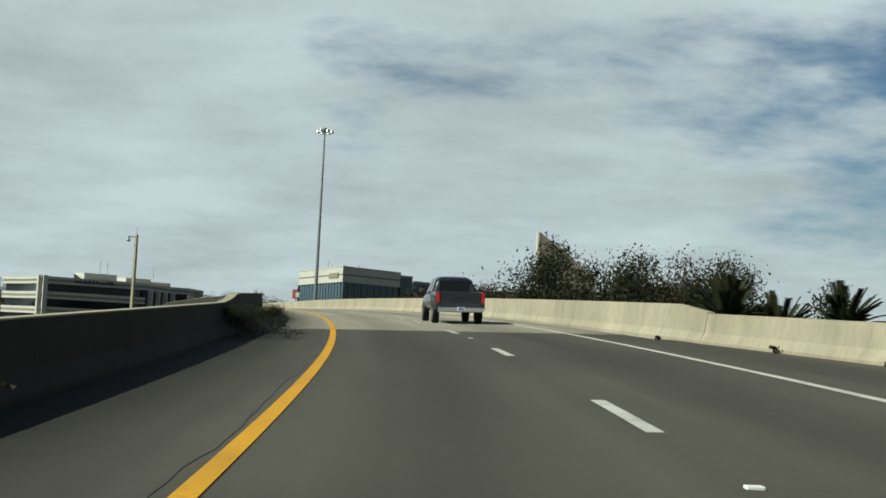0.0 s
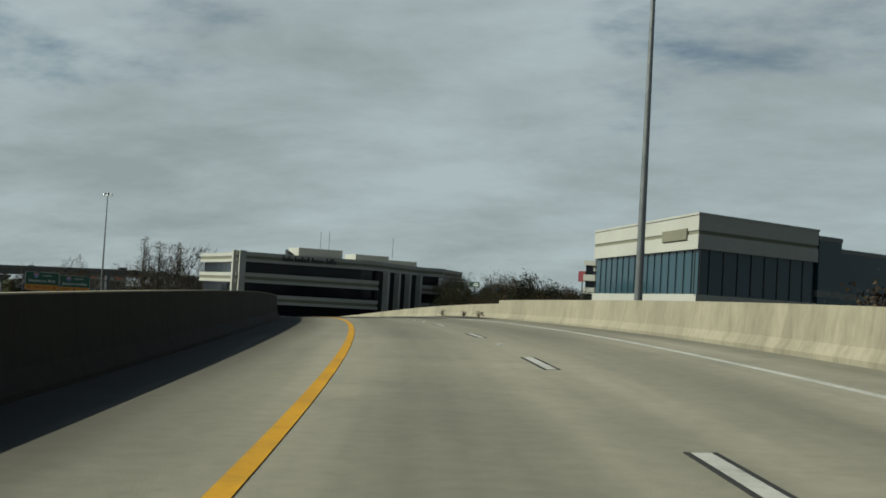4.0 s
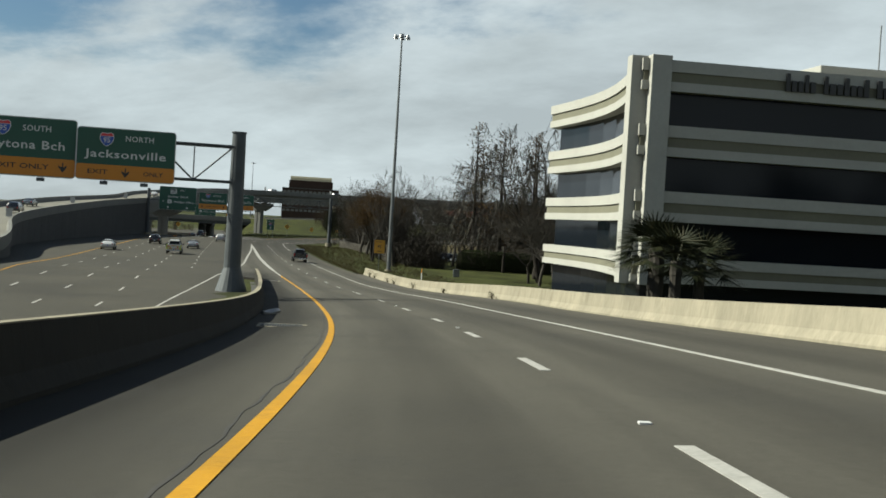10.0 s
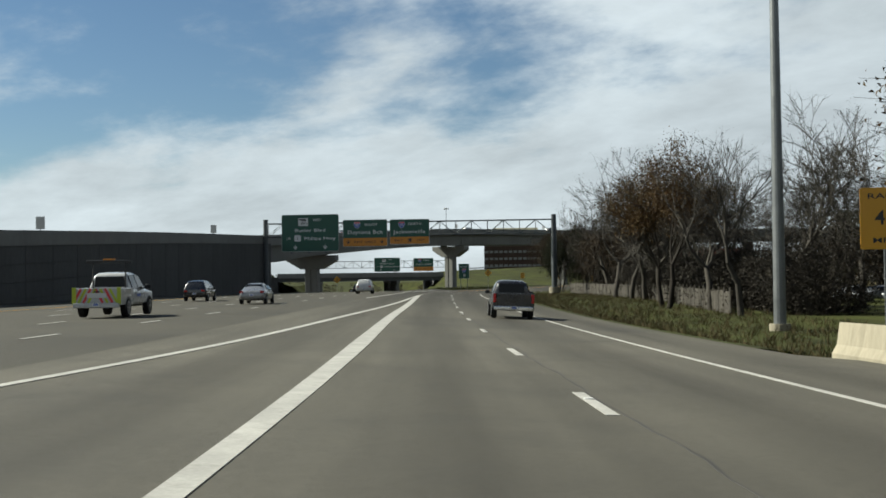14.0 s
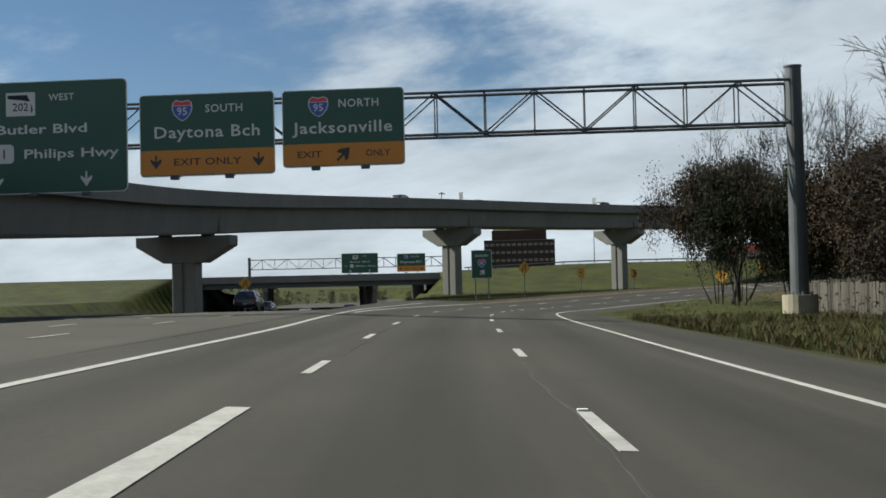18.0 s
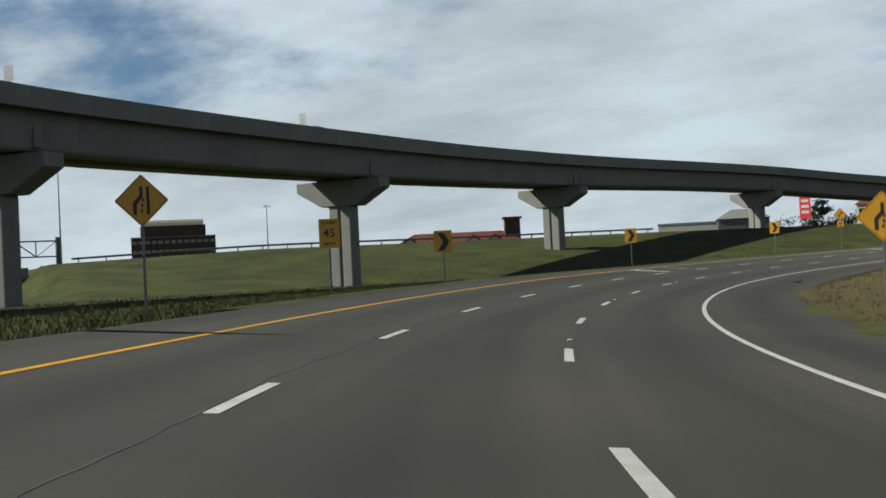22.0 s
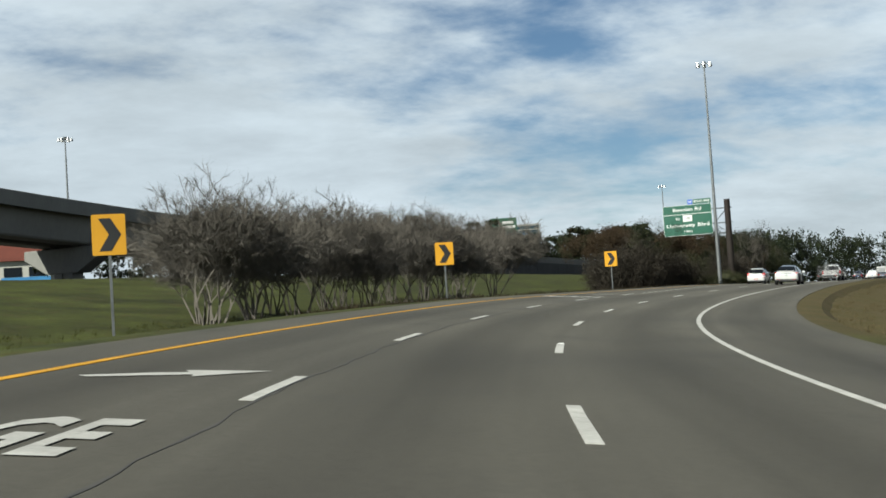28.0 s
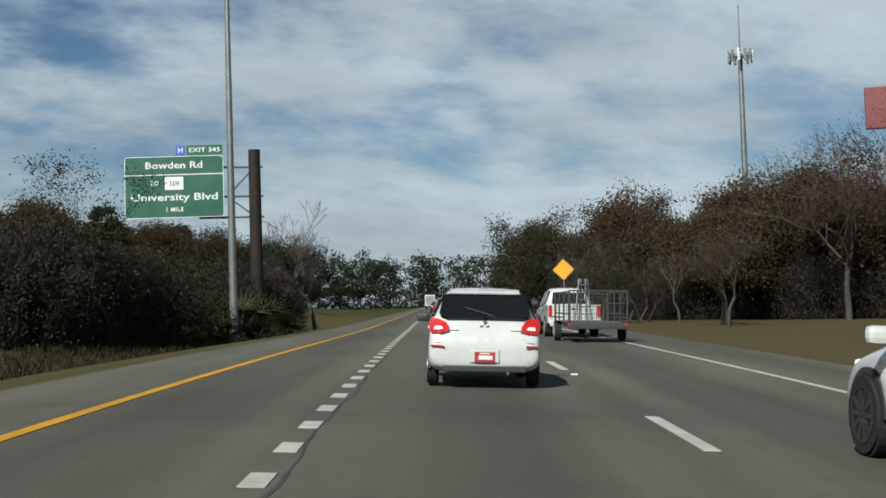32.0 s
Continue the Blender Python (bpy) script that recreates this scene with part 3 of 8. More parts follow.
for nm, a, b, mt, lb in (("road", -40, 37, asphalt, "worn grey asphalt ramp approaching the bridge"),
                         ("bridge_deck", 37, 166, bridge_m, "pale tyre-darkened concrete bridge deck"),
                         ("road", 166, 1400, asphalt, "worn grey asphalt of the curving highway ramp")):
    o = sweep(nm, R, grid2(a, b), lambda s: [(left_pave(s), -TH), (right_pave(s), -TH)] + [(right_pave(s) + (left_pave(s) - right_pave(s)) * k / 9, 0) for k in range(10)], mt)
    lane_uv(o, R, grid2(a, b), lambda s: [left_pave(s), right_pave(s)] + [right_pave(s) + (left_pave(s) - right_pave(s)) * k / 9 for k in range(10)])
    tagged(o, lb, "road", kind="structure")
ramp = bpy.data.objects["road.001"]
for nm, a, b, ed, sd in (("verge_inner", 410, 1100, right_pave, 1), ("verge_outer", 640, 1100, left_pave, -1)):
    prof = ((-0.06, -0.30), (-0.03, -0.025), (0.5, -0.03), (1.2, -0.09), (2.2, -0.7))
    o = sweep(nm, R, grid2(a, b), lambda s, e_=ed, k=sd: [(e_(s) + k * u_, z_) for u_, z_ in (prof if k > 0 else prof[::-1])], grass_m)
    tagged(o, "dry grass verge level with the pavement edge", "verge", kind="structure")

# through highway
ml_right = table([(-100, -9.0), (300, -8.4), (340, -6.52), (1300, -6.52)])
o = sweep("highway", M, sorted({*grid2(-40, 620), *steps(620, 1100, 10)}), lambda s: [(ml_right(s), -0.004), (ml_right(s), -0.4), (-58.0, -0.4), (-58.0, -0.004)], shoulder_m)
tagged(o, "broad grey asphalt highway with several lanes", "road", kind="structure")
highway = o


def marking(name, fn, s0, s1, uf, width, material, parent, step=4.0, dz=0.009):
    """A painted stripe a few millimetres thick."""
    w = width if callable(width) else (lambda s: width)
    return sweep(name, fn, grid2(s0, s1), lambda s: [(uf(s) - w(s) / 2, 0.001), (uf(s) - w(s) / 2, dz), (uf(s) + w(s) / 2, dz), (uf(s) + w(s) / 2, 0.001)], material, parent)


tagged(marking("yellow_line", R, -40, 375, left_u, 0.17, yellow_m, ramp), "solid yellow edge line")
marking("gore_line", R, 375, 511, left_u, lambda s: 0.16 + 0.3 * min(max((s - 375) / 30, 0), 1) - 0.2 * min(max((s - 500) / 11, 0), 1), white_m, ramp)
marking("edge_line", R, -40, 900, edge_u, 0.15, white_m, ramp)
marking("edge_line", R, 900, 1390, edge_u, 0.15, white_m, ramp, 20)
marking("ramp_edge_line", R, 560, 606, ramp_left_u, 0.22, white_m, ramp)
marking("yellow_line", R, 606, 1390, ramp_left_u, 0.16, yellow_m, ramp)
gore_left = table([(377, -6.35), (392, -5.5), (403, -4.72), (420, -4.1), (440, -3.45), (462, -2.86), (471, -2.64), (484, -2.5), (503, -2.15)])
marking("highway_edge_line", M, 240, 376, table([(240, -10.5), (300, -11.0), (336, -10.6), (356, -8.6), (376, -6.6)]), 0.16, white_m, highway)
marking("gore_line", R, 376.6, 500, gore_left, lambda s: 0.16 + 0.12 * min(max((s - 386) / 40, 0), 1), white_m, ramp, dz=0.012)
# the line between the ramp lanes and the through lanes
thru = table([(470, -6.4), (499, -5.5), (515, -5.15), (534, -4.95), (545, -5.5), (560, -6.2), (587, -7.9), (620, -10.5)])
marking("lane_line", R, 478, 600, thru, 0.2, white_m, ramp, dz=0.012)


def dashes(anchors, cycles, first, last):
    out = []
    for (a, b), n in zip(zip(anchors, anchors[1:]), cycles):
        out += [a + (b - a) * i / n for i in range(n)]
    s = anchors[-1]
    while s < last:
        out.append(s)
        s += 12.19
    s = anchors[0] - 12.19
    while s > first:
        out.append(s)
        s -= 12.19
    return [v for v in sorted(out) if first < v < last]


for s in dashes([12, 61.7, 97.2, 157.3, 169.7, 195.3, 207.2, 243.2, 268.5, 302.4, 327.3, 354, 403.4, 469.9, 496.5, 536.5, 589.9, 615.1, 639.7, 700.1, 749.6, 761.7, 786.3, 823.5, 862.4],
                [4, 3, 5, 1, 2, 1, 3, 2, 3, 2, 2, 4, 5, 2, 3, 4, 2, 2, 5, 4, 1, 2, 3, 3], -35, 1200):
    marking("lane_dash", R, s - 1.52, s + 1.52, dash_u, 0.16, white_m, ramp, 1.6)
    if 37 < s < 166:
        for k in (-1, 1):
            marking("dash_border", R, s - 1.55, s + 1.55, lambda v, k=k: dash_u(v) + k * 0.11, 0.05, black_m, ramp, 1.6)
for s in dashes([541.8, 594.4, 619.6, 643.7, 703.3, 752.3, 764.1, 788.1, 824.6], [4, 2, 2, 5, 4, 1, 2, 3], 514, 826):
    marking("lane_dash", R, s - 1.52, s + 1.52, lane_u, 0.16, white_m, ramp, 1.6)
for i in range(60):
    s = 829.5 + i * 1.83
    marking("lane_dot", R, s - 0.32, s + 0.32, lane_u, 0.2, white_m, ramp, 0.7)
for u in (-10.3, -13.95, -17.6, -21.25):
    for i in range(46):
        s = 322 + i * 12.19
        if u > -10.5 and s < 372:
            continue
        marking("lane_dash", M, s - 1.5, s + 1.5, lambda v, u=u: u - 0.0, 0.16, white_m, highway, 1.6)
marking("yellow_line", M, 240, 700, lambda v: -24.6, 0.16, yellow_m, highway)
# raised reflectors between every second dash
for s in range(5, 900, 24):
    bm = new_bm()
    q = R(s + 2.5, dash_u(s + 2.5), 0.012)
    box(bm, q, (0.12, 0.1, 0.025), 0.006, head(s))
    part("reflector", bm, swhite_m, ramp)

# expansion joints of the deck
for s in (37.2, 165.9):
    o = sweep("expansion_joint", R, [s - 0.28, s + 0.28], [(left_pave(100), 0.002), (left_pave(100), 0.008), (8.0, 0.008), (8.0, 0.002)], bridge_m, bpy.data.objects["bridge_deck"])
    sweep("joint_gap", R, [s - 0.04, s + 0.05], [(-4.38, 0.004), (-4.38, 0.011), (7.98, 0.011), (7.98, 0.004)], black_m, bpy.data.objects["bridge_deck"])

# ---------------------------------------------------------------- barriers
def jersey(side, h, inner, back):
    """Profile of a sloped-face barrier; inner is the lateral place of its foot."""
    k = side
    return [(inner, -0.3), (inner, 0.07), (inner + k * 0.13, 0.30), (inner + k * 0.21, h), (inner + k * 0.42, h), (inner + k * 0.42 + k * back, -0.3)]


def barrier(name, s0, s1, side, inner, h, label):
    # left barriers take the copy with shade painted in
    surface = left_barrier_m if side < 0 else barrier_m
    pf = (lambda s: jersey(side, h(s), inner(s), 0.0))
    o = sweep(name, R, grid2(s0, s1), pf, surface)
    # pale strip added for the sunlit top of the shade-dark barrier
    if side < 0:
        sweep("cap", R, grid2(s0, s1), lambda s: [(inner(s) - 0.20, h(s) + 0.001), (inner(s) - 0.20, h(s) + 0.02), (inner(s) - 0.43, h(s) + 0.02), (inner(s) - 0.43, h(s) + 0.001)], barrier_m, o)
    return tagged(o, label, "barrier", kind="structure")


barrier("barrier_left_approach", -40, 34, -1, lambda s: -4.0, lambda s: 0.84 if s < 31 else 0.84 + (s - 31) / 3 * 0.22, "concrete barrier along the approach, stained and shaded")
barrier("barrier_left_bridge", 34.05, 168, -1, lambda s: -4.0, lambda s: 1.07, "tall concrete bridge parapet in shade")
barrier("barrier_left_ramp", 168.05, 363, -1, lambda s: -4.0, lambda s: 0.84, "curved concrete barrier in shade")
barrier("barrier_right_approach", -40, 31, 1, lambda s: right_pave(20) - (0.0 if s < 20 else (s - 20) / 11 * 0.9), lambda s: 0.82, "sunlit stained concrete barrier with weeds at its foot")
barrier("barrier_right_bridge", 31.05, 168, 1, lambda s: 8.3 if s > 36 else 8.5, lambda s: 1.06 if s > 34 else 0.85 + (s - 31) / 3 * 0.21, "sunlit stained concrete bridge parapet")
barrier("barrier_right_ramp", 168.05, 406, 1, lambda s: float(np.interp(s, [168, 190], [8.3, 10.2])), lambda s: 0.86, "sunlit concrete barrier with stains and cracks")
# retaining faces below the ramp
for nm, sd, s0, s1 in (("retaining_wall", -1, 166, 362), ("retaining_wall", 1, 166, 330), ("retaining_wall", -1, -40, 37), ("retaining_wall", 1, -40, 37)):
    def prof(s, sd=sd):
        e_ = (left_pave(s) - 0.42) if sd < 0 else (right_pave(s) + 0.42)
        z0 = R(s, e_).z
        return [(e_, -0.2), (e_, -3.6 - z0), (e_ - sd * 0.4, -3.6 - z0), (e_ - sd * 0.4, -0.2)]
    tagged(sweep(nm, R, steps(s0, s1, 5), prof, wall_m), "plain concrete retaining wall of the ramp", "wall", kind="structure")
# girders and piers of the bridge
brd = thing("ramp_bridge", pose(0, 0, 0), "concrete girder bridge under the ramp deck", "bridge", kind="structure")
for u in (-3, 0, 3, 6):
    sweep("girder", R, steps(37, 166, 5), [(u - 0.35, -0.36), (u - 0.35, -1.7), (u + 0.35, -1.7), (u + 0.35, -0.36)], viaduct_m, brd)
for s in (64, 101, 138):
    bm = new_bm()
    c = R(s, 2, 0)
    box(bm, (c.x, c.y, c.z - 2.4), (12, 1.6, 1.4), 0.1, head(s))
    part("pier_cap", bm, viaduct_m, brd)
    for u in (-2.5, 2, 6.5):
        q = R(s, u)
        bm = new_bm()
        rod(bm, (q.x, q.y, gz(q.x, q.y) - 0.5), (q.x, q.y, q.z - 2.5), 0.55, n=16)
        part("column", bm, viaduct_m, brd)

# ---------------------------------------------------------------- flyover: wall, then viaduct
FLY = [(-118.0, 232.0, -1.6), (-171.0, 303.0, 0.3), (-222.0, 345.0, 2.5), (-272.0, 402.0, 5.1), (-312.0, 452.0, 6.9), (-346.0, 494.0, 9.25), (-373.0, 556.0, 12.5), (-375.0, 616.0, 13.5),
       (-371.0, 673.0, 14.7), (-356.0, 740.0, 15.8), (-327.0, 786.0, 13.2), (-262.0, 858.0, 9.2), (-200.0, 930.0, 7.6), (-110.0, 1040.0, 5.0)]


def fly_point(k):
    """Catmull-Rom along FLY; returns place and direction."""
    i = int(min(max(math.floor(k), 0), len(FLY) - 2))
    t = k - i
    P = [Vector(FLY[min(max(j, 0), len(FLY) - 1)]) for j in (i - 1, i, i + 1, i + 2)]
    p = 0.5 * ((2 * P[1]) + (P[2] - P[0]) * t + (2 * P[0] - 5 * P[1] + 4 * P[2] - P[3]) * t * t + (3 * P[1] - P[0] - 3 * P[2] + P[3]) * t**3)
    d = 0.5 * ((P[2] - P[0]) + 2 * t * (2 * P[0] - 5 * P[1] + 4 * P[2] - P[3]) + 3 * t * t * (3 * P[1] - P[0] - 3 * P[2] + P[3]))
    return p, d


def F(k, u, dz):
    """A point of the flyover; u to the right of its axis, dz from its parapet's top."""
    p, d = fly_point(k)
    r = Vector((d.y, -d.x, 0)).normalized()
    return p + r * u + Vector((0, 0, dz))


FW = 5.5
via = thing("viaduct", pose(0, 0, 0), "long curved concrete flyover on hammerhead piers", "bridge", kind="structure")
ks = steps(3.9, 10.6, 0.1)
sweep("deck", F, ks, [(-FW, -0.95), (-FW, -1.25), (FW, -1.25), (FW, -0.95)], deck_m, via)
for sd in (-1, 1):
    sweep("parapet", F, ks, [(sd * FW, -1.62), (sd * (FW + 0.02), -0.05), (sd * (FW - 0.05), 0), (sd * (FW - 0.3), 0), (sd * (FW - 0.45), -0.94), (sd * (FW - 0.45), -1.62)], viaduct_m, via)
for u in (-2.55, 2.55):
    sweep("girder", F, ks, [(u - 1.75, -1.51), (u - 1.35, -4.35), (u - 1.2, -4.55), (u + 1.2, -4.55), (u + 1.35, -4.35), (u + 1.75, -1.51)], viaduct_m, via)
sweep("soffit", F, ks, [(-5.0, -1.27), (-4.7, -1.5), (4.7, -1.5), (5.0, -1.27)], viaduct_m, via)


def hammerhead(k, hw=5.6):
    p, d = fly_point(k)
    yaw = math.degrees(math.atan2(-d.x, d.y))
    g = gz(p.x, p.y) - 0.6
    top = p.z - 4.75
    m = pose(p.x, p.y, 0, 0, 0, yaw)
    bm = new_bm()
    pts = [(-hw, top), (-hw, top - 1.1), (-2.3, top - 2.95), (2.3, top - 2.95), (hw, top - 1.1), (hw, top)]
    vs = [[bm.verts.new(m @ Vector((x, y, z))) for x, z in pts] for y in (-1.15, 1.15)]
    n = len(pts)
    for j in range(n):
        bm.faces.new((vs[0][j], vs[0][(j + 1) % n], vs[1][(j + 1) % n], vs[1][j]))
    bm.faces.new(vs[0][::-1])
    bm.faces.new(vs[1])
    bmesh.ops.recalc_face_normals(bm, faces=bm.faces)
    bmesh.ops.bevel(bm, geom=list(bm.edges), offset=0.07, segments=1, affect="EDGES")
    part("pier_cap", bm, viaduct_m, via)
    bm = new_bm()
    c = m @ Vector((0, 0, (g + top - 2.9) / 2))
    for x in (-0.78, 0.78):
        c = m @ Vector((x, 0, (g + top - 2.9) / 2))
        box(bm, c, (1.24, 1.9, top - 2.9 - g), 0.14, yaw)
    c = m @ Vector((0, 0, (g + top - 2.9) / 2))
    box(bm, c, (0.5, 1.5, top - 2.9 - g), 0, yaw)
    part("column", bm, viaduct_m, via)
    for u in (-2.55, 2.55):
        bm = new_bm()
        q = m @ Vector((u, 0, top + 0.1))
        box(bm, q, (1.3, 0.8, 0.22), 0.02, yaw)
        part("bearing", bm, dsteel_m, via)
        bm = new_bm()
        q = m @ Vector((u, 0, top + 1.75))
        box(bm, q, (3.3, 0.9, 2.6), 0.05, yaw)
        part("diaphragm", bm, viaduct_m, via)


for k in (5.03, 6.22, 7.06, 8.03, 9.1, 10.03):
    hammerhead(k)
# panelled retaining walls at both ends
fw = thing("flyover_wall", pose(0, 0, 0), "grey panelled retaining wall with a concrete parapet on top", "wall", kind="structure")
for a, b, nm in ((0.0, 3.9, "near"), (10.6, 13.0, "far")):
    kk = steps(a, b, 0.1)
    sweep("fill", F, kk, [(-FW, -0.95), (-FW, -14), (FW - 0.1, -14), (FW - 0.1, -0.95)], wall_m, fw)
    sweep("road_surface", F, kk, [(-FW + .4, -0.94), (-FW + .4, -0.9), (FW - .4, -0.9), (FW - .4, -0.94)], deck_m, fw)
    for sd in (-1, 1):
        sweep("parapet", F, kk, [(sd * (FW + .1), -1.3), (sd * (FW + .1), 0), (sd * (FW - 0.25), 0), (sd * (FW - 0.45), -0.9)], viaduct_m, fw)
    # coping bands and wall panels
    kp = a
    while kp < b - 0.01:
        k2 = min(kp + 0.075, b)
        p, d = fly_point((kp + k2) / 2)
        zb = gz(*(F((kp + k2) / 2, FW, 0).xy)) - 0.3
        z = p.z - 1.35
        while z - 1.5 > zb - 1.5 and z > zb:
            h = min(1.5, z - zb)
            v = [F(kp + 0.0006, FW - 0.1, z - p.z), F(k2 - 0.0006, FW - 0.1, z - p.z), F(k2 - 0.0006, FW - 0.1, z - h + 0.03 - p.z), F(kp + 0.0006, FW - 0.1, z - h + 0.03 - p.z)]
            w_ = [q + (F(kp, FW + 0.02, 0) - F(kp, FW - 0.1, 0)) for q in v]
            pydata("wall_panel", v + w_, [(4, 5, 6, 7), (0, 1, 5, 4), (1, 2, 6, 5), (2, 3, 7, 6), (3, 0, 4, 7)], wall_m, fw)
            z -= 1.5
        kp = k2

# ---------------------------------------------------------------- the interstate's bridge over the highway
def I(a, n, z):
    return Vector((ND.x * a + NN.x * n, ND.y * a + NN.y * n, z))


ib = thing("interstate_bridge", pose(0, 0, 0), "low concrete and steel highway overpass", "bridge", kind="structure")


def slab(name, a0, a1, n0, n1, z0, z1, material, parent, label=""):
    v = [I(a, n, z) for z in (z0, z1) for a, n in ((a0, n0), (a1, n0), (a1, n1), (a0, n1))]
    return pydata(name, v, [(0, 3, 2, 1), (4, 5, 6, 7), (0, 1, 5, 4), (1, 2, 6, 5), (2, 3, 7, 6), (3, 0, 4, 7)], material, parent, label)


for n0, n1 in ((738, 772), (778, 812)):
    slab("deck", 148, 206, n0, n1, 0.2, 0.55, deck_m, ib)
    slab("parapet", 148, 206, n0 - 0.4, n0, -0.2, 1.45, viaduct_m, ib)
    slab("parapet", 148, 206, n1, n1 + 0.4, -0.2, 1.45, viaduct_m, ib)
    for n in range(n0 + 1, n1 + 1, 4):
        slab("girder", 148, 206, n, n + 0.5, -1.5, 0.2, dsteel_m, ib)
    for a in (163, 190):
        slab("pier_cap", a - 0.6, a + 0.6, n0 + 0.5, n1 - 0.5, -2.4, -1.5, viaduct_m, ib)
        for n in range(n0 + 3, n1, 7):
            slab("column", a - 0.5, a + 0.5, n, n + 1, -9.2, -2.4, viaduct_m, ib)
for a in (145, 206):
    slab("abutment", a, a + 3, 738.2, 811.8, -9.5, 0.2, wall_m, ib)
for a0, a1, k in ((143.5, 145, -6), (209, 210.5, 6)):
    v = [I(a0, 738, 1.3), I(a1, 738, 1.3), I(a1 + k * 0.2, 724, -6.5), I(a0 + k * 0.2, 724, -6.5)]
    pydata("wing_wall", v + [p - Vector((0, 0, 2.5)) for p in v], [(0, 1, 2, 3), (7, 6, 5, 4), (0, 4, 5, 1), (1, 5, 6, 2), (2, 6, 7, 3), (3, 7, 4, 0)], barrier_m, ib)
# the interstate's carriageway on its embankment
def IR(a, n, dz):
    return I(a, n, ridge_top(a) + dz)


for a0, a1 in ((-240, 145), (209, 990)):
    tagged(sweep("interstate", IR, steps(a0, a1, 10), [(738, 0.12), (738, -0.5), (776, -0.5), (776, 0.12)], shoulder_m), "asphalt carriageways on a grassed embankment", "road", kind="structure")
# guard rail along its edge
gr = thing("guard_rail", pose(0, 0, 0), "galvanised steel guard rail on wooden posts", "guard rail", kind="structure")
sweep("rail", IR, steps(212, 314, 6), [(736.6, 0.55), (736.52, 0.62), (736.6, 0.7), (736.52, 0.78), (736.6, 0.86), (736.7, 0.86), (736.7, 0.55)], steel_m, gr)
for a in np.arange(213, 314, 4.0):
    slab("post", a - 0.08, a + 0.08, 736.7, 736.86, ridge_top(a) - 0.6, ridge_top(a) + 0.85, dsteel_m, gr)

# ---------------------------------------------------------------- signs
def face_yaw(p, s):
    """The heading under which a sign at p is seen from station s of the ramp."""
    q = R(s)
    return math.degrees(math.atan2(-(p[0] - q.x), p[1] - q.y))


def rounded(bm, w, h, r, y, x0=0.0, z0=0.0, depth=0.02, n=5):
    """A rounded plate in the xz plane, its face at y, its back at y + depth."""
    pts = []
    for cx, cz, a0 in ((w / 2 - r, h / 2 - r, 0), (-w / 2 + r, h / 2 - r, 90), (-w / 2 + r, -h / 2 + r, 180), (w / 2 - r, -h / 2 + r, 270)):
        for k in range(n + 1):
            a = radians(a0 + 90 * k / n)
            pts.append((x0 + cx + r * math.cos(a), z0 + cz + r * math.sin(a)))
    f = [bm.verts.new((x, y, z)) for x, z in pts]
    b = [bm.verts.new((x, y + depth, z)) for x, z in pts]
    bm.faces.new(f[::-1])
    bm.faces.new(b)
    for i in range(len(pts)):
        j = (i + 1) % len(pts)
        bm.faces.new((f[i], f[j], b[j], b[i]))
    bmesh.ops.recalc_face_normals(bm, faces=bm.faces)


def poly_plate(name, pts, y, depth, material, parent):
    bm = new_bm()
    f = [bm.verts.new((x, y, z)) for x, z in pts]
    b = [bm.verts.new((x, y + depth, z)) for x, z in pts]
    bm.faces.new(f[::-1])
    bm.faces.new(b)
    for i in range(len(pts)):
        j = (i + 1) % len(pts)
        bm.faces.new((f[i], f[j], b[j], b[i]))
    bmesh.ops.recalc_face_normals(bm, faces=bm.faces)
    return part(name, bm, material, parent)


def panel(parent, w, h, x=0.0, z=0.0, back=green_m, border=swhite_m, r=0.22, y=0.0):
    """A guide sign's panel with its white border."""
    bm = new_bm()
    rounded(bm, w, h, r, y, x, z, 0.05)
    p = part("panel", bm, alu_m, parent)
    bm = new_bm()
    rounded(bm, w, h, r, y - 0.006, x, z, 0.004)
    part("border", bm, border, p)
    bm = new_bm()
    rounded(bm, w - 0.09, h - 0.09, r - 0.045, y - 0.012, x, z, 0.004)
    part("face", bm, back, p)
    return p


def shield(parent, x, z, h, y=-0.018):
    """An interstate shield: red top, blue body, white rim and number."""
    k = h / 2
    out = [(-0.92, 0.75), (-0.55, 1.0), (0, 0.86), (0.55, 1.0), (0.92, 0.75), (1.0, 0.2), (0.8, -0.35), (0.42, -0.78), (0, -1.0), (-0.42, -0.78), (-0.8, -0.35), (-1.0, 0.2)]
    poly_plate("shield_rim", [(x + a * k, z + b * k) for a, b in out], y, 0.004, swhite_m, parent)
    low = [(-0.88, 0.42), (0.88, 0.42), (0.90, 0.2), (0.72, -0.32), (0.37, -0.72), (0, -0.91), (-0.37, -0.72), (-0.72, -0.32), (-0.90, 0.2)]
    poly_plate("shield_body", [(x + a * k, z + b * k) for a, b in low], y - 0.005, 0.004, sblue_m, parent)
    top = [(-0.86, 0.48), (-0.82, 0.73), (-0.53, 0.9), (0, 0.76), (0.53, 0.9), (0.82, 0.73), (0.86, 0.48)]
    poly_plate("shield_top", [(x + a * k, z + b * k) for a, b in top], y - 0.005, 0.004, sred_m, parent)
    text_mesh("route_number", "95", k * 1.02, swhite_m, parent, x, z - 0.12 * k, y - 0.008)


def small_caps(parent, body, size, x, z, material=swhite_m, y=-0.02, spacing=1.08):
    return text_mesh("legend", body, size, material, parent, x, z, y, spacing=spacing)


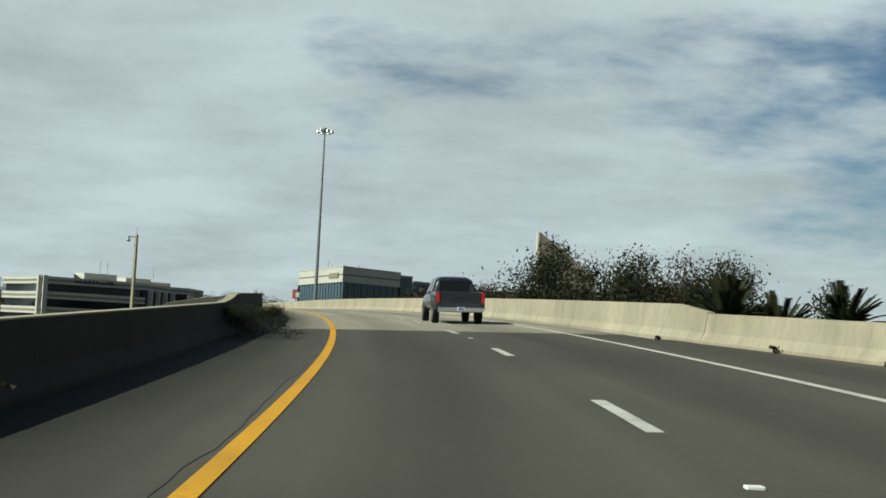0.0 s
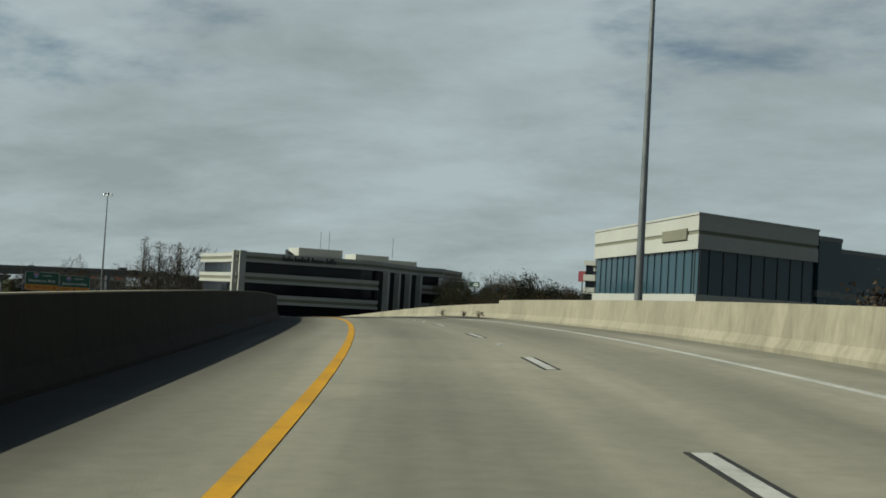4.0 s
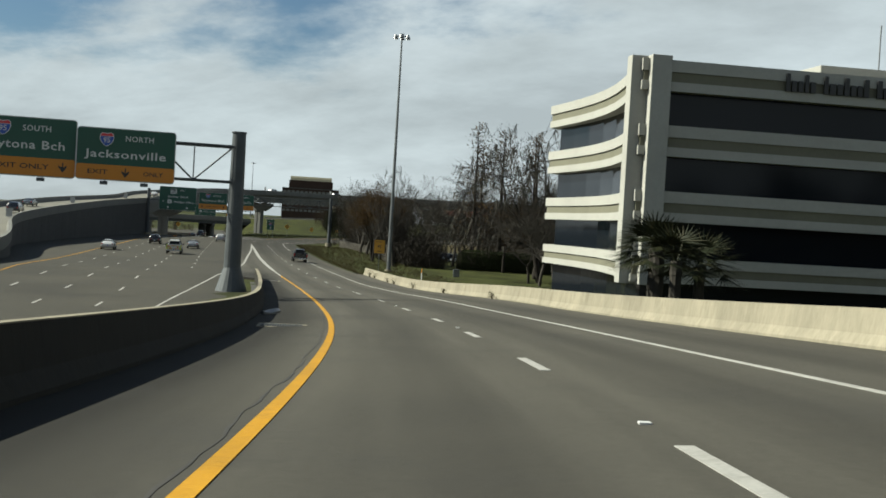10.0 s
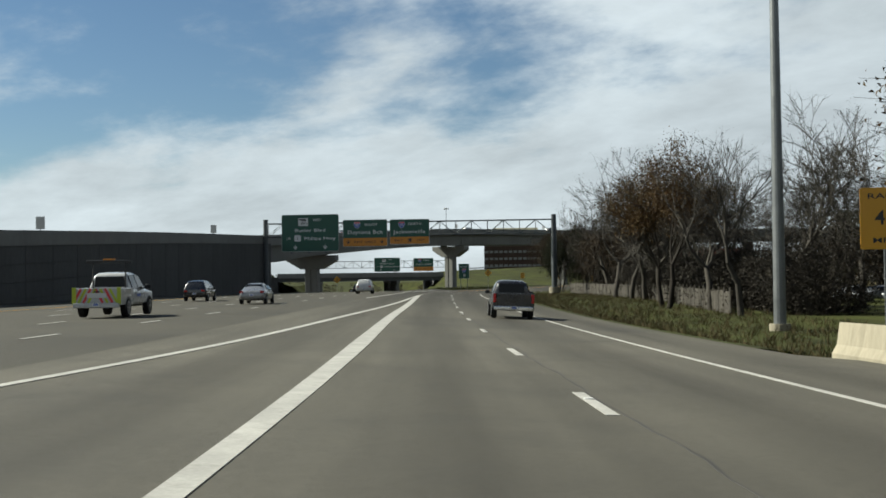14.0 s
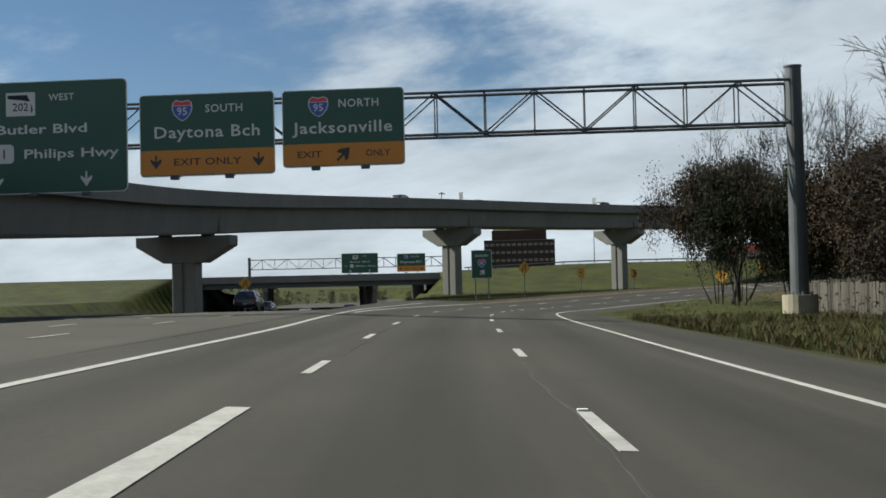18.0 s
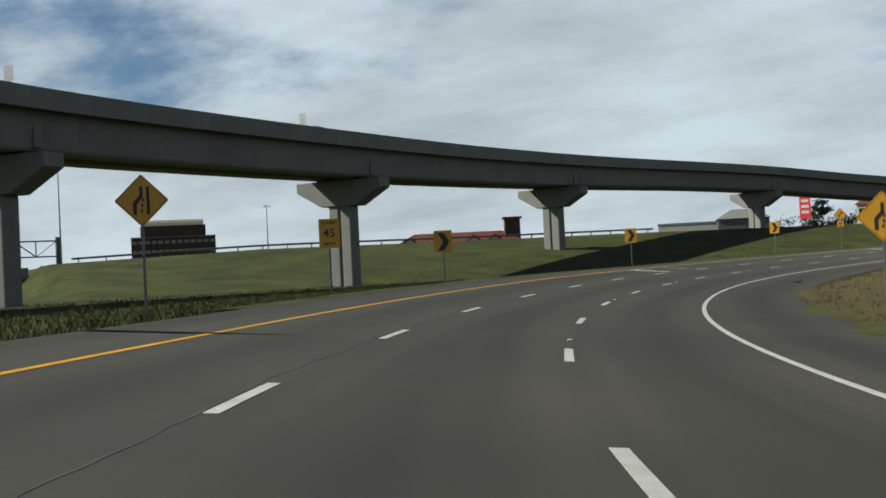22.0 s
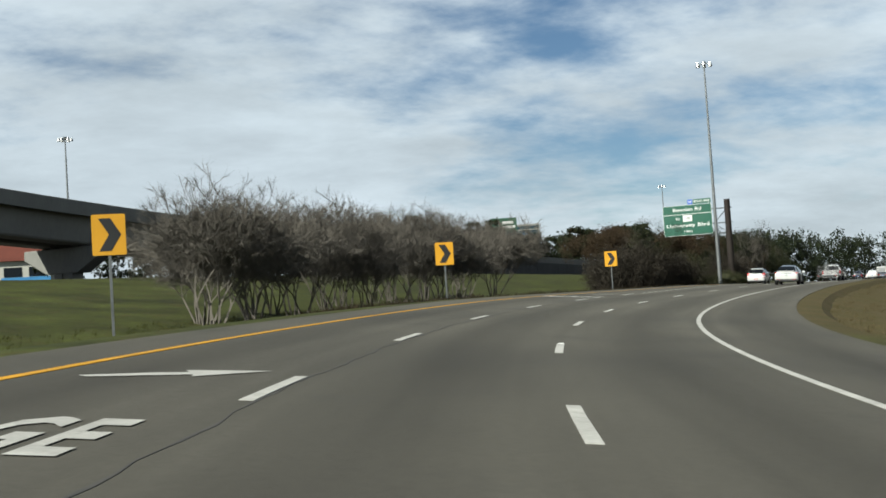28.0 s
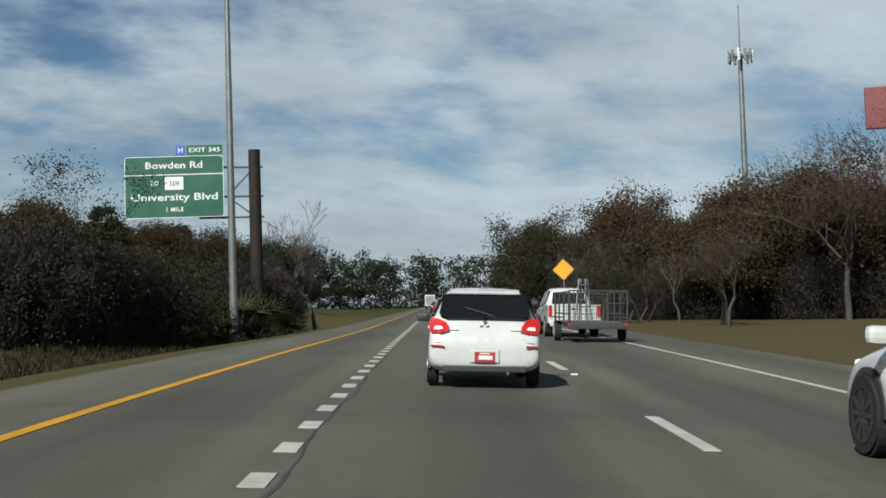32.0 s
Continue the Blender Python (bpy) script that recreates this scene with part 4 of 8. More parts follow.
def arrow_down(parent, x, z, k, material, y=-0.024):
    pts = [(-0.13, 1), (0.13, 1), (0.13, 0.05), (0.8, 0.45), (0.8, 0.05), (0, -1), (-0.8, 0.05), (-0.8, 0.45), (-0.13, 0.05)]
    return poly_plate("arrow", [(x + a * k, z + b * k) for a, b in pts], y, 0.004, material, parent)


def arrow_diag(parent, x, z, k, material, y=-0.024):
    c = math.sqrt(0.5)
    pts = [(-0.13, -1), (0.13, -1), (0.13, -0.05), (0.7, -0.4), (0.7, 0.05), (0, 1), (-0.7, 0.05), (-0.7, -0.4), (-0.13, -0.05)]
    return poly_plate("arrow", [(x + (a * c + b * c) * k, z + (-a * c + b * c) * k) for a, b in pts], y, 0.004, material, parent)


def exit_panel(parent, w, z, h, x=0.0):
    bm = new_bm()
    rounded(bm, w - 0.07, h, 0.16, -0.02, x, z, 0.006)
    return part("exit_only_panel", bm, sorange_m, parent)


def sign_lamp(parent, x, z, y=-0.9):
    bm = new_bm()
    rod(bm, (x, 0.1, z + 0.12), (x, y, z), 0.03, n=6)
    part("lamp_arm", bm, dsteel_m, parent)
    bm = new_bm()
    box(bm, (x, y, z - 0.03), (0.42, 0.26, 0.2), 0.04)
    part("lamp", bm, dsteel_m, parent)


def south_sign(parent_pose, name="guide_sign", w=5.9, h=3.35, lamps=True):
    t = thing(name, parent_pose, "green guide sign with interstate shield and yellow exit panel", "road sign", "gantry signs")
    panel(t, w, h)
    shield(t, -w * 0.18, h * 0.30, 0.26 * h)
    small_caps(t, "SOUTH", h * 0.135, w * 0.13, h * 0.31)
    text_mesh("legend", "Daytona Bch", h * 0.20, swhite_m, t, 0, h * 0.03, -0.02, spacing=1.08, width=w * 0.78)
    exit_panel(t, w, -h * 0.33, h * 0.30)
    arrow_down(t, -w * 0.38, -h * 0.32, h * 0.085, sblack_m, -0.03)
    arrow_down(t, w * 0.38, -h * 0.32, h * 0.085, sblack_m, -0.03)
    text_mesh("legend", "EXIT ONLY", h * 0.12, sblack_m, t, 0, -h * 0.33, -0.026, width=w * 0.5)
    if lamps:
        sign_lamp(t, -w * 0.2, -h / 2 - 0.12)
        sign_lamp(t, w * 0.2, -h / 2 - 0.12)
    return t


def north_sign(parent_pose, name="guide_sign", w=5.5, h=3.0, diag=False):
    t = thing(name, parent_pose, "green guide sign with interstate shield and yellow exit panel", "road sign", "gantry signs")
    panel(t, w, h)
    shield(t, -w * 0.20, h * 0.28, 0.27 * h)
    small_caps(t, "NORTH", h * 0.145, w * 0.13, h * 0.31)
    text_mesh("legend", "Jacksonville", h * 0.21, swhite_m, t, 0, h * 0.0, -0.02, spacing=1.08, width=w * 0.82)
    exit_panel(t, w, -h * 0.34, h * 0.28)
    if diag:
        arrow_diag(t, 0, -h * 0.34, h * 0.12, sblack_m, -0.03)
    else:
        arrow_down(t, 0, -h * 0.34, h * 0.09, sblack_m, -0.03)
    text_mesh("legend", "EXIT", h * 0.12, sblack_m, t, -w * 0.28, -h * 0.34, -0.026, width=w * 0.2)
    text_mesh("legend", "ONLY", h * 0.12, sblack_m, t, w * 0.28, -h * 0.34, -0.026, width=w * 0.2)
    sign_lamp(t, -w * 0.2, -h / 2 - 0.12)
    sign_lamp(t, w * 0.2, -h / 2 - 0.12)
    return t


def butler_sign(m, w=7.9, h=5.1):
    t = thing("guide_sign", m, "large green guide sign for two through lanes, on the gantry", "road sign", "gantry signs")
    panel(t, w, h, r=0.3)
    bm = new_bm()
    rounded(bm, h * 0.27, h * 0.21, 0.05, -0.018, -w * 0.12, h * 0.30, 0.004)
    part("route_panel", bm, swhite_m, t)
    poly_plate("state_outline", [(-w * .12 + a * h * .12, h * .30 + b * h * .09) for a, b in ((-1, .9), (.5, .9), (.75, .3), (.95, -.6), (.8, -.95), (.55, -.4), (.35, .35), (-1, .55))], -0.021, 0.003, black_m, t)
    bm = new_bm()
    rounded(bm, h * 0.19, h * 0.11, 0.03, -0.023, -w * 0.12, h * 0.27, 0.003)
    part("route_field", bm, swhite_m, t)
    text_mesh("route_number", "202", h * 0.10, sblack_m, t, -w * 0.12, h * 0.27, -0.026)
    small_caps(t, "WEST", h * 0.085, w * 0.12, h * 0.35)
    text_mesh("legend", "Butler Blvd", h * 0.115, swhite_m, t, 0, h * 0.07, -0.02, width=w * 0.53)
    small_caps(t, "TO", h * 0.085, -w * 0.38, -h * 0.15)
    bm = new_bm()
    rounded(bm, h * 0.18, h * 0.17, 0.22, -0.018, -w * 0.22, -h * 0.14, 0.004)
    part("route_panel", bm, swhite_m, t)
    text_mesh("route_number", "1", h * 0.12, sblack_m, t, -w * 0.22, -h * 0.145, -0.022)
    text_mesh("legend", "Philips Hwy", h * 0.115, swhite_m, t, w * 0.17, -h * 0.15, -0.02, width=w * 0.55)
    for x in (-0.26, 0.26):
        arrow_down(t, w * x, -h * 0.38, h * 0.065, swhite_m)
    for x in (-0.3, 0, 0.3):
        sign_lamp(t, w * x, -h / 2 - 0.12)
    return t


def truss(t, x0, x1, zt, zb, depth=1.3, bay=2.3, r=0.075, y0=0.25):
    """A box truss along x: chords, posts and diagonals as one part each."""
    for y in (y0, y0 + depth):
        for z in (zt, zb):
            bm = new_bm()
            rod(bm, (x0, y, z), (x1, y, z), r, n=8)
            part("chord", bm, dsteel_m, t)
    n = max(1, int(round((x1 - x0) / bay)))
    for i in range(n + 1):
        x = x0 + (x1 - x0) * i / n
        bm = new_bm()
        for y in (y0, y0 + depth):
            rod(bm, (x, y, zt), (x, y, zb), r * 0.55, n=6)
        for z in (zt, zb):
            rod(bm, (x, y0, z), (x, y0 + depth, z), r * 0.5, n=6)
        part("frame", bm, dsteel_m, t)
        if i < n:
            x2 = x0 + (x1 - x0) * (i + 1) / n
            bm = new_bm()
            a, b = (zt, zb) if i % 2 else (zb, zt)
            for y in (y0, y0 + depth):
                rod(bm, (x, y, a), (x2, y, b), r * 0.55, n=6)
            part("diagonal", bm, dsteel_m, t)


def column(t, x, z0, z1, r0, r1, base=True, y=0.9):
    bm = new_bm()
    rod(bm, (x, y, z0), (x, y, z1), r0, r1, n=20)
    c = part("column", bm, dsteel_m, t, smooth=False)
    bm = new_bm()
    rod(bm, (x, y, z1), (x, y, z1 + 0.07), r1 * 1.12, n=20)
    part("cap", bm, dsteel_m, c)
    if base:
        bm = new_bm()
        rod(bm, (x, y, z0 - 0.8), (x, y, z0 + 0.12), r0 * 1.9, n=20)
        part("footing", bm, barrier_m, t)
        for k in range(8):
            a = k * math.pi / 4
            bm = new_bm()
            rod(bm, (x + r0 * 1.35 * math.cos(a), y + r0 * 1.35 * math.sin(a), z0 + 0.12), (x + r0 * 1.35 * math.cos(a), y + r0 * 1.35 * math.sin(a), z0 + 0.26), 0.04, n=6)
            part("bolt", bm, steel_m, t)


# first gantry: a cantilever from one column behind the barrier
g1 = thing("sign_gantry", pose(-126.4, 295.6, 0, 0, 0, 46), "dark steel cantilever sign gantry on a stout round column", "gantry")
column(g1, 0, 0.3, 9.05, 0.52, 0.40, base=False)
bm = new_bm()
rod(bm, (0, 0.9, -0.4), (0, 0.9, 1.0), 0.95, 0.52, n=20)
part("flared_base", bm, dsteel_m, g1)
truss(g1, -16.2, -0.3, 8.2, 6.1)
south_sign(pose(-134.6, 286.7, 7.35, 0, 0, 46))
north_sign(pose(-130.3, 290.5, 7.2, 0, 0, 46))
# second gantry
G2 = Vector((-299.5, 446.0, 0))
g2 = thing("sign_gantry", pose(G2.x, G2.y, 0, 0, 0, 38), "long dark steel truss gantry over the highway on two columns", "gantry")
column(g2, 0, -2.2, 8.9, 0.42, 0.36)
column(g2, 45.3, -2.3, 9.0, 0.45, 0.38)
truss(g2, 0.3, 45.0, 8.3, 6.2, bay=2.5)


def on_g2(x, z):
    return Matrix.Translation((G2.x, G2.y, 0)) @ pose(0, 0, 0, 0, 0, 38) @ pose(x, 0.1, z)


butler_sign(on_g2(7.3, 6.75), 9.1, 5.8)
south_sign(on_g2(16.0, 6.6), w=7.0, h=4.2)
north_sign(on_g2(23.0, 6.7), w=6.2, h=3.9, diag=True)
# third gantry, in front of the overpass
g3y = math.degrees(math.atan2(ND.y, ND.x))
g3p = Vector((-471.5, 599.0, 0))
g3 = thing("sign_gantry", pose(g3p.x, g3p.y, 0, 0, 0, g3y), "steel truss gantry in front of the overpass", "gantry")
column(g3, 0, -7.4, 6.1, 0.4, 0.36)
column(g3, 52, -7.4, 6.1, 0.4, 0.36)
truss(g3, 0.2, 51.8, 5.6, 3.2, bay=3.0, r=0.09)


def on_g3(x, z):
    return Matrix.Translation(g3p) @ pose(0, 0, 0, 0, 0, g3y) @ pose(x, 0.1, z)


butler_sign(on_g3(27.5, 4.3), 9.2, 5.0)
t = south_sign(on_g3(40.5, 4.2), w=7.2, h=4.6)


def post(t, x, z0, z1, r=0.045, material=steel_m, name="post"):
    bm = new_bm()
    box(bm, (x, 0.05, (z0 + z1) / 2), (r * 2, r * 1.4, z1 - z0), 0.006)
    return part(name, bm, material, t)


def chevron_sign(p, s, w=1.07, h=1.34):
    """p: the middle of the plate."""
    yaw = face_yaw(p, s)
    t = thing("chevron_sign", pose(*p, 0, 0, yaw), "yellow curve marker with a black chevron on a steel post", "road sign", "curve markers")
    bm = new_bm()
    rounded(bm, w, h, 0.05, 0.0, depth=0.015)
    part("plate", bm, syellow_m, t)
    k = h * 0.40
    poly_plate("chevron", [(-w * .30, k), (w * .06, k), (w * .36, 0), (w * .06, -k), (-w * .30, -k), (w * .0, 0)], -0.006, 0.004, sblack_m, t)
    post(t, 0, gz(p[0], p[1]) - p[2] - 0.3, h * 0.45)
    return t


for p, s in (((-336.4, 567.4, -0.45), 615), ((-338.4, 610.7, 0.35), 635), ((-331.7, 645.2, 1.15), 690), ((-319.8, 684.2, 1.75), 745), ((-301.1, 711.0, 1.85), 785), ((-277.7, 740.4, 2.05), 815)):
    chevron_sign(p, s)


def diamond(p, s, side=1.2, arrows="merge", plate=None, orange=False):
    yaw = face_yaw(p, s)
    t = thing("warning_sign", pose(*p, 0, 0, yaw), "yellow diamond warning sign on a steel post", "road sign", "warning signs")
    bm = new_bm()
    rounded(bm, side, side, 0.07, 0.0, depth=0.015)
    bmesh.ops.rotate(bm, verts=bm.verts, cent=(0, 0, 0), matrix=Matrix.Rotation(radians(45), 3, "Y"))
    pl = part("plate", bm, syellow_m, t)
    bm = new_bm()
    rounded(bm, side * 0.95, side * 0.95, 0.05, -0.003, depth=0.002)
    bmesh.ops.rotate(bm, verts=bm.verts, cent=(0, 0, 0), matrix=Matrix.Rotation(radians(45), 3, "Y"))
    part("border", bm, sblack_m, pl)
    bm = new_bm()
    rounded(bm, side * 0.92, side * 0.92, 0.04, -0.006, depth=0.002)
    bmesh.ops.rotate(bm, verts=bm.verts, cent=(0, 0, 0), matrix=Matrix.Rotation(radians(45), 3, "Y"))
    part("field", bm, syellow_m, pl)
    q = side * 0.5
    if arrows == "merge":
        poly_plate("symbol", [(q * .25, q * .75), (q * .42, q * .75), (q * .42, -q * .75), (q * .25, -q * .75)], -0.012, 0.004, sblack_m, t)
        poly_plate("symbol", [(-q * .1, q * .75), (q * .07, q * .75), (q * .07, q * .2), (-q * .25, -q * .2), (-q * .25, -q * .75), (-q * .45, -q * .75), (-q * .45, -q * .1), (-q * .1, q * .3)], -0.012, 0.004, sblack_m, t)
        for k in range(3):
            poly_plate("symbol", [(-q * .05 + k * .02, -q * (.65 - .3 * k)), (q * .05 + k * .02, -q * (.65 - .3 * k)), (q * .05 + k * .02, -q * (.45 - .3 * k)), (-q * .05 + k * .02, -q * (.45 - .3 * k))], -0.012, 0.004, sblack_m, t)
    elif arrows == "pair":
        for x in (-0.38, 0.38):
            poly_plate("symbol", [(q * (x - .1), -q * .5), (q * (x + .1), -q * .5), (q * (x + .1), q * .1), (q * (x + .32), q * .1), (q * x, q * .6), (q * (x - .32), q * .1), (q * (x - .1), q * .1)], -0.012, 0.004, sblack_m, t)
    elif arrows == "curve":
        pts = [(-q * .32, -q * .75), (-q * .1, -q * .75), (-q * .1, -q * .15), (q * .2, q * .2), (q * .3, q * .05), (q * .5, q * .55), (-q * .02, q * .5), (q * .1, q * .36), (-q * .32, -q * .05)]
        poly_plate("symbol", pts, -0.012, 0.004, sblack_m, t)
    low = -side * 0.6
    if plate:
        bm = new_bm()
        rounded(bm, 0.78, 0.78, 0.05, 0.0, 0, -side * 0.71 - 0.41, 0.015)
        part("speed_plate", bm, syellow_m, t)
        text_mesh("legend", plate, 0.44, sblack_m, t, 0, -side * 0.71 - 0.32, -0.008)
        text_mesh("legend", "MPH", 0.20, sblack_m, t, 0, -side * 0.71 - 0.66, -0.008)
    post(t, 0, gz(p[0], p[1]) - p[2] - 0.3, low + 0.6)
    return t


diamond((-354.5, 509.2, -0.7), 570)
diamond((-330.5, 534.3, 0.45), 595)
diamond((-309.6, 546.2, -1.15), 600)
diamond((-326.9, 664.8, 2.85), 740, arrows="curve", plate="45")
diamond((-191.3, 812.5, 3.3), 840, side=1.5, arrows="none")
diamond((-95.9, 257.1, 2.0), 245, arrows="pair")


def ramp_speed(p, s, w=0.95, h=1.34, word="RAMP"):
    t = thing("speed_sign", pose(*p, 0, 0, face_yaw(p, s)), "yellow advisory speed sign on a steel post", "road sign", "advisory signs")
    bm = new_bm()
    rounded(bm, w, h, 0.06, 0.0, depth=0.015)
    part("plate", bm, syellow_m, t)
    text_mesh("legend", word, 0.2, sblack_m, t, 0, h * 0.36, -0.006, width=w * 0.7)
    text_mesh("legend", "45", 0.55, sblack_m, t, 0, 0.0, -0.006)
    text_mesh("legend", "MPH", 0.2, sblack_m, t, 0, -h * 0.36, -0.006, width=w * 0.5)
    post(t, 0, gz(p[0], p[1]) - p[2] - 0.3, h * 0.3)


ramp_speed((-333.9, 550.8, -0.25), 600)
ramp_speed((-166.1, 363.6, 1.0), 330, 1.3, 1.65)

# route sign on two posts where the ramp leaves
NS = (-326.3, 521.5, 0.85)
t = thing("route_sign", pose(*NS, 0, 0, face_yaw(NS, 575)), "tall green route sign with a shield and arrow on two posts", "road sign")
panel(t, 2.35, 3.25, r=0.15)
small_caps(t, "NORTH", 0.42, 0, 0.95)
shield(t, 0, 0.08, 0.95)
arrow_diag(t, 0.05, -0.95, 0.42, swhite_m)
for x in (-0.75, 0.75):
    post(t, x, gz(NS[0], NS[1]) - NS[2] - 0.3, -0.5, 0.07)

# big exit sign on a single column
BW = Vector((-229.5, 818.4, 10.45))
t = thing("guide_sign", pose(*BW, 0, 0, -38), "large green exit sign on a dark cantilever column", "road sign")
panel(t, 8.0, 5.0, r=0.3)
text_mesh("legend", "Bowden Rd", 0.78, swhite_m, t, 0, 1.75, -0.02, width=4.6)
bm = new_bm()
box(bm, (0, -0.02, 1.0), (7.9, 0.01, 0.08))
part("divider", bm, swhite_m, t)
small_caps(t, "TO", 0.5, -1.6, 0.3)
bm = new_bm()
rounded(bm, 1.5, 1.05, 0.06, -0.018, 0, 0.3, 0.004)
part("route_panel", bm, swhite_m, t)
text_mesh("route_number", "109", 0.55, sblack_m, t, 0, 0.25, -0.022)
text_mesh("legend", "University Blvd", 0.80, swhite_m, t, 0, -0.85, -0.02, width=7.0)
small_caps(t, "1 MILE", 0.5, 0, -1.85)
bm = new_bm()
rounded(bm, 2.9, 0.8, 0.08, 0.0, 2.5, 2.95, 0.05)
ep = part("exit_tab", bm, green_m, t)
text_mesh("legend", "EXIT 345", 0.52, swhite_m, t, 2.5, 2.95, -0.01, width=2.5)
bm = new_bm()
rounded(bm, 0.75, 0.8, 0.05, 0.0, 0.55, 2.95, 0.05)
part("hospital_tab", bm, sblue_m, t)
text_mesh("legend", "H", 0.62, swhite_m, t, 0.55, 2.95, -0.01)
rust_m = mat("rust_brown_steel", (0.022, 0.018, 0.016), 0.7, 0.2, var=0.3, s1=0.6, s2=6)
bc = thing("sign_column", pose(-224.5, 814.4, 0, 0, 0, -38), "dark steel cantilever column with short arms", "gantry")
g = gz(-224.5, 814.4)
bm = new_bm()
rod(bm, (0, 0.9, g - 0.5), (0, 0.9, 13.4), 0.55, 0.48, n=20)
part("column", bm, rust_m, bc)
for z in (12.0, 9.6, 7.9):
    bm = new_bm()
    rod(bm, (0.7, 0.9, z), (-4.5, 0.5, z), 0.09, n=8)
    part("arm", bm, dsteel_m, bc)
bm = new_bm()
rod(bm, (0, 0.9, 12.0), (-2.2, 0.6, 9.6), 0.06, n=6)
rod(bm, (0, 0.9, 7.9), (-2.2, 0.6, 9.6), 0.06, n=6)
part("brace", bm, dsteel_m, bc)


# ---------------------------------------------------------------- light masts
def high_mast(x, y, top, r0=0.32, heads=6, base=None):
    g = gz(x, y) if base is None else base
    t = thing("light_mast", pose(x, y, g), "tall galvanised high-mast light pole with a ring of floodlights", "light pole", "high masts")
    H = top - g
    bm = new_bm()
    rod(bm, (0, 0, -0.5), (0, 0, H), r0, 0.11, n=14)
    part("pole", bm, steel_m, t)
    bm = new_bm()
    rod(bm, (0, 0, -0.4), (0, 0, 0.35), r0 * 1.7, n=14)
    part("base", bm, barrier_m, t)
    bm = new_bm()
    rod(bm, (0, 0, H - 0.25), (0, 0, H + 0.35), 0.28, n=12)
    part("hub", bm, dsteel_m, t)
    for k in range(heads):
        a = 2 * math.pi * k / heads
        c, s_ = math.cos(a), math.sin(a)
        bm = new_bm()
        rod(bm, (0.2 * c, 0.2 * s_, H), (0.95 * c, 0.95 * s_, H), 0.045, n=6)
        part("arm", bm, steel_m, t)
        bm = new_bm()
        rod(bm, (1.05 * c, 1.05 * s_, H - 0.4), (1.05 * c, 1.05 * s_, H + 0.12), 0.34, 0.18, n=12)
        part("floodlight", bm, alu_m, t)
    return t


for x, y, top in ((-19.4, 174.6, 35.0), (-181.0, 386.3, 32.0), (-328.1, 857.2, 32.3), (-231.8, 804.9, 33.5), (-154.4, 978.9, 32.5), (-550.4, 853.9, 25.2), (-538.6, 740.7, 32.7), (-440.0, 430.0, 21.0)):
    high_mast(x, y, top)


def street_lamp(x, y, top, yaw):
    g = gz(x, y)
    t = thing("camera_pole", pose(x, y, g, 0, 0, yaw), "square concrete pole with a bracket and dome camera", "pole")
    H = top - g
    bm = new_bm()
    rod(bm, (0, 0, -0.5), (0, 0, H), 0.26, 0.17, n=4)
    part("pole", bm, barrier_m, t)
    bm = new_bm()
    rod(bm, (0, 0, H - 0.25), (-0.75, 0, H - 0.25), 0.05, n=6)
    rod(bm, (0, 0, H), (0, 0, H + 0.7), 0.02, n=6)
    part("bracket", bm, dsteel_m, t)
    bm = new_bm()
    bmesh.ops.create_uvsphere(bm, u_segments=12, v_segments=8, radius=0.2, matrix=pose(-0.8, 0, H - 0.6))
    rod(bm, (-0.8, 0, H - 0.5), (-0.8, 0, H - 0.2), 0.12, n=10)
    part("dome", bm, alu_m, t)


street_lamp(-32.9, 122.7, 14.0, 15)
# cell tower in the woods
ct = thing("cell_tower", pose(-88.0, 866.0, gz(-88, 866)), "tall grey monopole cell tower with antenna panels", "tower")
H = 49.5
bm = new_bm()
rod(bm, (0, 0, -1), (0, 0, H), 0.75, 0.42, n=14)
rod(bm, (0, 0, H), (0, 0, H + 9.5), 0.16, 0.1, n=8)
part("mast", bm, steel_m, ct)
for k in range(12):
    a = 2 * math.pi * k / 12
    bm = new_bm()
    rod(bm, (0, 0, H - 0.6), (2.2 * math.cos(a), 2.2 * math.sin(a), H - 0.6), 0.06, n=5)
    part("arm", bm, dsteel_m, ct)
    bm = new_bm()
    box(bm, (2.35 * math.cos(a), 2.35 * math.sin(a), H - 0.5), (0.3, 0.45, 2.3), 0.04, math.degrees(a))
    part("antenna", bm, alu_m, ct)


# ---------------------------------------------------------------- painted words and arrows on the ramp
def road_word(body, s, u, length, width):
    """Elongated lettering lying on the surface."""
    cu = bpy.data.curves.new("word", "FONT")
    cu.body, cu.size, cu.align_x, cu.align_y = body, 1.0, "CENTER", "CENTER"
    cu.offset, cu.space_character, cu.resolution_u = 0.03, 1.15, 2
    tmp = bpy.data.objects.new("word", cu)
    scene.collection.objects.link(tmp)
    bpy.context.view_layer.update()
    me = bpy.data.meshes.new_from_object(tmp.evaluated_get(bpy.context.evaluated_depsgraph_get()))
    bpy.data.objects.remove(tmp)
    bpy.data.curves.remove(cu)
    xs, ys = [v.co.x for v in me.vertices], [v.co.y for v in me.vertices]
    cx, cy = (max(xs) + min(xs)) / 2, (max(ys) + min(ys)) / 2
    kx, ky = width / (max(xs) - min(xs)), length / (max(ys) - min(ys))
    for v in me.vertices:
        v.co = R(s + (v.co.y - cy) * ky, u + (v.co.x - cx) * kx, 0.012)
    me.materials.clear()
    me.materials.append(white_m)
    ob = new("road_lettering", me)
    ob.parent = ramp
    tagged(ob, "white painted word on the asphalt")


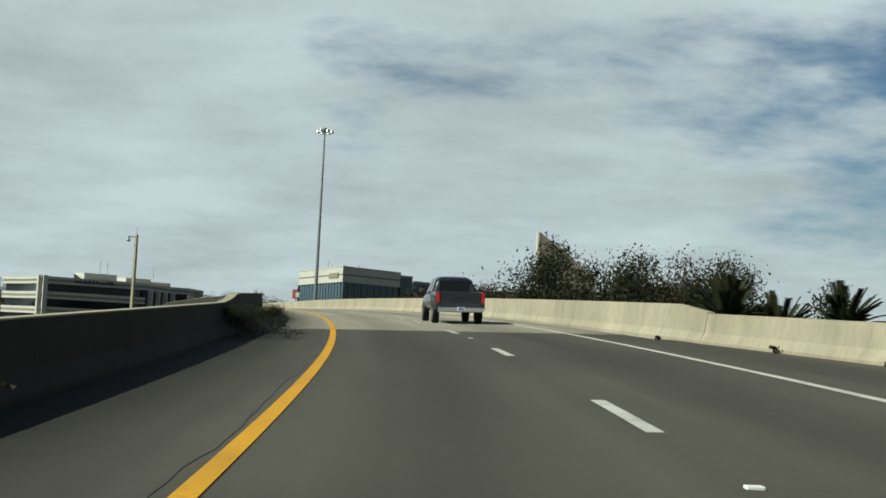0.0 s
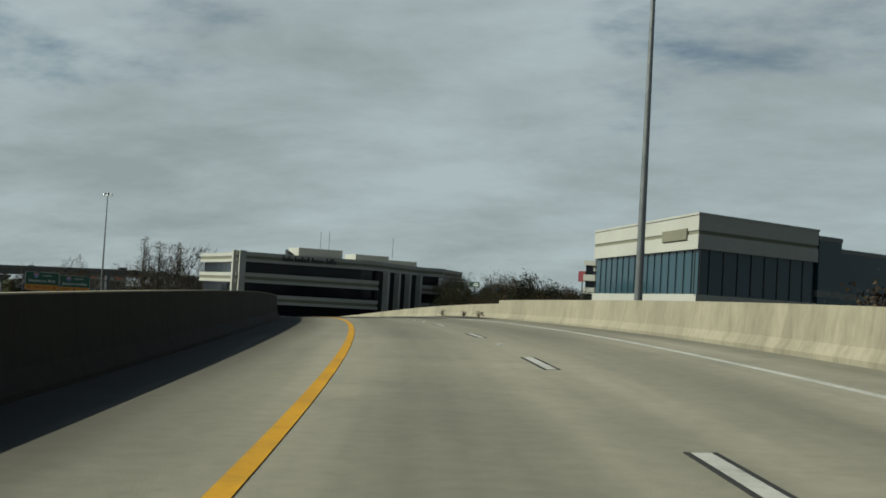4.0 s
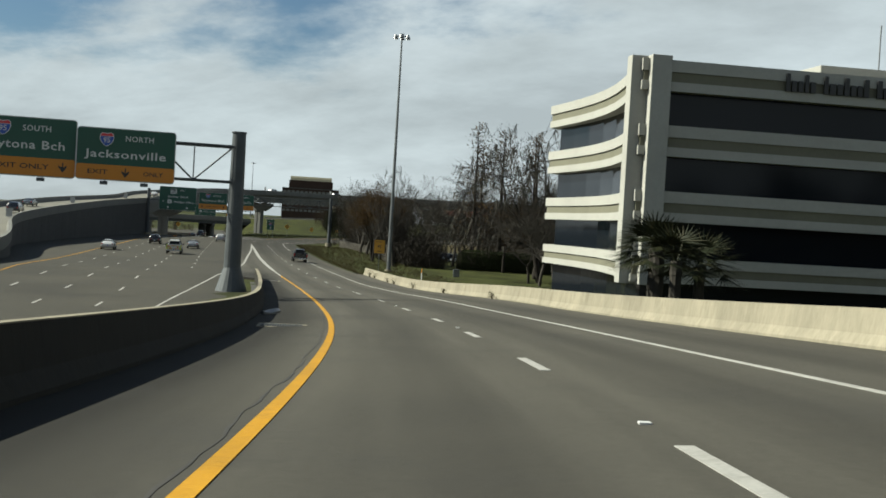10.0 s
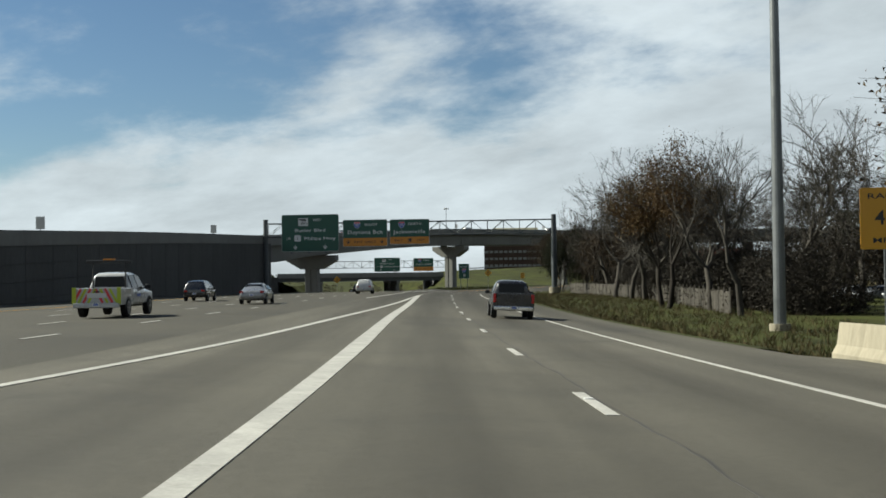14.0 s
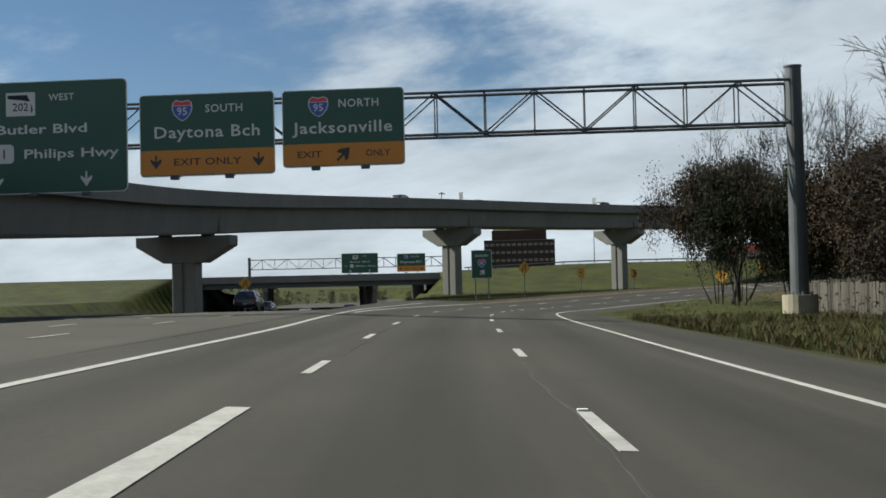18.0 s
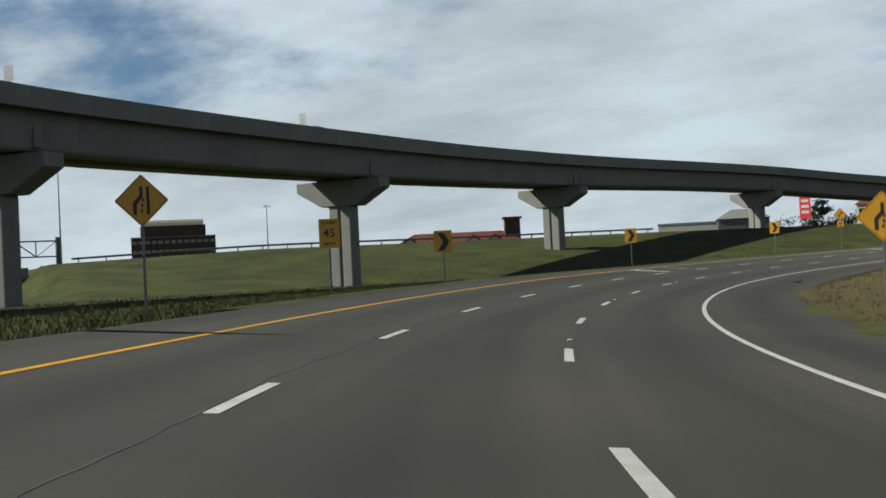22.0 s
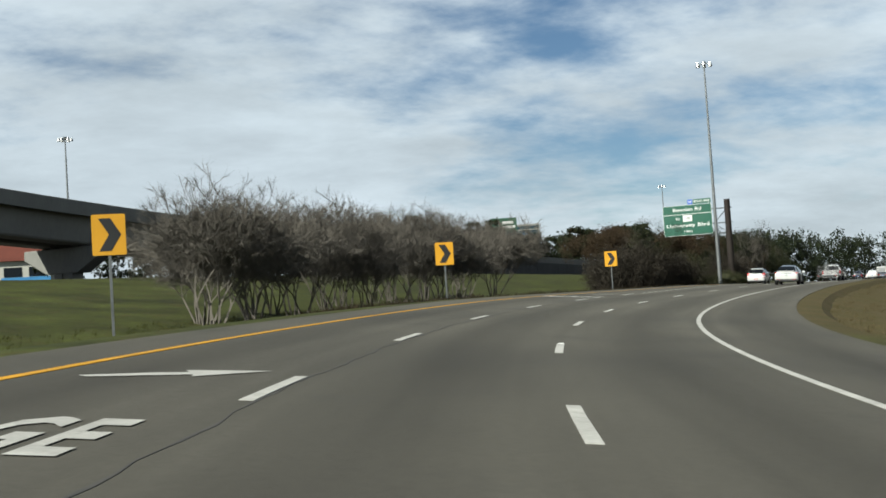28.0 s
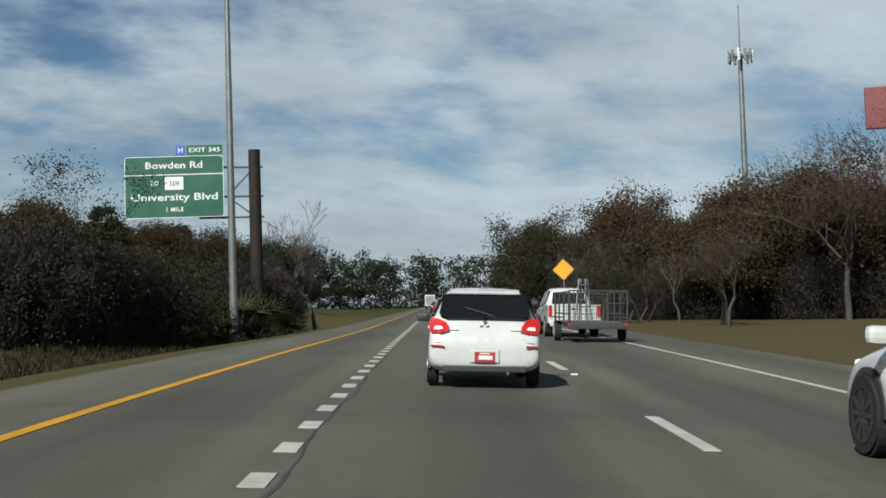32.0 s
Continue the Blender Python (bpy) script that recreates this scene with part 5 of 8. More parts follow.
def road_arrow(s, u, length=4.6, mirror=1):
    pts = [(-1.05, -0.80), (-0.88, -0.98), (0.22, -0.12), (0.28, -0.42), (1.05, 0.90), (-0.05, 0.52), (0.08, 0.22), (-0.25, 0.02)]
    vs = [R(s + b * length / 5, u + a * mirror, 0.012) for a, b in pts]
    ob = pydata("road_arrow", vs, [tuple(range(len(vs)))], white_m, ramp)
    tagged(ob, "white painted merge arrow on the asphalt")


for s, u, w in ((695.2, -4.3, 2.7), (759.6, -4.3, 2.8), (817.2, -3.5, 3.3)):
    road_word("MERGE", s, u, 2.2, w)
for s, u in ((701.9, -4.25), (765.4, -4.0), (824.1, -3.35)):
    road_arrow(s, u)

# ---------------------------------------------------------------- buildings
facade_white = mat("white_panel", (0.32, 0.315, 0.285), 0.7, var=0.08, s1=0.2, s2=3, bump=0.05, dark=(0.252, 0.239, 0.202), dark_amount=0.2)
facade_olive = mat("olive_panel", (0.144, 0.139, 0.103), 0.75, var=0.1, s1=0.2, s2=3, bump=0.05)
facade_grey = mat("grey_panel", (0.175, 0.175, 0.165), 0.75, var=0.1, s1=0.2, s2=3, bump=0.05)
facade_brown = mat("brown_brick", (0.0515, 0.0335, 0.0257), 0.85, var=0.2, s1=0.2, s2=5, bump=0.2)
roof_red = mat("red_roof", (0.0824, 0.0257, 0.018), 0.75, var=0.2, s1=0.4, s2=5, bump=0.3)
roof_dark = mat("roof_membrane", (0.12, 0.12, 0.115), 0.85, var=0.2)
trim_blue = mat("blue_paint", (0.03, 0.16, 0.35), 0.6, var=0.1)
red_paint = mat("red_paint", (0.55, 0.025, 0.03), 0.5, var=0.1)


def glass(name, col, rough=0.06):
    m = bpy.data.materials.new(name)
    m.use_nodes = True
    b = m.node_tree.nodes["Principled BSDF"]
    b.inputs["Base Color"].default_value = (*col, 1)
    b.inputs["Roughness"].default_value = rough
    b.inputs["Specular IOR Level"].default_value = 0.16
    return m


dark_glass = glass("dark_window_glass", (0.006, 0.008, 0.011), 0.09)
blue_glass = glass("blue_window_glass", (0.02, 0.045, 0.06), 0.08)


def ring(name, pts, z0, z1, material, parent, inset=0.0, label="", top=False):
    """A closed wall band following a plan outline (counter-clockwise), set back by inset."""
    n = len(pts)
    ctr = sum((Vector(p) for p in pts), Vector((0, 0))) / n
    P = []
    for i, p in enumerate(pts):
        a, b, c = Vector(pts[i - 1]), Vector(p), Vector(pts[(i + 1) % n])
        d1, d2 = (b - a).normalized(), (c - b).normalized()
        n1, n2 = Vector((d1.y, -d1.x)), Vector((d2.y, -d2.x))
        m = (n1 + n2)
        m = m / max(m.dot(n1), 0.3)
        P.append(b - m * inset)
    v = [(p.x, p.y, z0) for p in P] + [(p.x, p.y, z1) for p in P]
    f = [(i, (i + 1) % n, n + (i + 1) % n, n + i) for i in range(n)]
    f.append(tuple(range(n, 2 * n)))
    f.append(tuple(range(n - 1, -1, -1)))
    return pydata(name, v, f, material, parent, label)


def mullions(t, a, b, z0, z1, step, out, material=sblack_m, name="mullion"):
    a, b = Vector(a), Vector(b)
    L = (b - a).length
    d = (b - a) / L
    nrm = Vector((d.y, -d.x))
    n = max(1, int(L / step))
    yaw = math.degrees(math.atan2(d.y, d.x))
    for i in range(n + 1):
        p = a + d * (L * i / n) + nrm * out
        bm = new_bm()
        box(bm, (p.x, p.y, (z0 + z1) / 2), (0.07, 0.06, z1 - z0), 0, yaw)
        part(name, bm, material, t)


def bars(t, a, b, z0, z1, fractions, out=0.15, material=sblack_m, name="lettering_bar"):
    """Lettering that is not spelt out, as plain raised bars on a wall from a to b."""
    a, b = Vector(a), Vector(b)
    d = (b - a).normalized()
    nrm = Vector((d.y, -d.x))
    yaw = math.degrees(math.atan2(d.y, d.x))
    L = (b - a).length
    for f0, f1 in fractions:
        p = a + d * L * (f0 + f1) / 2 + nrm * out
        bm = new_bm()
        box(bm, (p.x, p.y, (z0 + z1) / 2), (L * (f1 - f0), 0.12, z1 - z0), 0.03, yaw)
        part(name, bm, material, t)


def office_with_bands():
    """Four storeys of dark ribbon glass between white bands, with a rounded end and tall entrance columns."""
    A, C, D = Vector((-108.6, 312.5)), Vector((-88.4, 331.2)), Vector((-84.0, 380.0))
    B = Vector((-128.6, 337.7))
    t = thing("office_building", pose(0, 0, 0), "white banded office building with dark ribbon windows and a rounded end", "building")
    dAB = (B - A).normalized()
    nAB = Vector((dAB.y, -dAB.x))
    # left face bulges towards its far end
    left = []
    for k in range(9):
        q = k / 8
        bulge = 1.6 * math.sin(math.pi * q)
        left.append(A + (B - A) * (0.06 + 0.94 * q) - nAB * bulge * -1)
    back = [B + (D - C) * 0.75, D]
    dCD = (D - C).normalized()
    E1, E2 = C + dCD * 6 + Vector((1.5, -1.0)), C + dCD * 30 + Vector((1.5, -1.0))
    W1, W2 = Vector((-79.8, 364.2)), Vector((-80.0, 386.0))
    outline = [A, C, E1, E2, W1, W2] + back[:1] + left[::-1]
    outline = [tuple(p) for p in outline]
    if sum((outline[i][0] * outline[(i + 1) % len(outline)][1] - outline[(i + 1) % len(outline)][0] * outline[i][1]) for i in range(len(outline))) < 0:
        outline.reverse()
    g = gz(-100, 330) - 0.5
    ring("core", outline, g, 15.0, dark_glass, t, 0.9, "dark tinted ribbon glazing")
    for z0, z1 in ((13.55, 15.5), (9.45, 11.4), (5.35, 7.25), (1.45, 3.1)):
        h = z1 - z0
        ring("band_upper", outline, z0 + h * 0.62, z1, facade_white, t, 0.0)
        ring("band_stripe", outline, z0 + h * 0.30, z0 + h * 0.618, facade_olive, t, 0.12)
        ring("band_lower", outline, z0, z0 + h * 0.298, facade_white, t, 0.0)
    ring("plinth", outline, g, -1.9, facade_white, t, 0.3)
    ring("roof", outline, 15.0, 15.1, roof_dark, t, 1.2)
    # corner pier at the front and entrance columns
    for p, w in ((A + (B - A).normalized() * 0.9, 1.3), (A + (C - A).normalized() * 1.1, 1.3)):
        bm = new_bm()
        box(bm, (p.x, p.y, (15.6 + 1.4) / 2), (w, 1.0, 14.4), 0.05, 42)
        part("corner_pier", bm, facade_white, t)
    nCD = Vector((dCD.y, -dCD.x))
    for k in (7, 13.5, 20, 27):
        p = C + dCD * k + nCD * 2.2
        bm = new_bm()
        box(bm, (p.x, p.y, (13.6 + g) / 2), (1.0, 1.6, 13.6 - g), 0.05, math.degrees(math.atan2(dCD.y, dCD.x)))
        part("entrance_column", bm, facade_white, t)
    bm = new_bm()
    p = C + dCD * 17 + nCD * 1.2
    box(bm, (p.x, p.y, (13.5 + g) / 2), (24, 1.2, 13.5 - g), 0.02, math.degrees(math.atan2(dCD.y, dCD.x)))
    part("entrance_glazing", bm, dark_glass, t)
    # raised dark lettering, drawn as plain strokes in four groups
    gl = random.Random(3)
    x = 0.345
    strokes = []
    for letters in (5, 7, 6, 5):
        for k in range(letters):
            w_ = gl.uniform(0.009, 0.0145)
            strokes.append((x, x + w_, 0.62 + (0.38 if k == 0 or gl.random() < 0.25 else 0.0)))
            x += w_ + 0.0042
        x += 0.016
    for f0, f1, h_ in strokes:
        bars(t, A, C, 14.1, 14.1 + 1.15 * h_, [(f0, f1)], 0.15)
    # rooftop plant rooms
    for (x, y, w, d_, h) in ((-101, 336, 10, 6, 2.4), (-93, 347, 8, 6, 2.0), (-92, 362, 10, 8, 1.6)):
        bm = new_bm()
        box(bm, (x, y, 15.1 + h / 2), (w, d_, h), 0.05, 42)
        part("plant_room", bm, facade_white, t)
    bm = new_bm()
    rod(bm, (-105.0, 331.5, 15.3), (-105.6, 330.6, 16.9), 1.2, 0.2, n=14)
    part("dish", bm, dsteel_m, t)
    for x, y in ((-100, 336), (-97, 333), (-88, 350)):
        bm = new_bm()
        rod(bm, (x, y, 17), (x, y, 21.2), 0.05, n=6)
        part("aerial", bm, steel_m, t)


office_with_bands()


def panel_office():
    """Grey and cream panelled office with one ribbon of blue glass, then lower glass wings."""
    L, K, Rr, W2 = Vector((-25.9, 205.1)), Vector((-16.1, 181.6)), Vector((-7.5, 193.2)), Vector((-4.5, 196.6))
    t = thing("office_building", pose(0, 0, 0), "cream and grey panelled office with a ribbon of blue glass", "building")
    d = (Rr - K).normalized()
    Q = L + (Rr - K)
    outline = [tuple(p) for p in (L, K, Rr, Q)]
    g = gz(-12, 195) - 0.5
    ring("core", outline, g, 14.4, blue_glass, t, 0.25, "blue reflective ribbon glazing")
    for z0, z1, m in ((12.5, 14.85, facade_white), (7.6, 9.4, facade_white), (2.2, 5.2, facade_white), (g, -0.5, facade_white)):
        h = z1 - z0
        ring("band", outline, z0 + h * 0.55, z1, facade_white, t, 0.0)
        ring("groove", outline, z0 + h * 0.44, z0 + h * 0.548, facade_olive, t, 0.06)
        ring("band", outline, z0, z0 + h * 0.438, facade_white, t, 0.0)
    ring("ledge", outline, 14.85, 15.0, facade_white, t, -0.06)
    mullions(t, L, K, 9.4, 12.5, 1.5, -0.22)
    mullions(t, K, Rr, 9.4, 12.5, 1.5, -0.22)
    bars(t, L, K, 13.2, 14.0, [(0.72, 0.92)], 0.06, facade_olive, "wall_plate")
    # glazed corner and lower wings
    wings = [(Rr + d * 0.1, Rr + d * 3.2, 14.2, blue_glass), (Rr + d * 3.3 + Vector((0, 3)), Rr + d * 16 + Vector((0, 3)), 13.6, blue_glass), (Rr + d * 16.2 + Vector((0, 2)), Rr + d * 34 + Vector((0, 2)), 13.2, facade_grey)]
    nrm = Vector((-d.y, d.x))
    for a, b, z, m in wings:
        ring("wing", [tuple(a), tuple(b), tuple(b + nrm * 14), tuple(a + nrm * 14)], g, z, m, t)
        ring("coping", [tuple(a), tuple(b), tuple(b + nrm * 14), tuple(a + nrm * 14)], z, z + 0.35, facade_grey, t, -0.05)
        for zz in (2.5, 6.2, 9.9):
            ring("spandrel", [tuple(a), tuple(b), tuple(b + nrm * 14), tuple(a + nrm * 14)], zz, zz + 0.5, facade_grey, t, -0.03)


panel_office()

# tapered concrete fin with a dark emblem
stone_m = mat("exposed_aggregate", (0.185, 0.17, 0.134), 0.9, var=0.3, s1=1.0, s2=12, bump=0.6)
fin = thing("monument_fin", pose(10.2, 128.2, 0, 0, 0, 8), "tall wedge-shaped exposed-aggregate fin with a dark emblem", "monument")
g = gz(10, 128) - 0.5
bm = new_bm()
pts = [(0, g), (6.5, g), (6.5, 12.2), (0, 16.9)]
f_ = [bm.verts.new((x, 0, z)) for x, z in pts]
b_ = [bm.verts.new((x, 0.9, z)) for x, z in pts]
bm.faces.new(f_)
bm.faces.new(b_[::-1])
for i in range(4):
    j = (i + 1) % 4
    bm.faces.new((f_[j], f_[i], b_[i], b_[j]))
part("fin", bm, stone_m, fin)
box_part("edge_strip", (-0.12, 0.45, (16.9 + g) / 2), (0.22, 1.0, 16.9 - g), facade_white, fin)
for z, w in ((11.2, 1.5), (10.2, 1.1), (9.2, 1.5), (8.2, 0.9)):
    box_part("emblem_bar", (1.2, -0.15, z), (w, 0.25, 0.75), sblack_m, fin, 0.05)

# office block far to the right, behind trees
t = thing("office_building", pose(0, 0, 0), "white office block with dark ribbon windows and a rooftop box", "building")
bo = [(-56.6, 441.5), (-20, 432), (-8, 470), (-46, 480)]
g = gz(-40, 450)
ring("core", bo, g, 21.8, dark_glass, t, 0.5)
for z0, z1 in ((20.9, 22.3), (16.4, 18.2), (12.6, 14.4), (8.6, 10.4), (4.6, 6.4), (g, 2.0)):
    ring("band", bo, z0, z1, facade_white, t)
ring("penthouse", [(-47, 456), (-35, 453), (-31, 467), (-43, 470)], 22.3, 27.2, facade_white, t)
bars(t, (-56.6, 441.5), (-20, 432), 19.2, 20.2, [(0.08, 0.28), (0.31, 0.42), (0.85, 0.95)], -0.2, facade_white)
for x, y in ((-45, 458), (-40, 456), (-34, 455)):
    bm = new_bm()
    rod(bm, (x, y, 27), (x, y, 30.5), 0.08, n=6)
    part("aerial", bm, dsteel_m, t)


def block(label, x, y, w, d, z1, yaw, wall, bands=(), roofm=None, gable=0.0, name="building", base=None):
    """A plain far building: walls, window bands, roof."""
    g = (gz(x, y) if base is None else base) - 0.5
    t = thing(name, pose(x, y, 0, 0, 0, yaw), label, "building")
    box_part("wall", (0, 0, (g + z1) / 2), (w, d, z1 - g), wall, t, 0.05)
    for z0, za, m in bands:
        n = max(2, int(w / 4))
        for i in range(n):
            xx = -w / 2 + w * (i + 0.5) / n
            box_part("window", (xx, -d / 2 - 0.02, (z0 + za) / 2), (w / n * 0.72, 0.1, za - z0), m, t)
    if gable:
        v = [(-w / 2 - .6, -d / 2 - .6, z1), (w / 2 + .6, -d / 2 - .6, z1), (w / 2 + .6, d / 2 + .6, z1), (-w / 2 - .6, d / 2 + .6, z1), (-w / 2 + d * 0.35, 0, z1 + gable), (w / 2 - d * 0.35, 0, z1 + gable)]
        pydata("roof", v, [(0, 1, 5, 4), (1, 2, 5), (2, 3, 4, 5), (3, 0, 4), (3, 2, 1, 0)], roofm, t)
    elif roofm:
        box_part("parapet", (0, 0, z1 + 0.3), (w + 0.4, d + 0.4, 0.6), roofm, t)
    return t


t = block("far brown brick office tower with a stepped vaulted top", -817, 1124, 54, 40, 30, 40, facade_brown, [(z, z + 2.0, facade_grey) for z in (8, 14, 20, 26)], roof_dark)
box_part("upper_storey", (0, 0, 34), (42, 30, 8), facade_brown, t, 0.1)
bm = new_bm()
rod(bm, (-20, 0, 36), (20, 0, 36), 6.5, n=16)
part("vault", bm, facade_olive, t)
t = block("long low building with a brown hipped roof and a square tower", -524, 958, 52, 20, 10.5, 28, facade_white, [(5.5, 8.5, dark_glass)], roof_red, 4.5)
box_part("tower", (23, -4, 12), (6.5, 6.5, 15), facade_brown, t, 0.05)
box_part("tower_roof", (23, -4, 20), (8, 8, 0.8), roof_red, t, 0.05)
for x in (-21, -8, 6, 15):
    v = [(x - 4, -10.8, 10.4), (x + 4, -10.8, 10.4), (x, -10.8, 13.6), (x - 4, -2, 10.4), (x + 4, -2, 10.4), (x, -2, 13.6)]
    pydata("gable", v, [(0, 1, 2), (3, 5, 4), (0, 2, 5, 3), (1, 4, 5, 2), (0, 3, 4, 1)], roof_red, t)
    v = [(x - 3.3, -10.9, 10.0), (x + 3.3, -10.9, 10.0), (x, -10.9, 12.7)]
    pydata("gable_face", v + [(q[0], -10.7, q[2]) for q in v], [(0, 1, 2), (5, 4, 3), (0, 3, 4, 1), (1, 4, 5, 2), (2, 5, 3, 0)], facade_white, t)
t = block("white and charcoal modern hotel block", -434, 1000, 26, 16, 13.5, 15, facade_white, [(4, 6, dark_glass), (8, 10, dark_glass)], facade_grey)
t = block("charcoal gabled roadside building with dark windows", -408, 985, 20, 16, 14.0, 15, dsteel_m, [(6, 8, dark_glass)], roof_dark, 4.0)
t = block("white roadside building with a red roof and blue base", -341, 882, 18, 12, 12.4, -5, facade_white, [(9.4, 11.2, dark_glass)], roof_red, 4.2)
box_part("base_band", (4.6, -6.1, 7.6), (8.8, 0.2, 3.4), trim_blue, t)
# hotel with teal glass, pylon sign
g = gz(-195, 1003) - 0.5
t = thing("hotel_building", pose(-195, 1003, 0, 0, 0, -18), "teal glass hotel block with pale floor lines", "building")
box_part("glass_front", (0, 0, (g + 23) / 2), (13.5, 12, 23 - g), blue_glass, t, 0.05)
for z in (8.2, 11.6, 15.0, 18.4, 21.8):
    box_part("floor_line", (0, 0, z), (13.7, 12.2, 0.32), facade_white, t)
for x in (-6.7, -0.6, 6.7):
    box_part("corner_post", (x, -6.02, (g + 23) / 2), (0.4, 0.3, 23 - g), facade_grey, t)
box_part("parapet", (0, 0, 23.3), (13.9, 12.4, 0.6), facade_grey, t)
box_part("emblem", (3.0, -6.2, 20.1), (3.4, 0.1, 1.0), trim_blue, t)
ps = thing("pylon_sign", pose(-208, 978.4, 0, 0, 0, -12), "dark green pylon sign with plain white bars", "sign")
g = gz(-208, 978.4)
box_part("mast", (0, 0.4, (g + 20.3) / 2), (1.0, 0.6, 20.3 - g), steel_m, ps)
box_part("cabinet", (0, 0, 22.3), (8.2, 0.9, 4.2), mat("dark_green_panel", (0.02, 0.06, 0.035), 0.5, var=0.1), ps, 0.08)
for x, z, w in ((1.3, 23.0, 3.4), (1.3, 21.7, 4.6)):
    box_part("lettering_bar", (x, -0.48, z), (w, 0.06, 0.75), swhite_m, ps)
box_part("emblem", (-2.6, -0.48, 22.3), (1.7, 0.06, 1.7), green_m, ps, 0, "", 0, 45)
rs = thing("pylon_sign", pose(-367.7, 889.9, 0, 0, 0, 5), "tall red pylon sign with plain white bars", "sign")
g = gz(-367.7, 889.9)
box_part("cabinet", (0, 0, 13.0), (3.4, 0.8, 7.0), red_paint, rs, 0.05)
box_part("mast", (0, 0.1, (g + 9.6) / 2), (0.8, 0.5, 9.8 - g), steel_m, rs)
for z in (15.2, 13.4, 11.6):
    box_part("lettering_bar", (0, -0.43, z), (2.2, 0.05, 0.9), swhite_m, rs)
# box trailer of a mover parked below the office
mv = thing("box_trailer", pose(-79, 292, gz(-79, 292), 0, 0, 42), "white box trailer with a plain dark lettering bar", "trailer")
box_part("body", (0, 0, 2.55), (11.5, 2.5, 2.7), swhite_m, mv, 0.06)
box_part("lettering_bar", (1.5, -1.27, 2.6), (3.6, 0.03, 0.5), trim_blue, mv)
for x in (-4.0, -2.8):
    bm = new_bm()
    rod(bm, (x, -1.1, 0.5), (x, 1.1, 0.5), 0.5, n=16)
    part("wheel", bm, sblack_m, mv)
box_part("landing_leg", (4, 0, 0.6), (0.2, 1.6, 1.2), dsteel_m, mv)

# ---------------------------------------------------------------- vehicles
def paint(name, col, rough=0.28, metal=0.0):
    m = mat(name, col, rough, metal, var=0.05, s1=1.5, s2=20, bump=0.0)
    m.node_tree.nodes["Principled BSDF"].inputs["Coat Weight"].default_value = 0.6
    return m


white_paint = paint("white_car_paint", (0.37, 0.373, 0.37))
grey_paint = paint("grey_car_paint", (0.066, 0.0726, 0.0792), 0.3, 0.3)
silver_paint = paint("silver_car_paint", (0.216, 0.221, 0.227), 0.3, 0.5)
black_paint = paint("black_car_paint", (0.012, 0.012, 0.014))
navy_paint = paint("dark_blue_car_paint", (0.007, 0.009, 0.015), 0.3)
rubber_m = mat("tyre_rubber", (0.018, 0.018, 0.018), 0.85, var=0.2, s1=3, s2=30)
plastic_m = mat("black_trim_plastic", (0.016, 0.016, 0.017), 0.6, var=0.15, s1=3, s2=30)
car_glass = glass("tinted_car_glass", (0.006, 0.007, 0.008), 0.03)
lens_red = mat("red_lamp_lens", (0.336, 0.0096, 0.0096), 0.15, var=0.15, s1=9, s2=40, bump=0.05)
lens_clear = mat("clear_lamp_lens", (0.62, 0.64, 0.65), 0.12, var=0.1, s1=9, s2=40)
chrome_m = mat("chrome", (0.62, 0.63, 0.64), 0.12, 1.0, var=0.05)
plate_red = mat("red_plate", (0.2475, 0.015, 0.0225), 0.45, var=0.08)
alloy_m = mat("alloy_rim", (0.40, 0.41, 0.42), 0.35, 0.9, var=0.1)


def loft(name, rings, material, parent, subsurf=2, label=""):
    """Closed skin through equal rings of points."""
    n = len(rings[0])
    v = [p for r in rings for p in r]
    f = [(k * n + j, k * n + (j + 1) % n, (k + 1) * n + (j + 1) % n, (k + 1) * n + j) for k in range(len(rings) - 1) for j in range(n)]
    f += [tuple(range(n - 1, -1, -1)), tuple((len(rings) - 1) * n + j for j in range(n))]
    ob = pydata(name, v, f, material, parent, label, smooth=True)
    bm = bmesh.new()
    bm.from_mesh(ob.data)
    bmesh.ops.recalc_face_normals(bm, faces=bm.faces)
    bm.to_mesh(ob.data)
    bm.free()
    if subsurf:
        md = ob.modifiers.new("smooth", "SUBSURF")
        md.levels = md.render_levels = subsurf
    return ob


def body_ring(y, zb, belt, top, wm, wt):
    h = [(0, zb), (wm - 0.10, zb), (wm, zb + 0.13), (wm + 0.01, (zb + belt) / 2), (wm - 0.02, belt - 0.03), (wm - 0.05, belt), (wt, top - 0.06), (wt - 0.09, top), (0, top + 0.015)]
    return [(x, y, z) for x, z in h] + [(-x, y, z) for x, z in h[-2:0:-1]]


def pane(name, pts, material, parent, depth=0.05, label=""):
    """A slab whose outer face is pts, thickened inwards."""
    P = [Vector(p) for p in pts]
    nrm = (P[1] - P[0]).cross(P[-1] - P[0]).normalized()
    n = len(P)
    return pydata(name, P + [p - nrm * depth for p in P], [tuple(range(n)), tuple(range(2 * n - 1, n - 1, -1))] + [(j, j + n, (j + 1) % n + n, (j + 1) % n) for j in range(n)], material, parent, label)


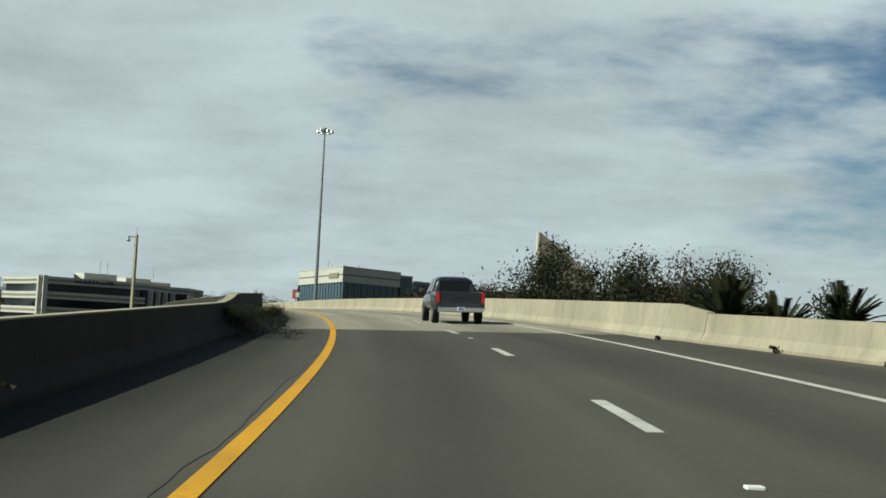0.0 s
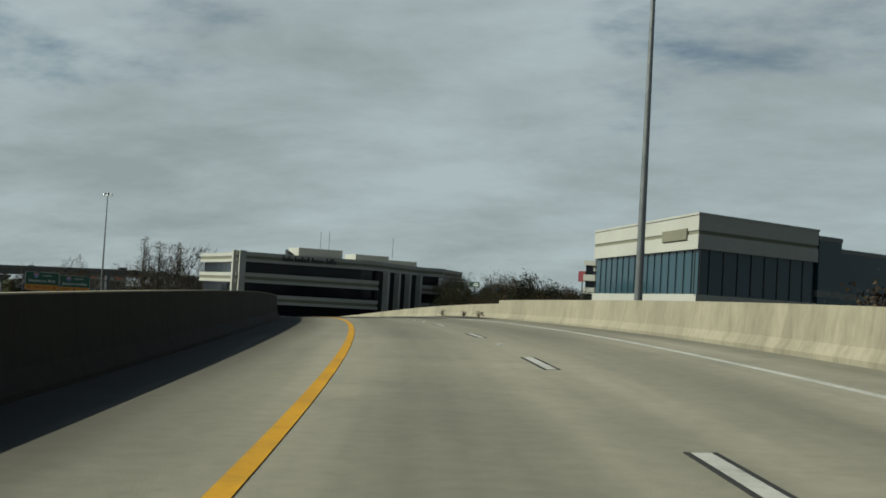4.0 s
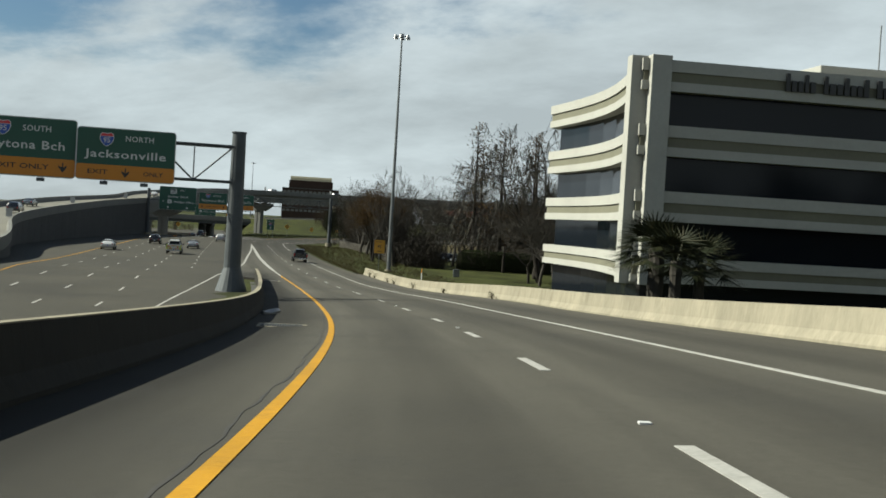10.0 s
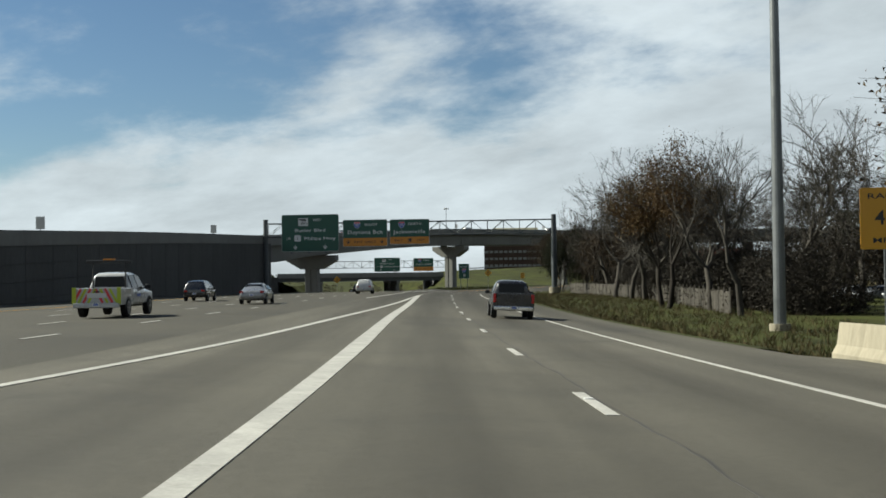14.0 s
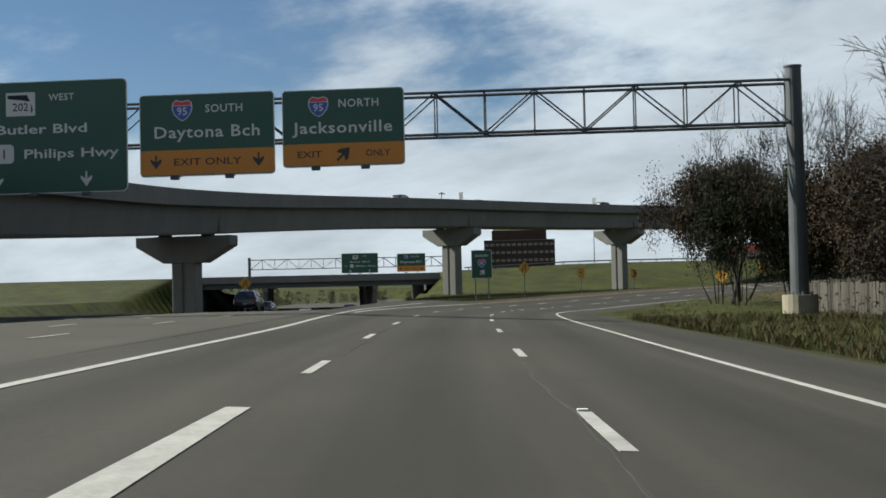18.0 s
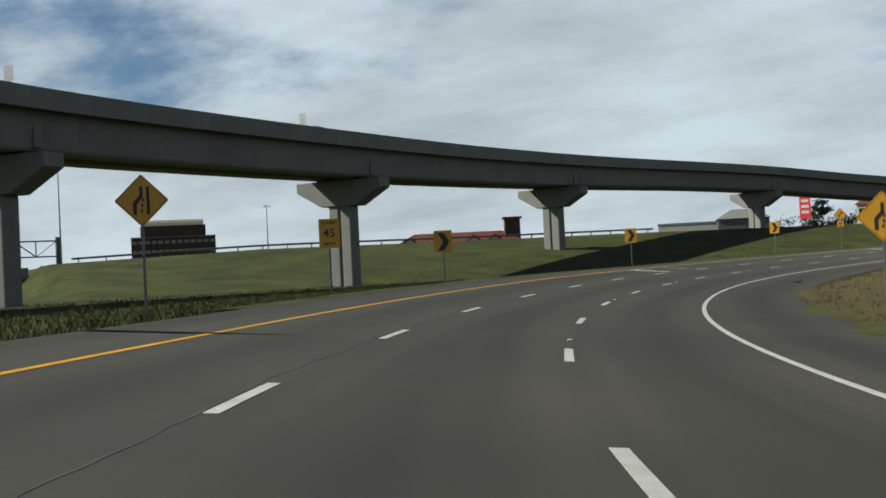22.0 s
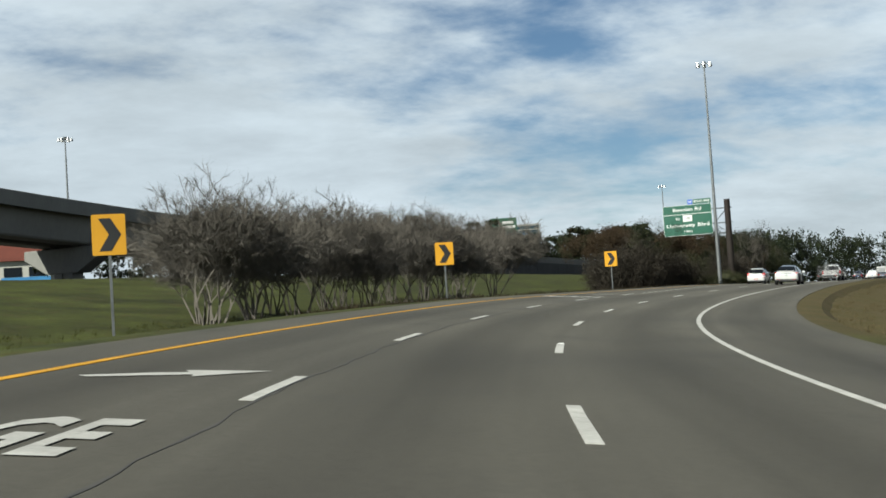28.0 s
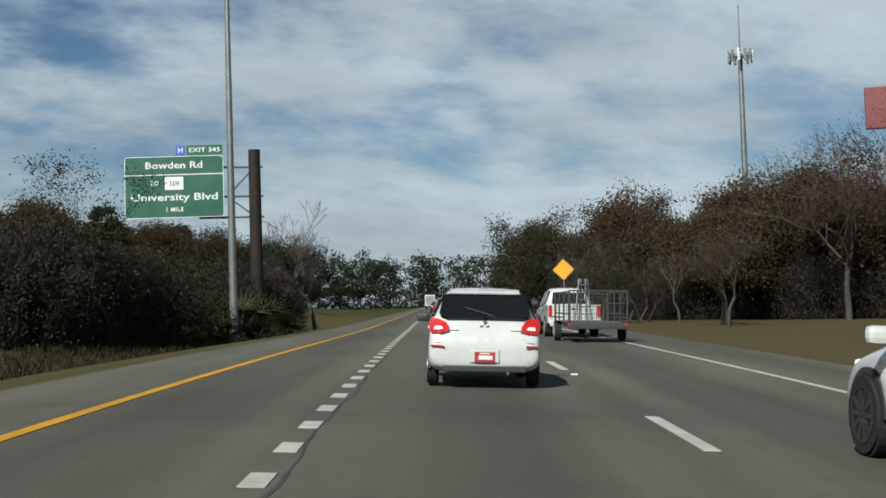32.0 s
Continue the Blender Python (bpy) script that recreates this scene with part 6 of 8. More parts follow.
def wheel(parent, x, y, r, w, rim_m, spokes=7):
    sd = 1 if x > 0 else -1
    bm = new_bm()
    rod(bm, (x - w / 2, y, r), (x + w / 2, y, r), r, n=28)
    bmesh.ops.bevel(bm, geom=[e_ for e_ in bm.edges if abs(e_.verts[0].co.x - e_.verts[1].co.x) < 1e-4 and len(e_.link_faces) == 2], offset=0.03, segments=2, affect="EDGES")
    ty = part("tyre", bm, rubber_m, parent)
    bm = new_bm()
    xo = x + sd * (w / 2 + 0.004)
    rod(bm, (xo - sd * 0.02, y, r), (xo, y, r), 0.15 * r, n=12)
    for k in range(spokes):
        a = k * 2 * math.pi / spokes
        box(bm, (xo - sd * 0.006, y + 0.36 * r * math.cos(a), r + 0.36 * r * math.sin(a)), (0.02, 0.52 * r, 0.13 * r), 0, rx=math.degrees(a))
    for k in range(20):
        a = k * 2 * math.pi / 20
        box(bm, (xo - sd * 0.006, y + 0.65 * r * math.cos(a), r + 0.65 * r * math.sin(a)), (0.022, 0.07 * r, 0.22 * r), 0, rx=math.degrees(a))
    part("rim", bm, rim_m, ty)


def arch(parent, x, y, r):
    sd = 1 if x > 0 else -1
    pts = [(x, y + r * math.cos(a), r * 0.86 + r * math.sin(a)) for a in [math.pi * k / 14 for k in range(15)]]
    pts = pts if sd > 0 else pts[::-1]
    pane("wheel_arch", pts, plastic_m, parent, 0.04)


def number_plate(parent, y, z, field, bar, w=0.305):
    bm = new_bm()
    box(bm, (0, y, z), (w, 0.02, 0.155), 0.006)
    p = part("number_plate", bm, field, parent)
    bm = new_bm()
    box(bm, (0.01, y - 0.012, z - 0.005), (w * 0.68, 0.006, 0.06))
    box(bm, (0, y - 0.012, z + 0.055), (w * 0.5, 0.006, 0.018))
    part("plate_bar", bm, bar, p)


def mirrors(parent, x, y, z, material, s=1.0):
    for sd in (-1, 1):
        bm = new_bm()
        box(bm, (sd * (x + 0.10 * s), y, z), (0.20 * s, 0.11 * s, 0.14 * s), 0.05 * s)
        box(bm, (sd * (x + 0.01), y + 0.02, z - 0.05 * s), (0.10, 0.05, 0.04), 0.01)
        part("wing_mirror", bm, material, parent)


def side_glass(t, rows, material=None):
    for sd in (-1, 1):
        for pts in rows:
            q = [(sd * x, y, z) for x, y, z in pts]
            pane("side_window", q if sd > 0 else q[::-1], material or car_glass, t, 0.05)


def hatchback(m):
    t = thing("hatchback_car", m, "small white hatchback with red tail lights and a red plate", "car")
    st = [(0.00, .36, .58, .64, .70, .64), (0.04, .29, .70, .76, .81, .76), (0.13, .25, .84, .92, .835, .78), (0.17, .23, .96, 1.06, .84, .72), (0.30, .22, 1.0, 1.34, .84, .64), (0.42, .22, 1.0, 1.47, .84, .60),
          (0.9, .22, 1.0, 1.515, .84, .58), (1.7, .22, .98, 1.52, .84, .58), (2.2, .22, .96, 1.46, .84, .58), (2.95, .22, .92, .98, .83, .66), (3.5, .22, .80, .86, .80, .66), (3.72, .26, .66, .72, .72, .6), (3.78, .34, .58, .62, .6, .5)]
    loft("body", [body_ring(*a) for a in st], white_paint, t)
    pane("rear_window", [(-.58, .105, 1.055), (.58, .105, 1.055), (.66, .125, 1.085), (.685, .155, 1.14), (.64, .25, 1.33), (.60, .285, 1.40), (.50, .305, 1.43), (-.50, .305, 1.43), (-.60, .285, 1.40), (-.64, .25, 1.33), (-.685, .155, 1.14), (-.66, .125, 1.085)], car_glass, t, 0.10)
    bm = new_bm()
    box(bm, (0, 0.37, 1.452), (1.06, 0.24, 0.05), 0.024, rx=10)
    part("spoiler", bm, white_paint, t)
    bm = new_bm()
    rod(bm, (0.05, 0.115, 1.10), (0.17, 0.125, 1.06), 0.016, n=6)
    rod(bm, (-0.30, 0.17, 1.21), (0.12, 0.11, 1.09), 0.012, n=6)
    part("rear_wiper", bm, plastic_m, t)
    bm = new_bm()
    rod(bm, (0, 0.62, 1.51), (0, 0.52, 1.66), 0.008, n=6)
    part("aerial", bm, plastic_m, t)
    for sd in (-1, 1):
        pts = [(.54, .05, .85), (.70, .05, .82), (.81, .075, .83), (.835, .14, .90), (.83, .165, 1.02), (.79, .165, 1.06), (.70, .14, 1.055), (.60, .09, 1.0), (.55, .065, .93)]
        q = [(sd * x, y, z) for x, y, z in pts]
        lamp = pane("tail_light", q if sd > 0 else q[::-1], lens_red, t, 0.12)
        q = [(sd * x, y, z) for x, y, z in ((.62, .035, .885), (.76, .055, .875), (.75, .075, .925), (.66, .055, .93))]
        pane("reversing_lens", q if sd > 0 else q[::-1], lens_clear, lamp, 0.03)
        bm = new_bm()
        box(bm, (sd * 0.71, 0.0, 0.635), (0.20, 0.03, 0.028), 0.008, rz=sd * 14)
        part("reflector", bm, lens_red, t)
        bm = new_bm()
        box(bm, (sd * 0.66, 3.55, 0.72), (0.28, 0.24, 0.14), 0.05, rz=sd * -25)
        part("headlight", bm, lens_clear, t)
        for y in (1.25, 2.15):
            box_part("door_handle", (sd * 0.845, y, 0.88), (0.03, 0.17, 0.03), white_paint, t, 0.01)
        for y in (0.63, 3.08):
            arch(t, sd * 0.850, y, 0.33)
            wheel(t, sd * 0.765, y, 0.282, 0.175, alloy_m)
    side_glass(t, [[(.81, .55, 1.05), (.83, 1.45, 1.03), (.615, 1.45, 1.42), (.62, .62, 1.40)], [(.83, 1.53, 1.03), (.83, 2.72, 1.0), (.63, 2.15, 1.37), (.615, 1.53, 1.42)]])
    pane("windshield", [(.66, 2.86, 1.03), (-.66, 2.86, 1.03), (-.57, 2.20, 1.45), (.57, 2.20, 1.45)], car_glass, t, 0.06)
    bm = new_bm()
    box(bm, (0, 0.05, 0.30), (1.25, 0.08, 0.10), 0.02)
    part("lower_bumper", bm, plastic_m, t)
    bm = new_bm()
    box(bm, (0, -0.002, 0.49), (0.44, 0.03, 0.20), 0.02)
    part("plate_recess", bm, white_paint, t)
    bm = new_bm()
    rod(bm, (-.74, .03, .685), (.74, .03, .685), 0.006, n=4)
    part("bumper_seam", bm, plastic_m, t)
    number_plate(t, -0.022, 0.475, plate_red, swhite_m)
    box_part("tailgate_handle", (0, 0.115, 0.865), (0.15, 0.03, 0.035), chrome_m, t, 0.01)
    bm = new_bm()
    for a in (90, 210, 330):
        box(bm, (0.055 * math.cos(radians(a)), 0.125, 0.945 + 0.05 * math.sin(radians(a))), (0.05, 0.02, 0.05), 0, ry=a)
    part("emblem", bm, chrome_m, t)
    for x, w in ((-0.47, 0.17), (0.47, 0.17)):
        box_part("badge_bar", (x, 0.098, 0.865), (w, 0.012, 0.018), chrome_m, t)
    bm = new_bm()
    for pts in ([(-.66, .115, .80), (.66, .115, .80)], [(-.66, .115, .80), (-.60, .10, .88)], [(.66, .115, .80), (.60, .10, .88)]):
        rod(bm, (pts[0][0], 0.072, pts[0][2]), (pts[1][0], 0.085, pts[1][2]), 0.006, n=4)
    part("tailgate_seam", bm, plastic_m, t)
    bm = new_bm()
    rod(bm, (0.35, 0.0, 0.24), (0.35, 0.25, 0.24), 0.025, n=10)
    part("exhaust_pipe", bm, dsteel_m, t)
    mirrors(t, .84, 2.52, 1.03, plastic_m, 1.1)
    return t


def crossover(m):
    t = thing("crossover_car", m, "white electric crossover with black glass roof, wheels and sills", "car")
    st = [(0, .50, .74, .82, .78, .70), (0.05, .40, .92, 1.0, .92, .84), (0.14, .34, 1.04, 1.13, .97, .84), (0.40, .30, 1.06, 1.27, .99, .74), (0.75, .27, 1.06, 1.43, 1.0, .68), (1.4, .26, 1.05, 1.62, 1.0, .62), (2.3, .26, 1.03, 1.68, 1.0, .62),
          (3.0, .26, 1.0, 1.58, 1.0, .63), (4.0, .26, .96, 1.08, .99, .72), (4.6, .28, .82, .92, .95, .7), (4.95, .32, .66, .72, .85, .6), (5.04, .42, .58, .62, .7, .5)]
    loft("body", [body_ring(*a) for a in st], white_paint, t)
    pane("rear_window", [(-.74, .30, 1.235), (.74, .30, 1.235), (.66, .80, 1.475), (.60, 1.0, 1.545), (-.60, 1.0, 1.545), (-.66, .80, 1.475)], car_glass, t, 0.05)
    pane("roof_glass", [(-.55, 1.05, 1.585), (.55, 1.05, 1.585), (.56, 1.6, 1.665), (.56, 2.4, 1.70), (.56, 3.0, 1.61), (-.56, 3.0, 1.61), (-.56, 2.4, 1.70), (-.56, 1.6, 1.665)], car_glass, t, 0.05)
    bm = new_bm()
    box(bm, (0, 0.20, 1.175), (1.50, 0.22, 0.035), 0.015, rx=8)
    part("spoiler", bm, white_paint, t)
    for sd in (-1, 1):
        pts = [(.46, .07, .95), (.86, .06, .93), (.965, .20, 1.0), (.95, .22, 1.07), (.80, .10, 1.07), (.50, .085, 1.02)]
        q = [(sd * x, y, z) for x, y, z in pts]
        pane("tail_light", q if sd > 0 else q[::-1], lens_red, t, 0.10)
        box_part("headlight", (sd * 0.66, 4.66, 0.795), (0.30, 0.30, 0.09), lens_clear, t, 0.04, rz=sd * -32)
        box_part("sill", (sd * 0.955, 2.5, 0.30), (0.13, 2.1, 0.14), plastic_m, t, 0.03)
        for y in (1.02, 4.0):
            arch(t, sd * 1.012, y, 0.43)
            wheel(t, sd * 0.915, y, 0.375, 0.26, black_paint, 10)
        for y in (1.7, 2.9):
            box_part("door_handle", (sd * 1.005, y, 0.88), (0.02, 0.2, 0.03), chrome_m, t, 0.008)
        box_part("reflector", (sd * 0.66, 0.02, 0.50), (0.30, 0.03, 0.03), lens_red, t, 0.008)
    box_part("lower_bumper", (0, 0.10, 0.42), (1.72, 0.20, 0.20), plastic_m, t, 0.05)
    box_part("trim_strip", (0, 0.045, 0.985), (0.95, 0.03, 0.045), chrome_m, t, 0.01)
    box_part("emblem", (0, 0.115, 1.09), (0.05, 0.02, 0.09), chrome_m, t, 0.01)
    number_plate(t, 0.025, 0.86, swhite_m, green_m)
    side_glass(t, [[(.955, .95, 1.13), (.985, 1.75, 1.10), (.655, 1.75, 1.57), (.665, 1.2, 1.50)], [(.985, 1.83, 1.10), (.985, 2.75, 1.08), (.66, 2.65, 1.58), (.655, 1.83, 1.58)], [(.985, 2.83, 1.08), (.985, 3.7, 1.05), (.70, 3.1, 1.48), (.66, 2.75, 1.56)]])
    pane("windshield", [(.70, 3.92, 1.14), (-.70, 3.92, 1.14), (-.58, 3.02, 1.60), (.58, 3.02, 1.60)], car_glass, t, 0.06)
    mirrors(t, 1.0, 3.45, 1.10, white_paint, 1.15)
    return t


def pickup(m, body, label, chevrons=False, rack=False, lift=0.0, group=""):
    t = thing("pickup_truck", m, label, "truck", group)
    z = lift
    cab = [(1.95, .50, 1.12, 1.30, .96, .80), (2.02, .48, 1.15, 1.80, .98, .72), (2.3, .46, 1.15, 1.90, .99, .71), (3.3, .46, 1.13, 1.92, .99, .71), (3.75, .46, 1.12, 1.82, .99, .72), (4.45, .46, 1.10, 1.24, .99, .80), (5.4, .48, 1.08, 1.16, .97, .80), (5.75, .52, .98, 1.04, .93, .78), (5.85, .58, .88, .92, .85, .7)]
    loft("cab", [body_ring(a, b + z, c + z, d + z, e_, f) for a, b, c, d, e_, f in cab], body, t)
    for sd in (-1, 1):
        box_part("bed_side", (sd * 0.93, 0.98, 0.88 + z), (0.16, 1.94, 0.72), body, t, 0.04)
        box_part("wheel_flare", (sd * 0.985, 1.15, 0.86 + z), (0.06, 1.1, 0.16), body, t, 0.03)
        for y in (1.15, 4.85):
            arch(t, sd * 1.016, y, 0.46)
            wheel(t, sd * 0.90, y, 0.40, 0.27, alloy_m, 6)
        box_part("tail_light", (sd * 0.925, 0.0, 1.00 + z), (0.13, 0.07, 0.42), lens_red, t, 0.02)
        box_part("headlight", (sd * 0.74, 5.70, 0.94 + z), (0.32, 0.2, 0.2), lens_clear, t, 0.03)
        box_part("door_handle", (sd * 1.0, 2.55, 1.02 + z), (0.03, 0.2, 0.04), chrome_m, t, 0.01)
    box_part("bed_floor", (0, 1.0, 0.62 + z), (1.74, 1.94, 0.12), plastic_m, t)
    box_part("bed_front", (0, 1.93, 0.92 + z), (1.74, 0.06, 0.6), body, t)
    tg = box_part("tailgate", (0, 0.04, 0.92 + z), (1.70, 0.08, 0.62), body, t, 0.02)
    box_part("tailgate_handle", (0, -0.01, 1.08 + z), (0.24, 0.03, 0.06), plastic_m, tg, 0.01)
    if chevrons:
        for k in range(8):
            x = -0.80 + k * 0.2 + (0.1 if k > 3 else 0)
            sg = 1 if k < 4 else -1
            bm = new_bm()
            box(bm, (x, -0.012, 0.92 + z), (0.10, 0.012, 0.66), 0, ry=sg * 28)
            part("hazard_stripe", bm, slime_m if k % 2 else sred_m, tg)
        box_part("panel", (0, -0.02, 0.93 + z), (0.8, 0.012, 0.2), swhite_m, tg)
    bm = new_bm()
    box(bm, (0, -0.06, 0.52 + z), (1.9, 0.2, 0.2), 0.04)
    part("rear_bumper", bm, chrome_m if body is not white_paint else white_paint, t)
    number_plate(t, -0.165, 0.55 + z, swhite_m, sblue_m)
    pane("rear_window", [(-.66, 1.955, 1.27 + z), (.66, 1.955, 1.27 + z), (.62, 2.0, 1.72 + z), (-.62, 2.0, 1.72 + z)], car_glass, t, 0.04)
    pane("windshield", [(.74, 4.40, 1.29 + z), (-.74, 4.40, 1.29 + z), (-.66, 3.76, 1.82 + z), (.66, 3.76, 1.82 + z)], car_glass, t, 0.05)
    side_glass(t, [[(.965, 2.1, 1.2 + z), (.965, 2.95, 1.2 + z), (.745, 2.95, 1.80 + z), (.75, 2.15, 1.78 + z)], [(.965, 3.05, 1.2 + z), (.965, 4.15, 1.18 + z), (.76, 3.72, 1.74 + z), (.745, 3.05, 1.80 + z)]])
    box_part("undercarriage", (0, 2.9, 0.48 + z), (1.3, 5.2, 0.16), plastic_m, t)
    bm = new_bm()
    rod(bm, (0.45, 0.0, 0.42 + z), (0.45, 0.9, 0.44 + z), 0.04, n=8)
    part("exhaust_pipe", bm, dsteel_m, t)
    mirrors(t, 1.0, 4.1, 1.28 + z, plastic_m, 1.35)
    if rack:
        for sd in (-1, 1):
            bm = new_bm()
            rod(bm, (sd * 0.7, 1.9, 1.2 + z), (sd * 0.7, 1.9, 2.3 + z), 0.035, n=6)
            part("rack_post", bm, plastic_m, t)
            box_part("side_mark", (sd * 0.995, 3.0, 0.9 + z), (0.02, 0.55, 0.12), sblue_m, t)
            box_part("corner_stripe", (sd * 0.93, -0.035, 0.92 + z), (0.17, 0.012, 0.70), slime_m, t)
        box_part("light_bar", (0, 1.9, 2.36 + z), (1.95, 0.2, 0.13), plastic_m, t, 0.03)
        box_part("beacon", (0, 1.9, 2.45 + z), (0.5, 0.16, 0.07), sorange_m, t, 0.02)
    return t


def far_car(m, body, kind, label, group):
    """A simpler car for the distance: sedan or sport-utility shape."""
    t = thing(kind, m, label, "car", group)
    if kind == "sedan_car":
        st = [(0, .40, .62, .70, .72, .62), (.08, .30, .82, .92, .86, .72), (.75, .24, .92, 1.02, .9, .74), (1.35, .23, .94, 1.38, .9, .58), (2.2, .23, .94, 1.45, .9, .57), (2.75, .23, .93, 1.36, .9, .58), (3.5, .23, .9, .98, .9, .72), (4.4, .25, .76, .82, .84, .68), (4.65, .36, .6, .64, .66, .5)]
        rw, ws, zt = (.80, 1.03, 1.30, 1.36), (3.42, 1.0, 2.8, 1.36), 1.30
    else:
        st = [(0, .45, .72, .80, .76, .70), (.06, .36, .95, 1.05, .9, .82), (.2, .32, 1.05, 1.30, .93, .74), (.4, .3, 1.08, 1.62, .94, .68), (.9, .3, 1.08, 1.70, .94, .66), (2.4, .3, 1.06, 1.70, .94, .66), (2.95, .3, 1.04, 1.56, .94, .68), (3.6, .3, 1.02, 1.12, .93, .76), (4.4, .32, .9, .98, .88, .72), (4.65, .42, .72, .76, .7, .56)]
        rw, ws, zt = (.19, 1.14, .37, 1.55), (3.5, 1.15, 2.95, 1.58), 1.52
    loft("body", [body_ring(*a) for a in st], body, t, 1)
    pane("rear_window", [(-.62, rw[0], rw[1]), (.62, rw[0], rw[1]), (.54, rw[2], rw[3]), (-.54, rw[2], rw[3])], car_glass, t)
    pane("windshield", [(.66, ws[0], ws[1]), (-.66, ws[0], ws[1]), (-.55, ws[2], ws[3]), (.55, ws[2], ws[3])], car_glass, t)
    zb = st[4][2] + 0.05
    side_glass(t, [[(.87, rw[2] + .1, zb), (.88, 2.05, zb), (.64, 2.05, zt), (.65, rw[2] + .35, zt)], [(.88, 2.13, zb), (.88, ws[0] - .15, zb), (.67, ws[2] - .05, zt - .02), (.64, 2.13, zt)]])
    wz = st[4][4]
    for sd in (-1, 1):
        for y in (.85, 3.75):
            arch(t, sd * (wz + .013), y, .38)
            wheel(t, sd * (wz - .08), y, .33, .22, alloy_m, 5)
        box_part("tail_light", (sd * .70, .045, .84), (.26, .09, .14), lens_red, t, .02)
        box_part("headlight", (sd * .66, 4.42, .70), (.28, .2, .12), lens_clear, t, .02)
    number_plate(t, 0.0, .62, swhite_m, sblue_m)
    mirrors(t, wz, 3.0, 1.02, plastic_m)
    return t


def on_ramp(s, u, dz=0.003):
    q = R(s, u, dz)
    x, y, z, h, k = hermite(s)
    return pose(q.x, q.y, q.z, math.degrees(math.atan2(R(s + 2, u).z - q.z, 2)), math.degrees(float(k)), head(s))


hatchback(on_ramp(867.7, 0.70))
crossover(on_ramp(856.7, 4.85))
pickup(on_ramp(47.0, 3.95), navy_paint, "dark blue pickup truck with chrome bumper on the bridge", lift=0.06)
pickup(on_ramp(433.0, 4.0), black_paint, "black pickup truck on the ramp near the gore")
pickup(on_ramp(958.0, 0.9), grey_paint, "grey pickup truck far ahead of the white hatchback")
pickup(on_ramp(894.6, 5.3), white_paint, "white pickup truck towing a mesh trailer")
# the open mesh trailer with its load of ladders
tr = thing("utility_trailer", on_ramp(888.6, 5.35), "dark steel mesh trailer carrying aluminium ladders", "trailer")
box_part("deck", (0, 2.2, 0.62), (1.95, 4.3, 0.10), dsteel_m, tr, 0.02)
for sd in (-1, 1):
    box_part("frame_rail", (sd * 0.97, 2.2, 0.60), (0.08, 4.4, 0.14), plastic_m, tr, 0.01)
    box_part("fender", (sd * 1.12, 2.1, 0.82), (0.28, 1.0, 0.04), plastic_m, tr, 0.01)
    wheel(tr, sd * 1.12, 2.1, 0.34, 0.22, alloy_m, 6)
    box_part("tail_light", (sd * 0.93, -0.03, 0.60), (0.14, 0.05, 0.07), lens_red, tr, 0.01)
    for y in (0.0, 1.45, 2.9, 4.3):
        box_part("upright", (sd * 0.97, y, 1.15), (0.05, 0.05, 1.1), plastic_m, tr)
    for z in (0.95, 1.30, 1.68):
        box_part("side_rail", (sd * 0.97, 2.15, z), (0.04, 4.35, 0.04), plastic_m, tr)
for nm, y, h in (("ramp_gate", -0.02, 1.05), ("front_mesh", 4.32, 1.0)):
    bm = new_bm()
    for i in range(15):
        box(bm, (-0.95 + i * 1.9 / 14, y, 0.66 + h / 2), (0.014, 0.014, h))
    for i in range(8):
        box(bm, (0, y, 0.68 + i * h / 8), (1.92, 0.012, 0.012))
    for x in (-0.95, 0.95):
        box(bm, (x, y, 0.66 + h / 2), (0.05, 0.05, h))
    box(bm, (0, y, 0.66 + h), (1.95, 0.05, 0.05))
    part(nm, bm, plastic_m, tr)
box_part("rear_beam", (0, -0.02, 0.52), (2.0, 0.1, 0.14), plastic_m, tr, 0.02)
bm = new_bm()
box(bm, (0, 5.0, 0.55), (0.1, 1.6, 0.1), 0.02)
part("tow_bar", bm, plastic_m, tr)
for i, (x, a) in enumerate(((-0.30, 4), (-0.12, -5))):
    ld = thing("stepladder", on_ramp(890.6 + 0.2 * i, 5.35 + x), "folded aluminium stepladder standing on the trailer", "ladder", "ladders on the trailer")
    for sd in (-1, 1):
        bm = new_bm()
        rod(bm, (sd * 0.22, 0, 0.68), (sd * 0.10 + a * 0.01, 0.12, 2.15), 0.035, n=6)
        part("stile", bm, steel_m, ld)
    for k in range(5):
        z = 0.9 + k * 0.26
        w = 0.22 - 0.12 * (z - 0.68) / 1.47
        box_part("step", (0.0, 0.06, z), (2 * w, 0.09, 0.03), steel_m, ld)
# a far box truck on the interstate
bt = thing("box_truck", pose(*R(1165, -1.0, 0.0), 0, 0, head(1165)), "white box truck with a grey rear door", "truck")
box_part("box", (0, 3.4, 2.3), (2.5, 6.6, 2.7), swhite_m, bt, 0.04)
box_part("rear_door", (0, 0.08, 2.3), (2.2, 0.06, 2.3), alu_m, bt, 0.02)
box_part("cab", (0, 7.9, 1.6), (2.2, 1.9, 2.0), white_paint, bt, 0.15)
for sd in (-1, 1):
    for y in (1.5, 7.6):
        wheel(bt, sd * 1.05, y, 0.48, 0.28, alloy_m, 6)
# red roadside sign above the woods
rp = thing("pylon_sign", pose(-105.5, 825.0, gz(-109, 830), 0, 0, -55), "dark red sign box on a tall pole above the woods", "sign")
bm = new_bm()
rod(bm, (0, 0, -0.5), (0, 0, 29.5), 0.45, 0.35, n=12)
part("pole", bm, dsteel_m, rp)
box_part("sign_box", (0, 0, 31.6), (9.0, 1.2, 6.5), mat("maroon_panel", (0.12, 0.02, 0.025), 0.5, var=0.1), rp, 0.1)
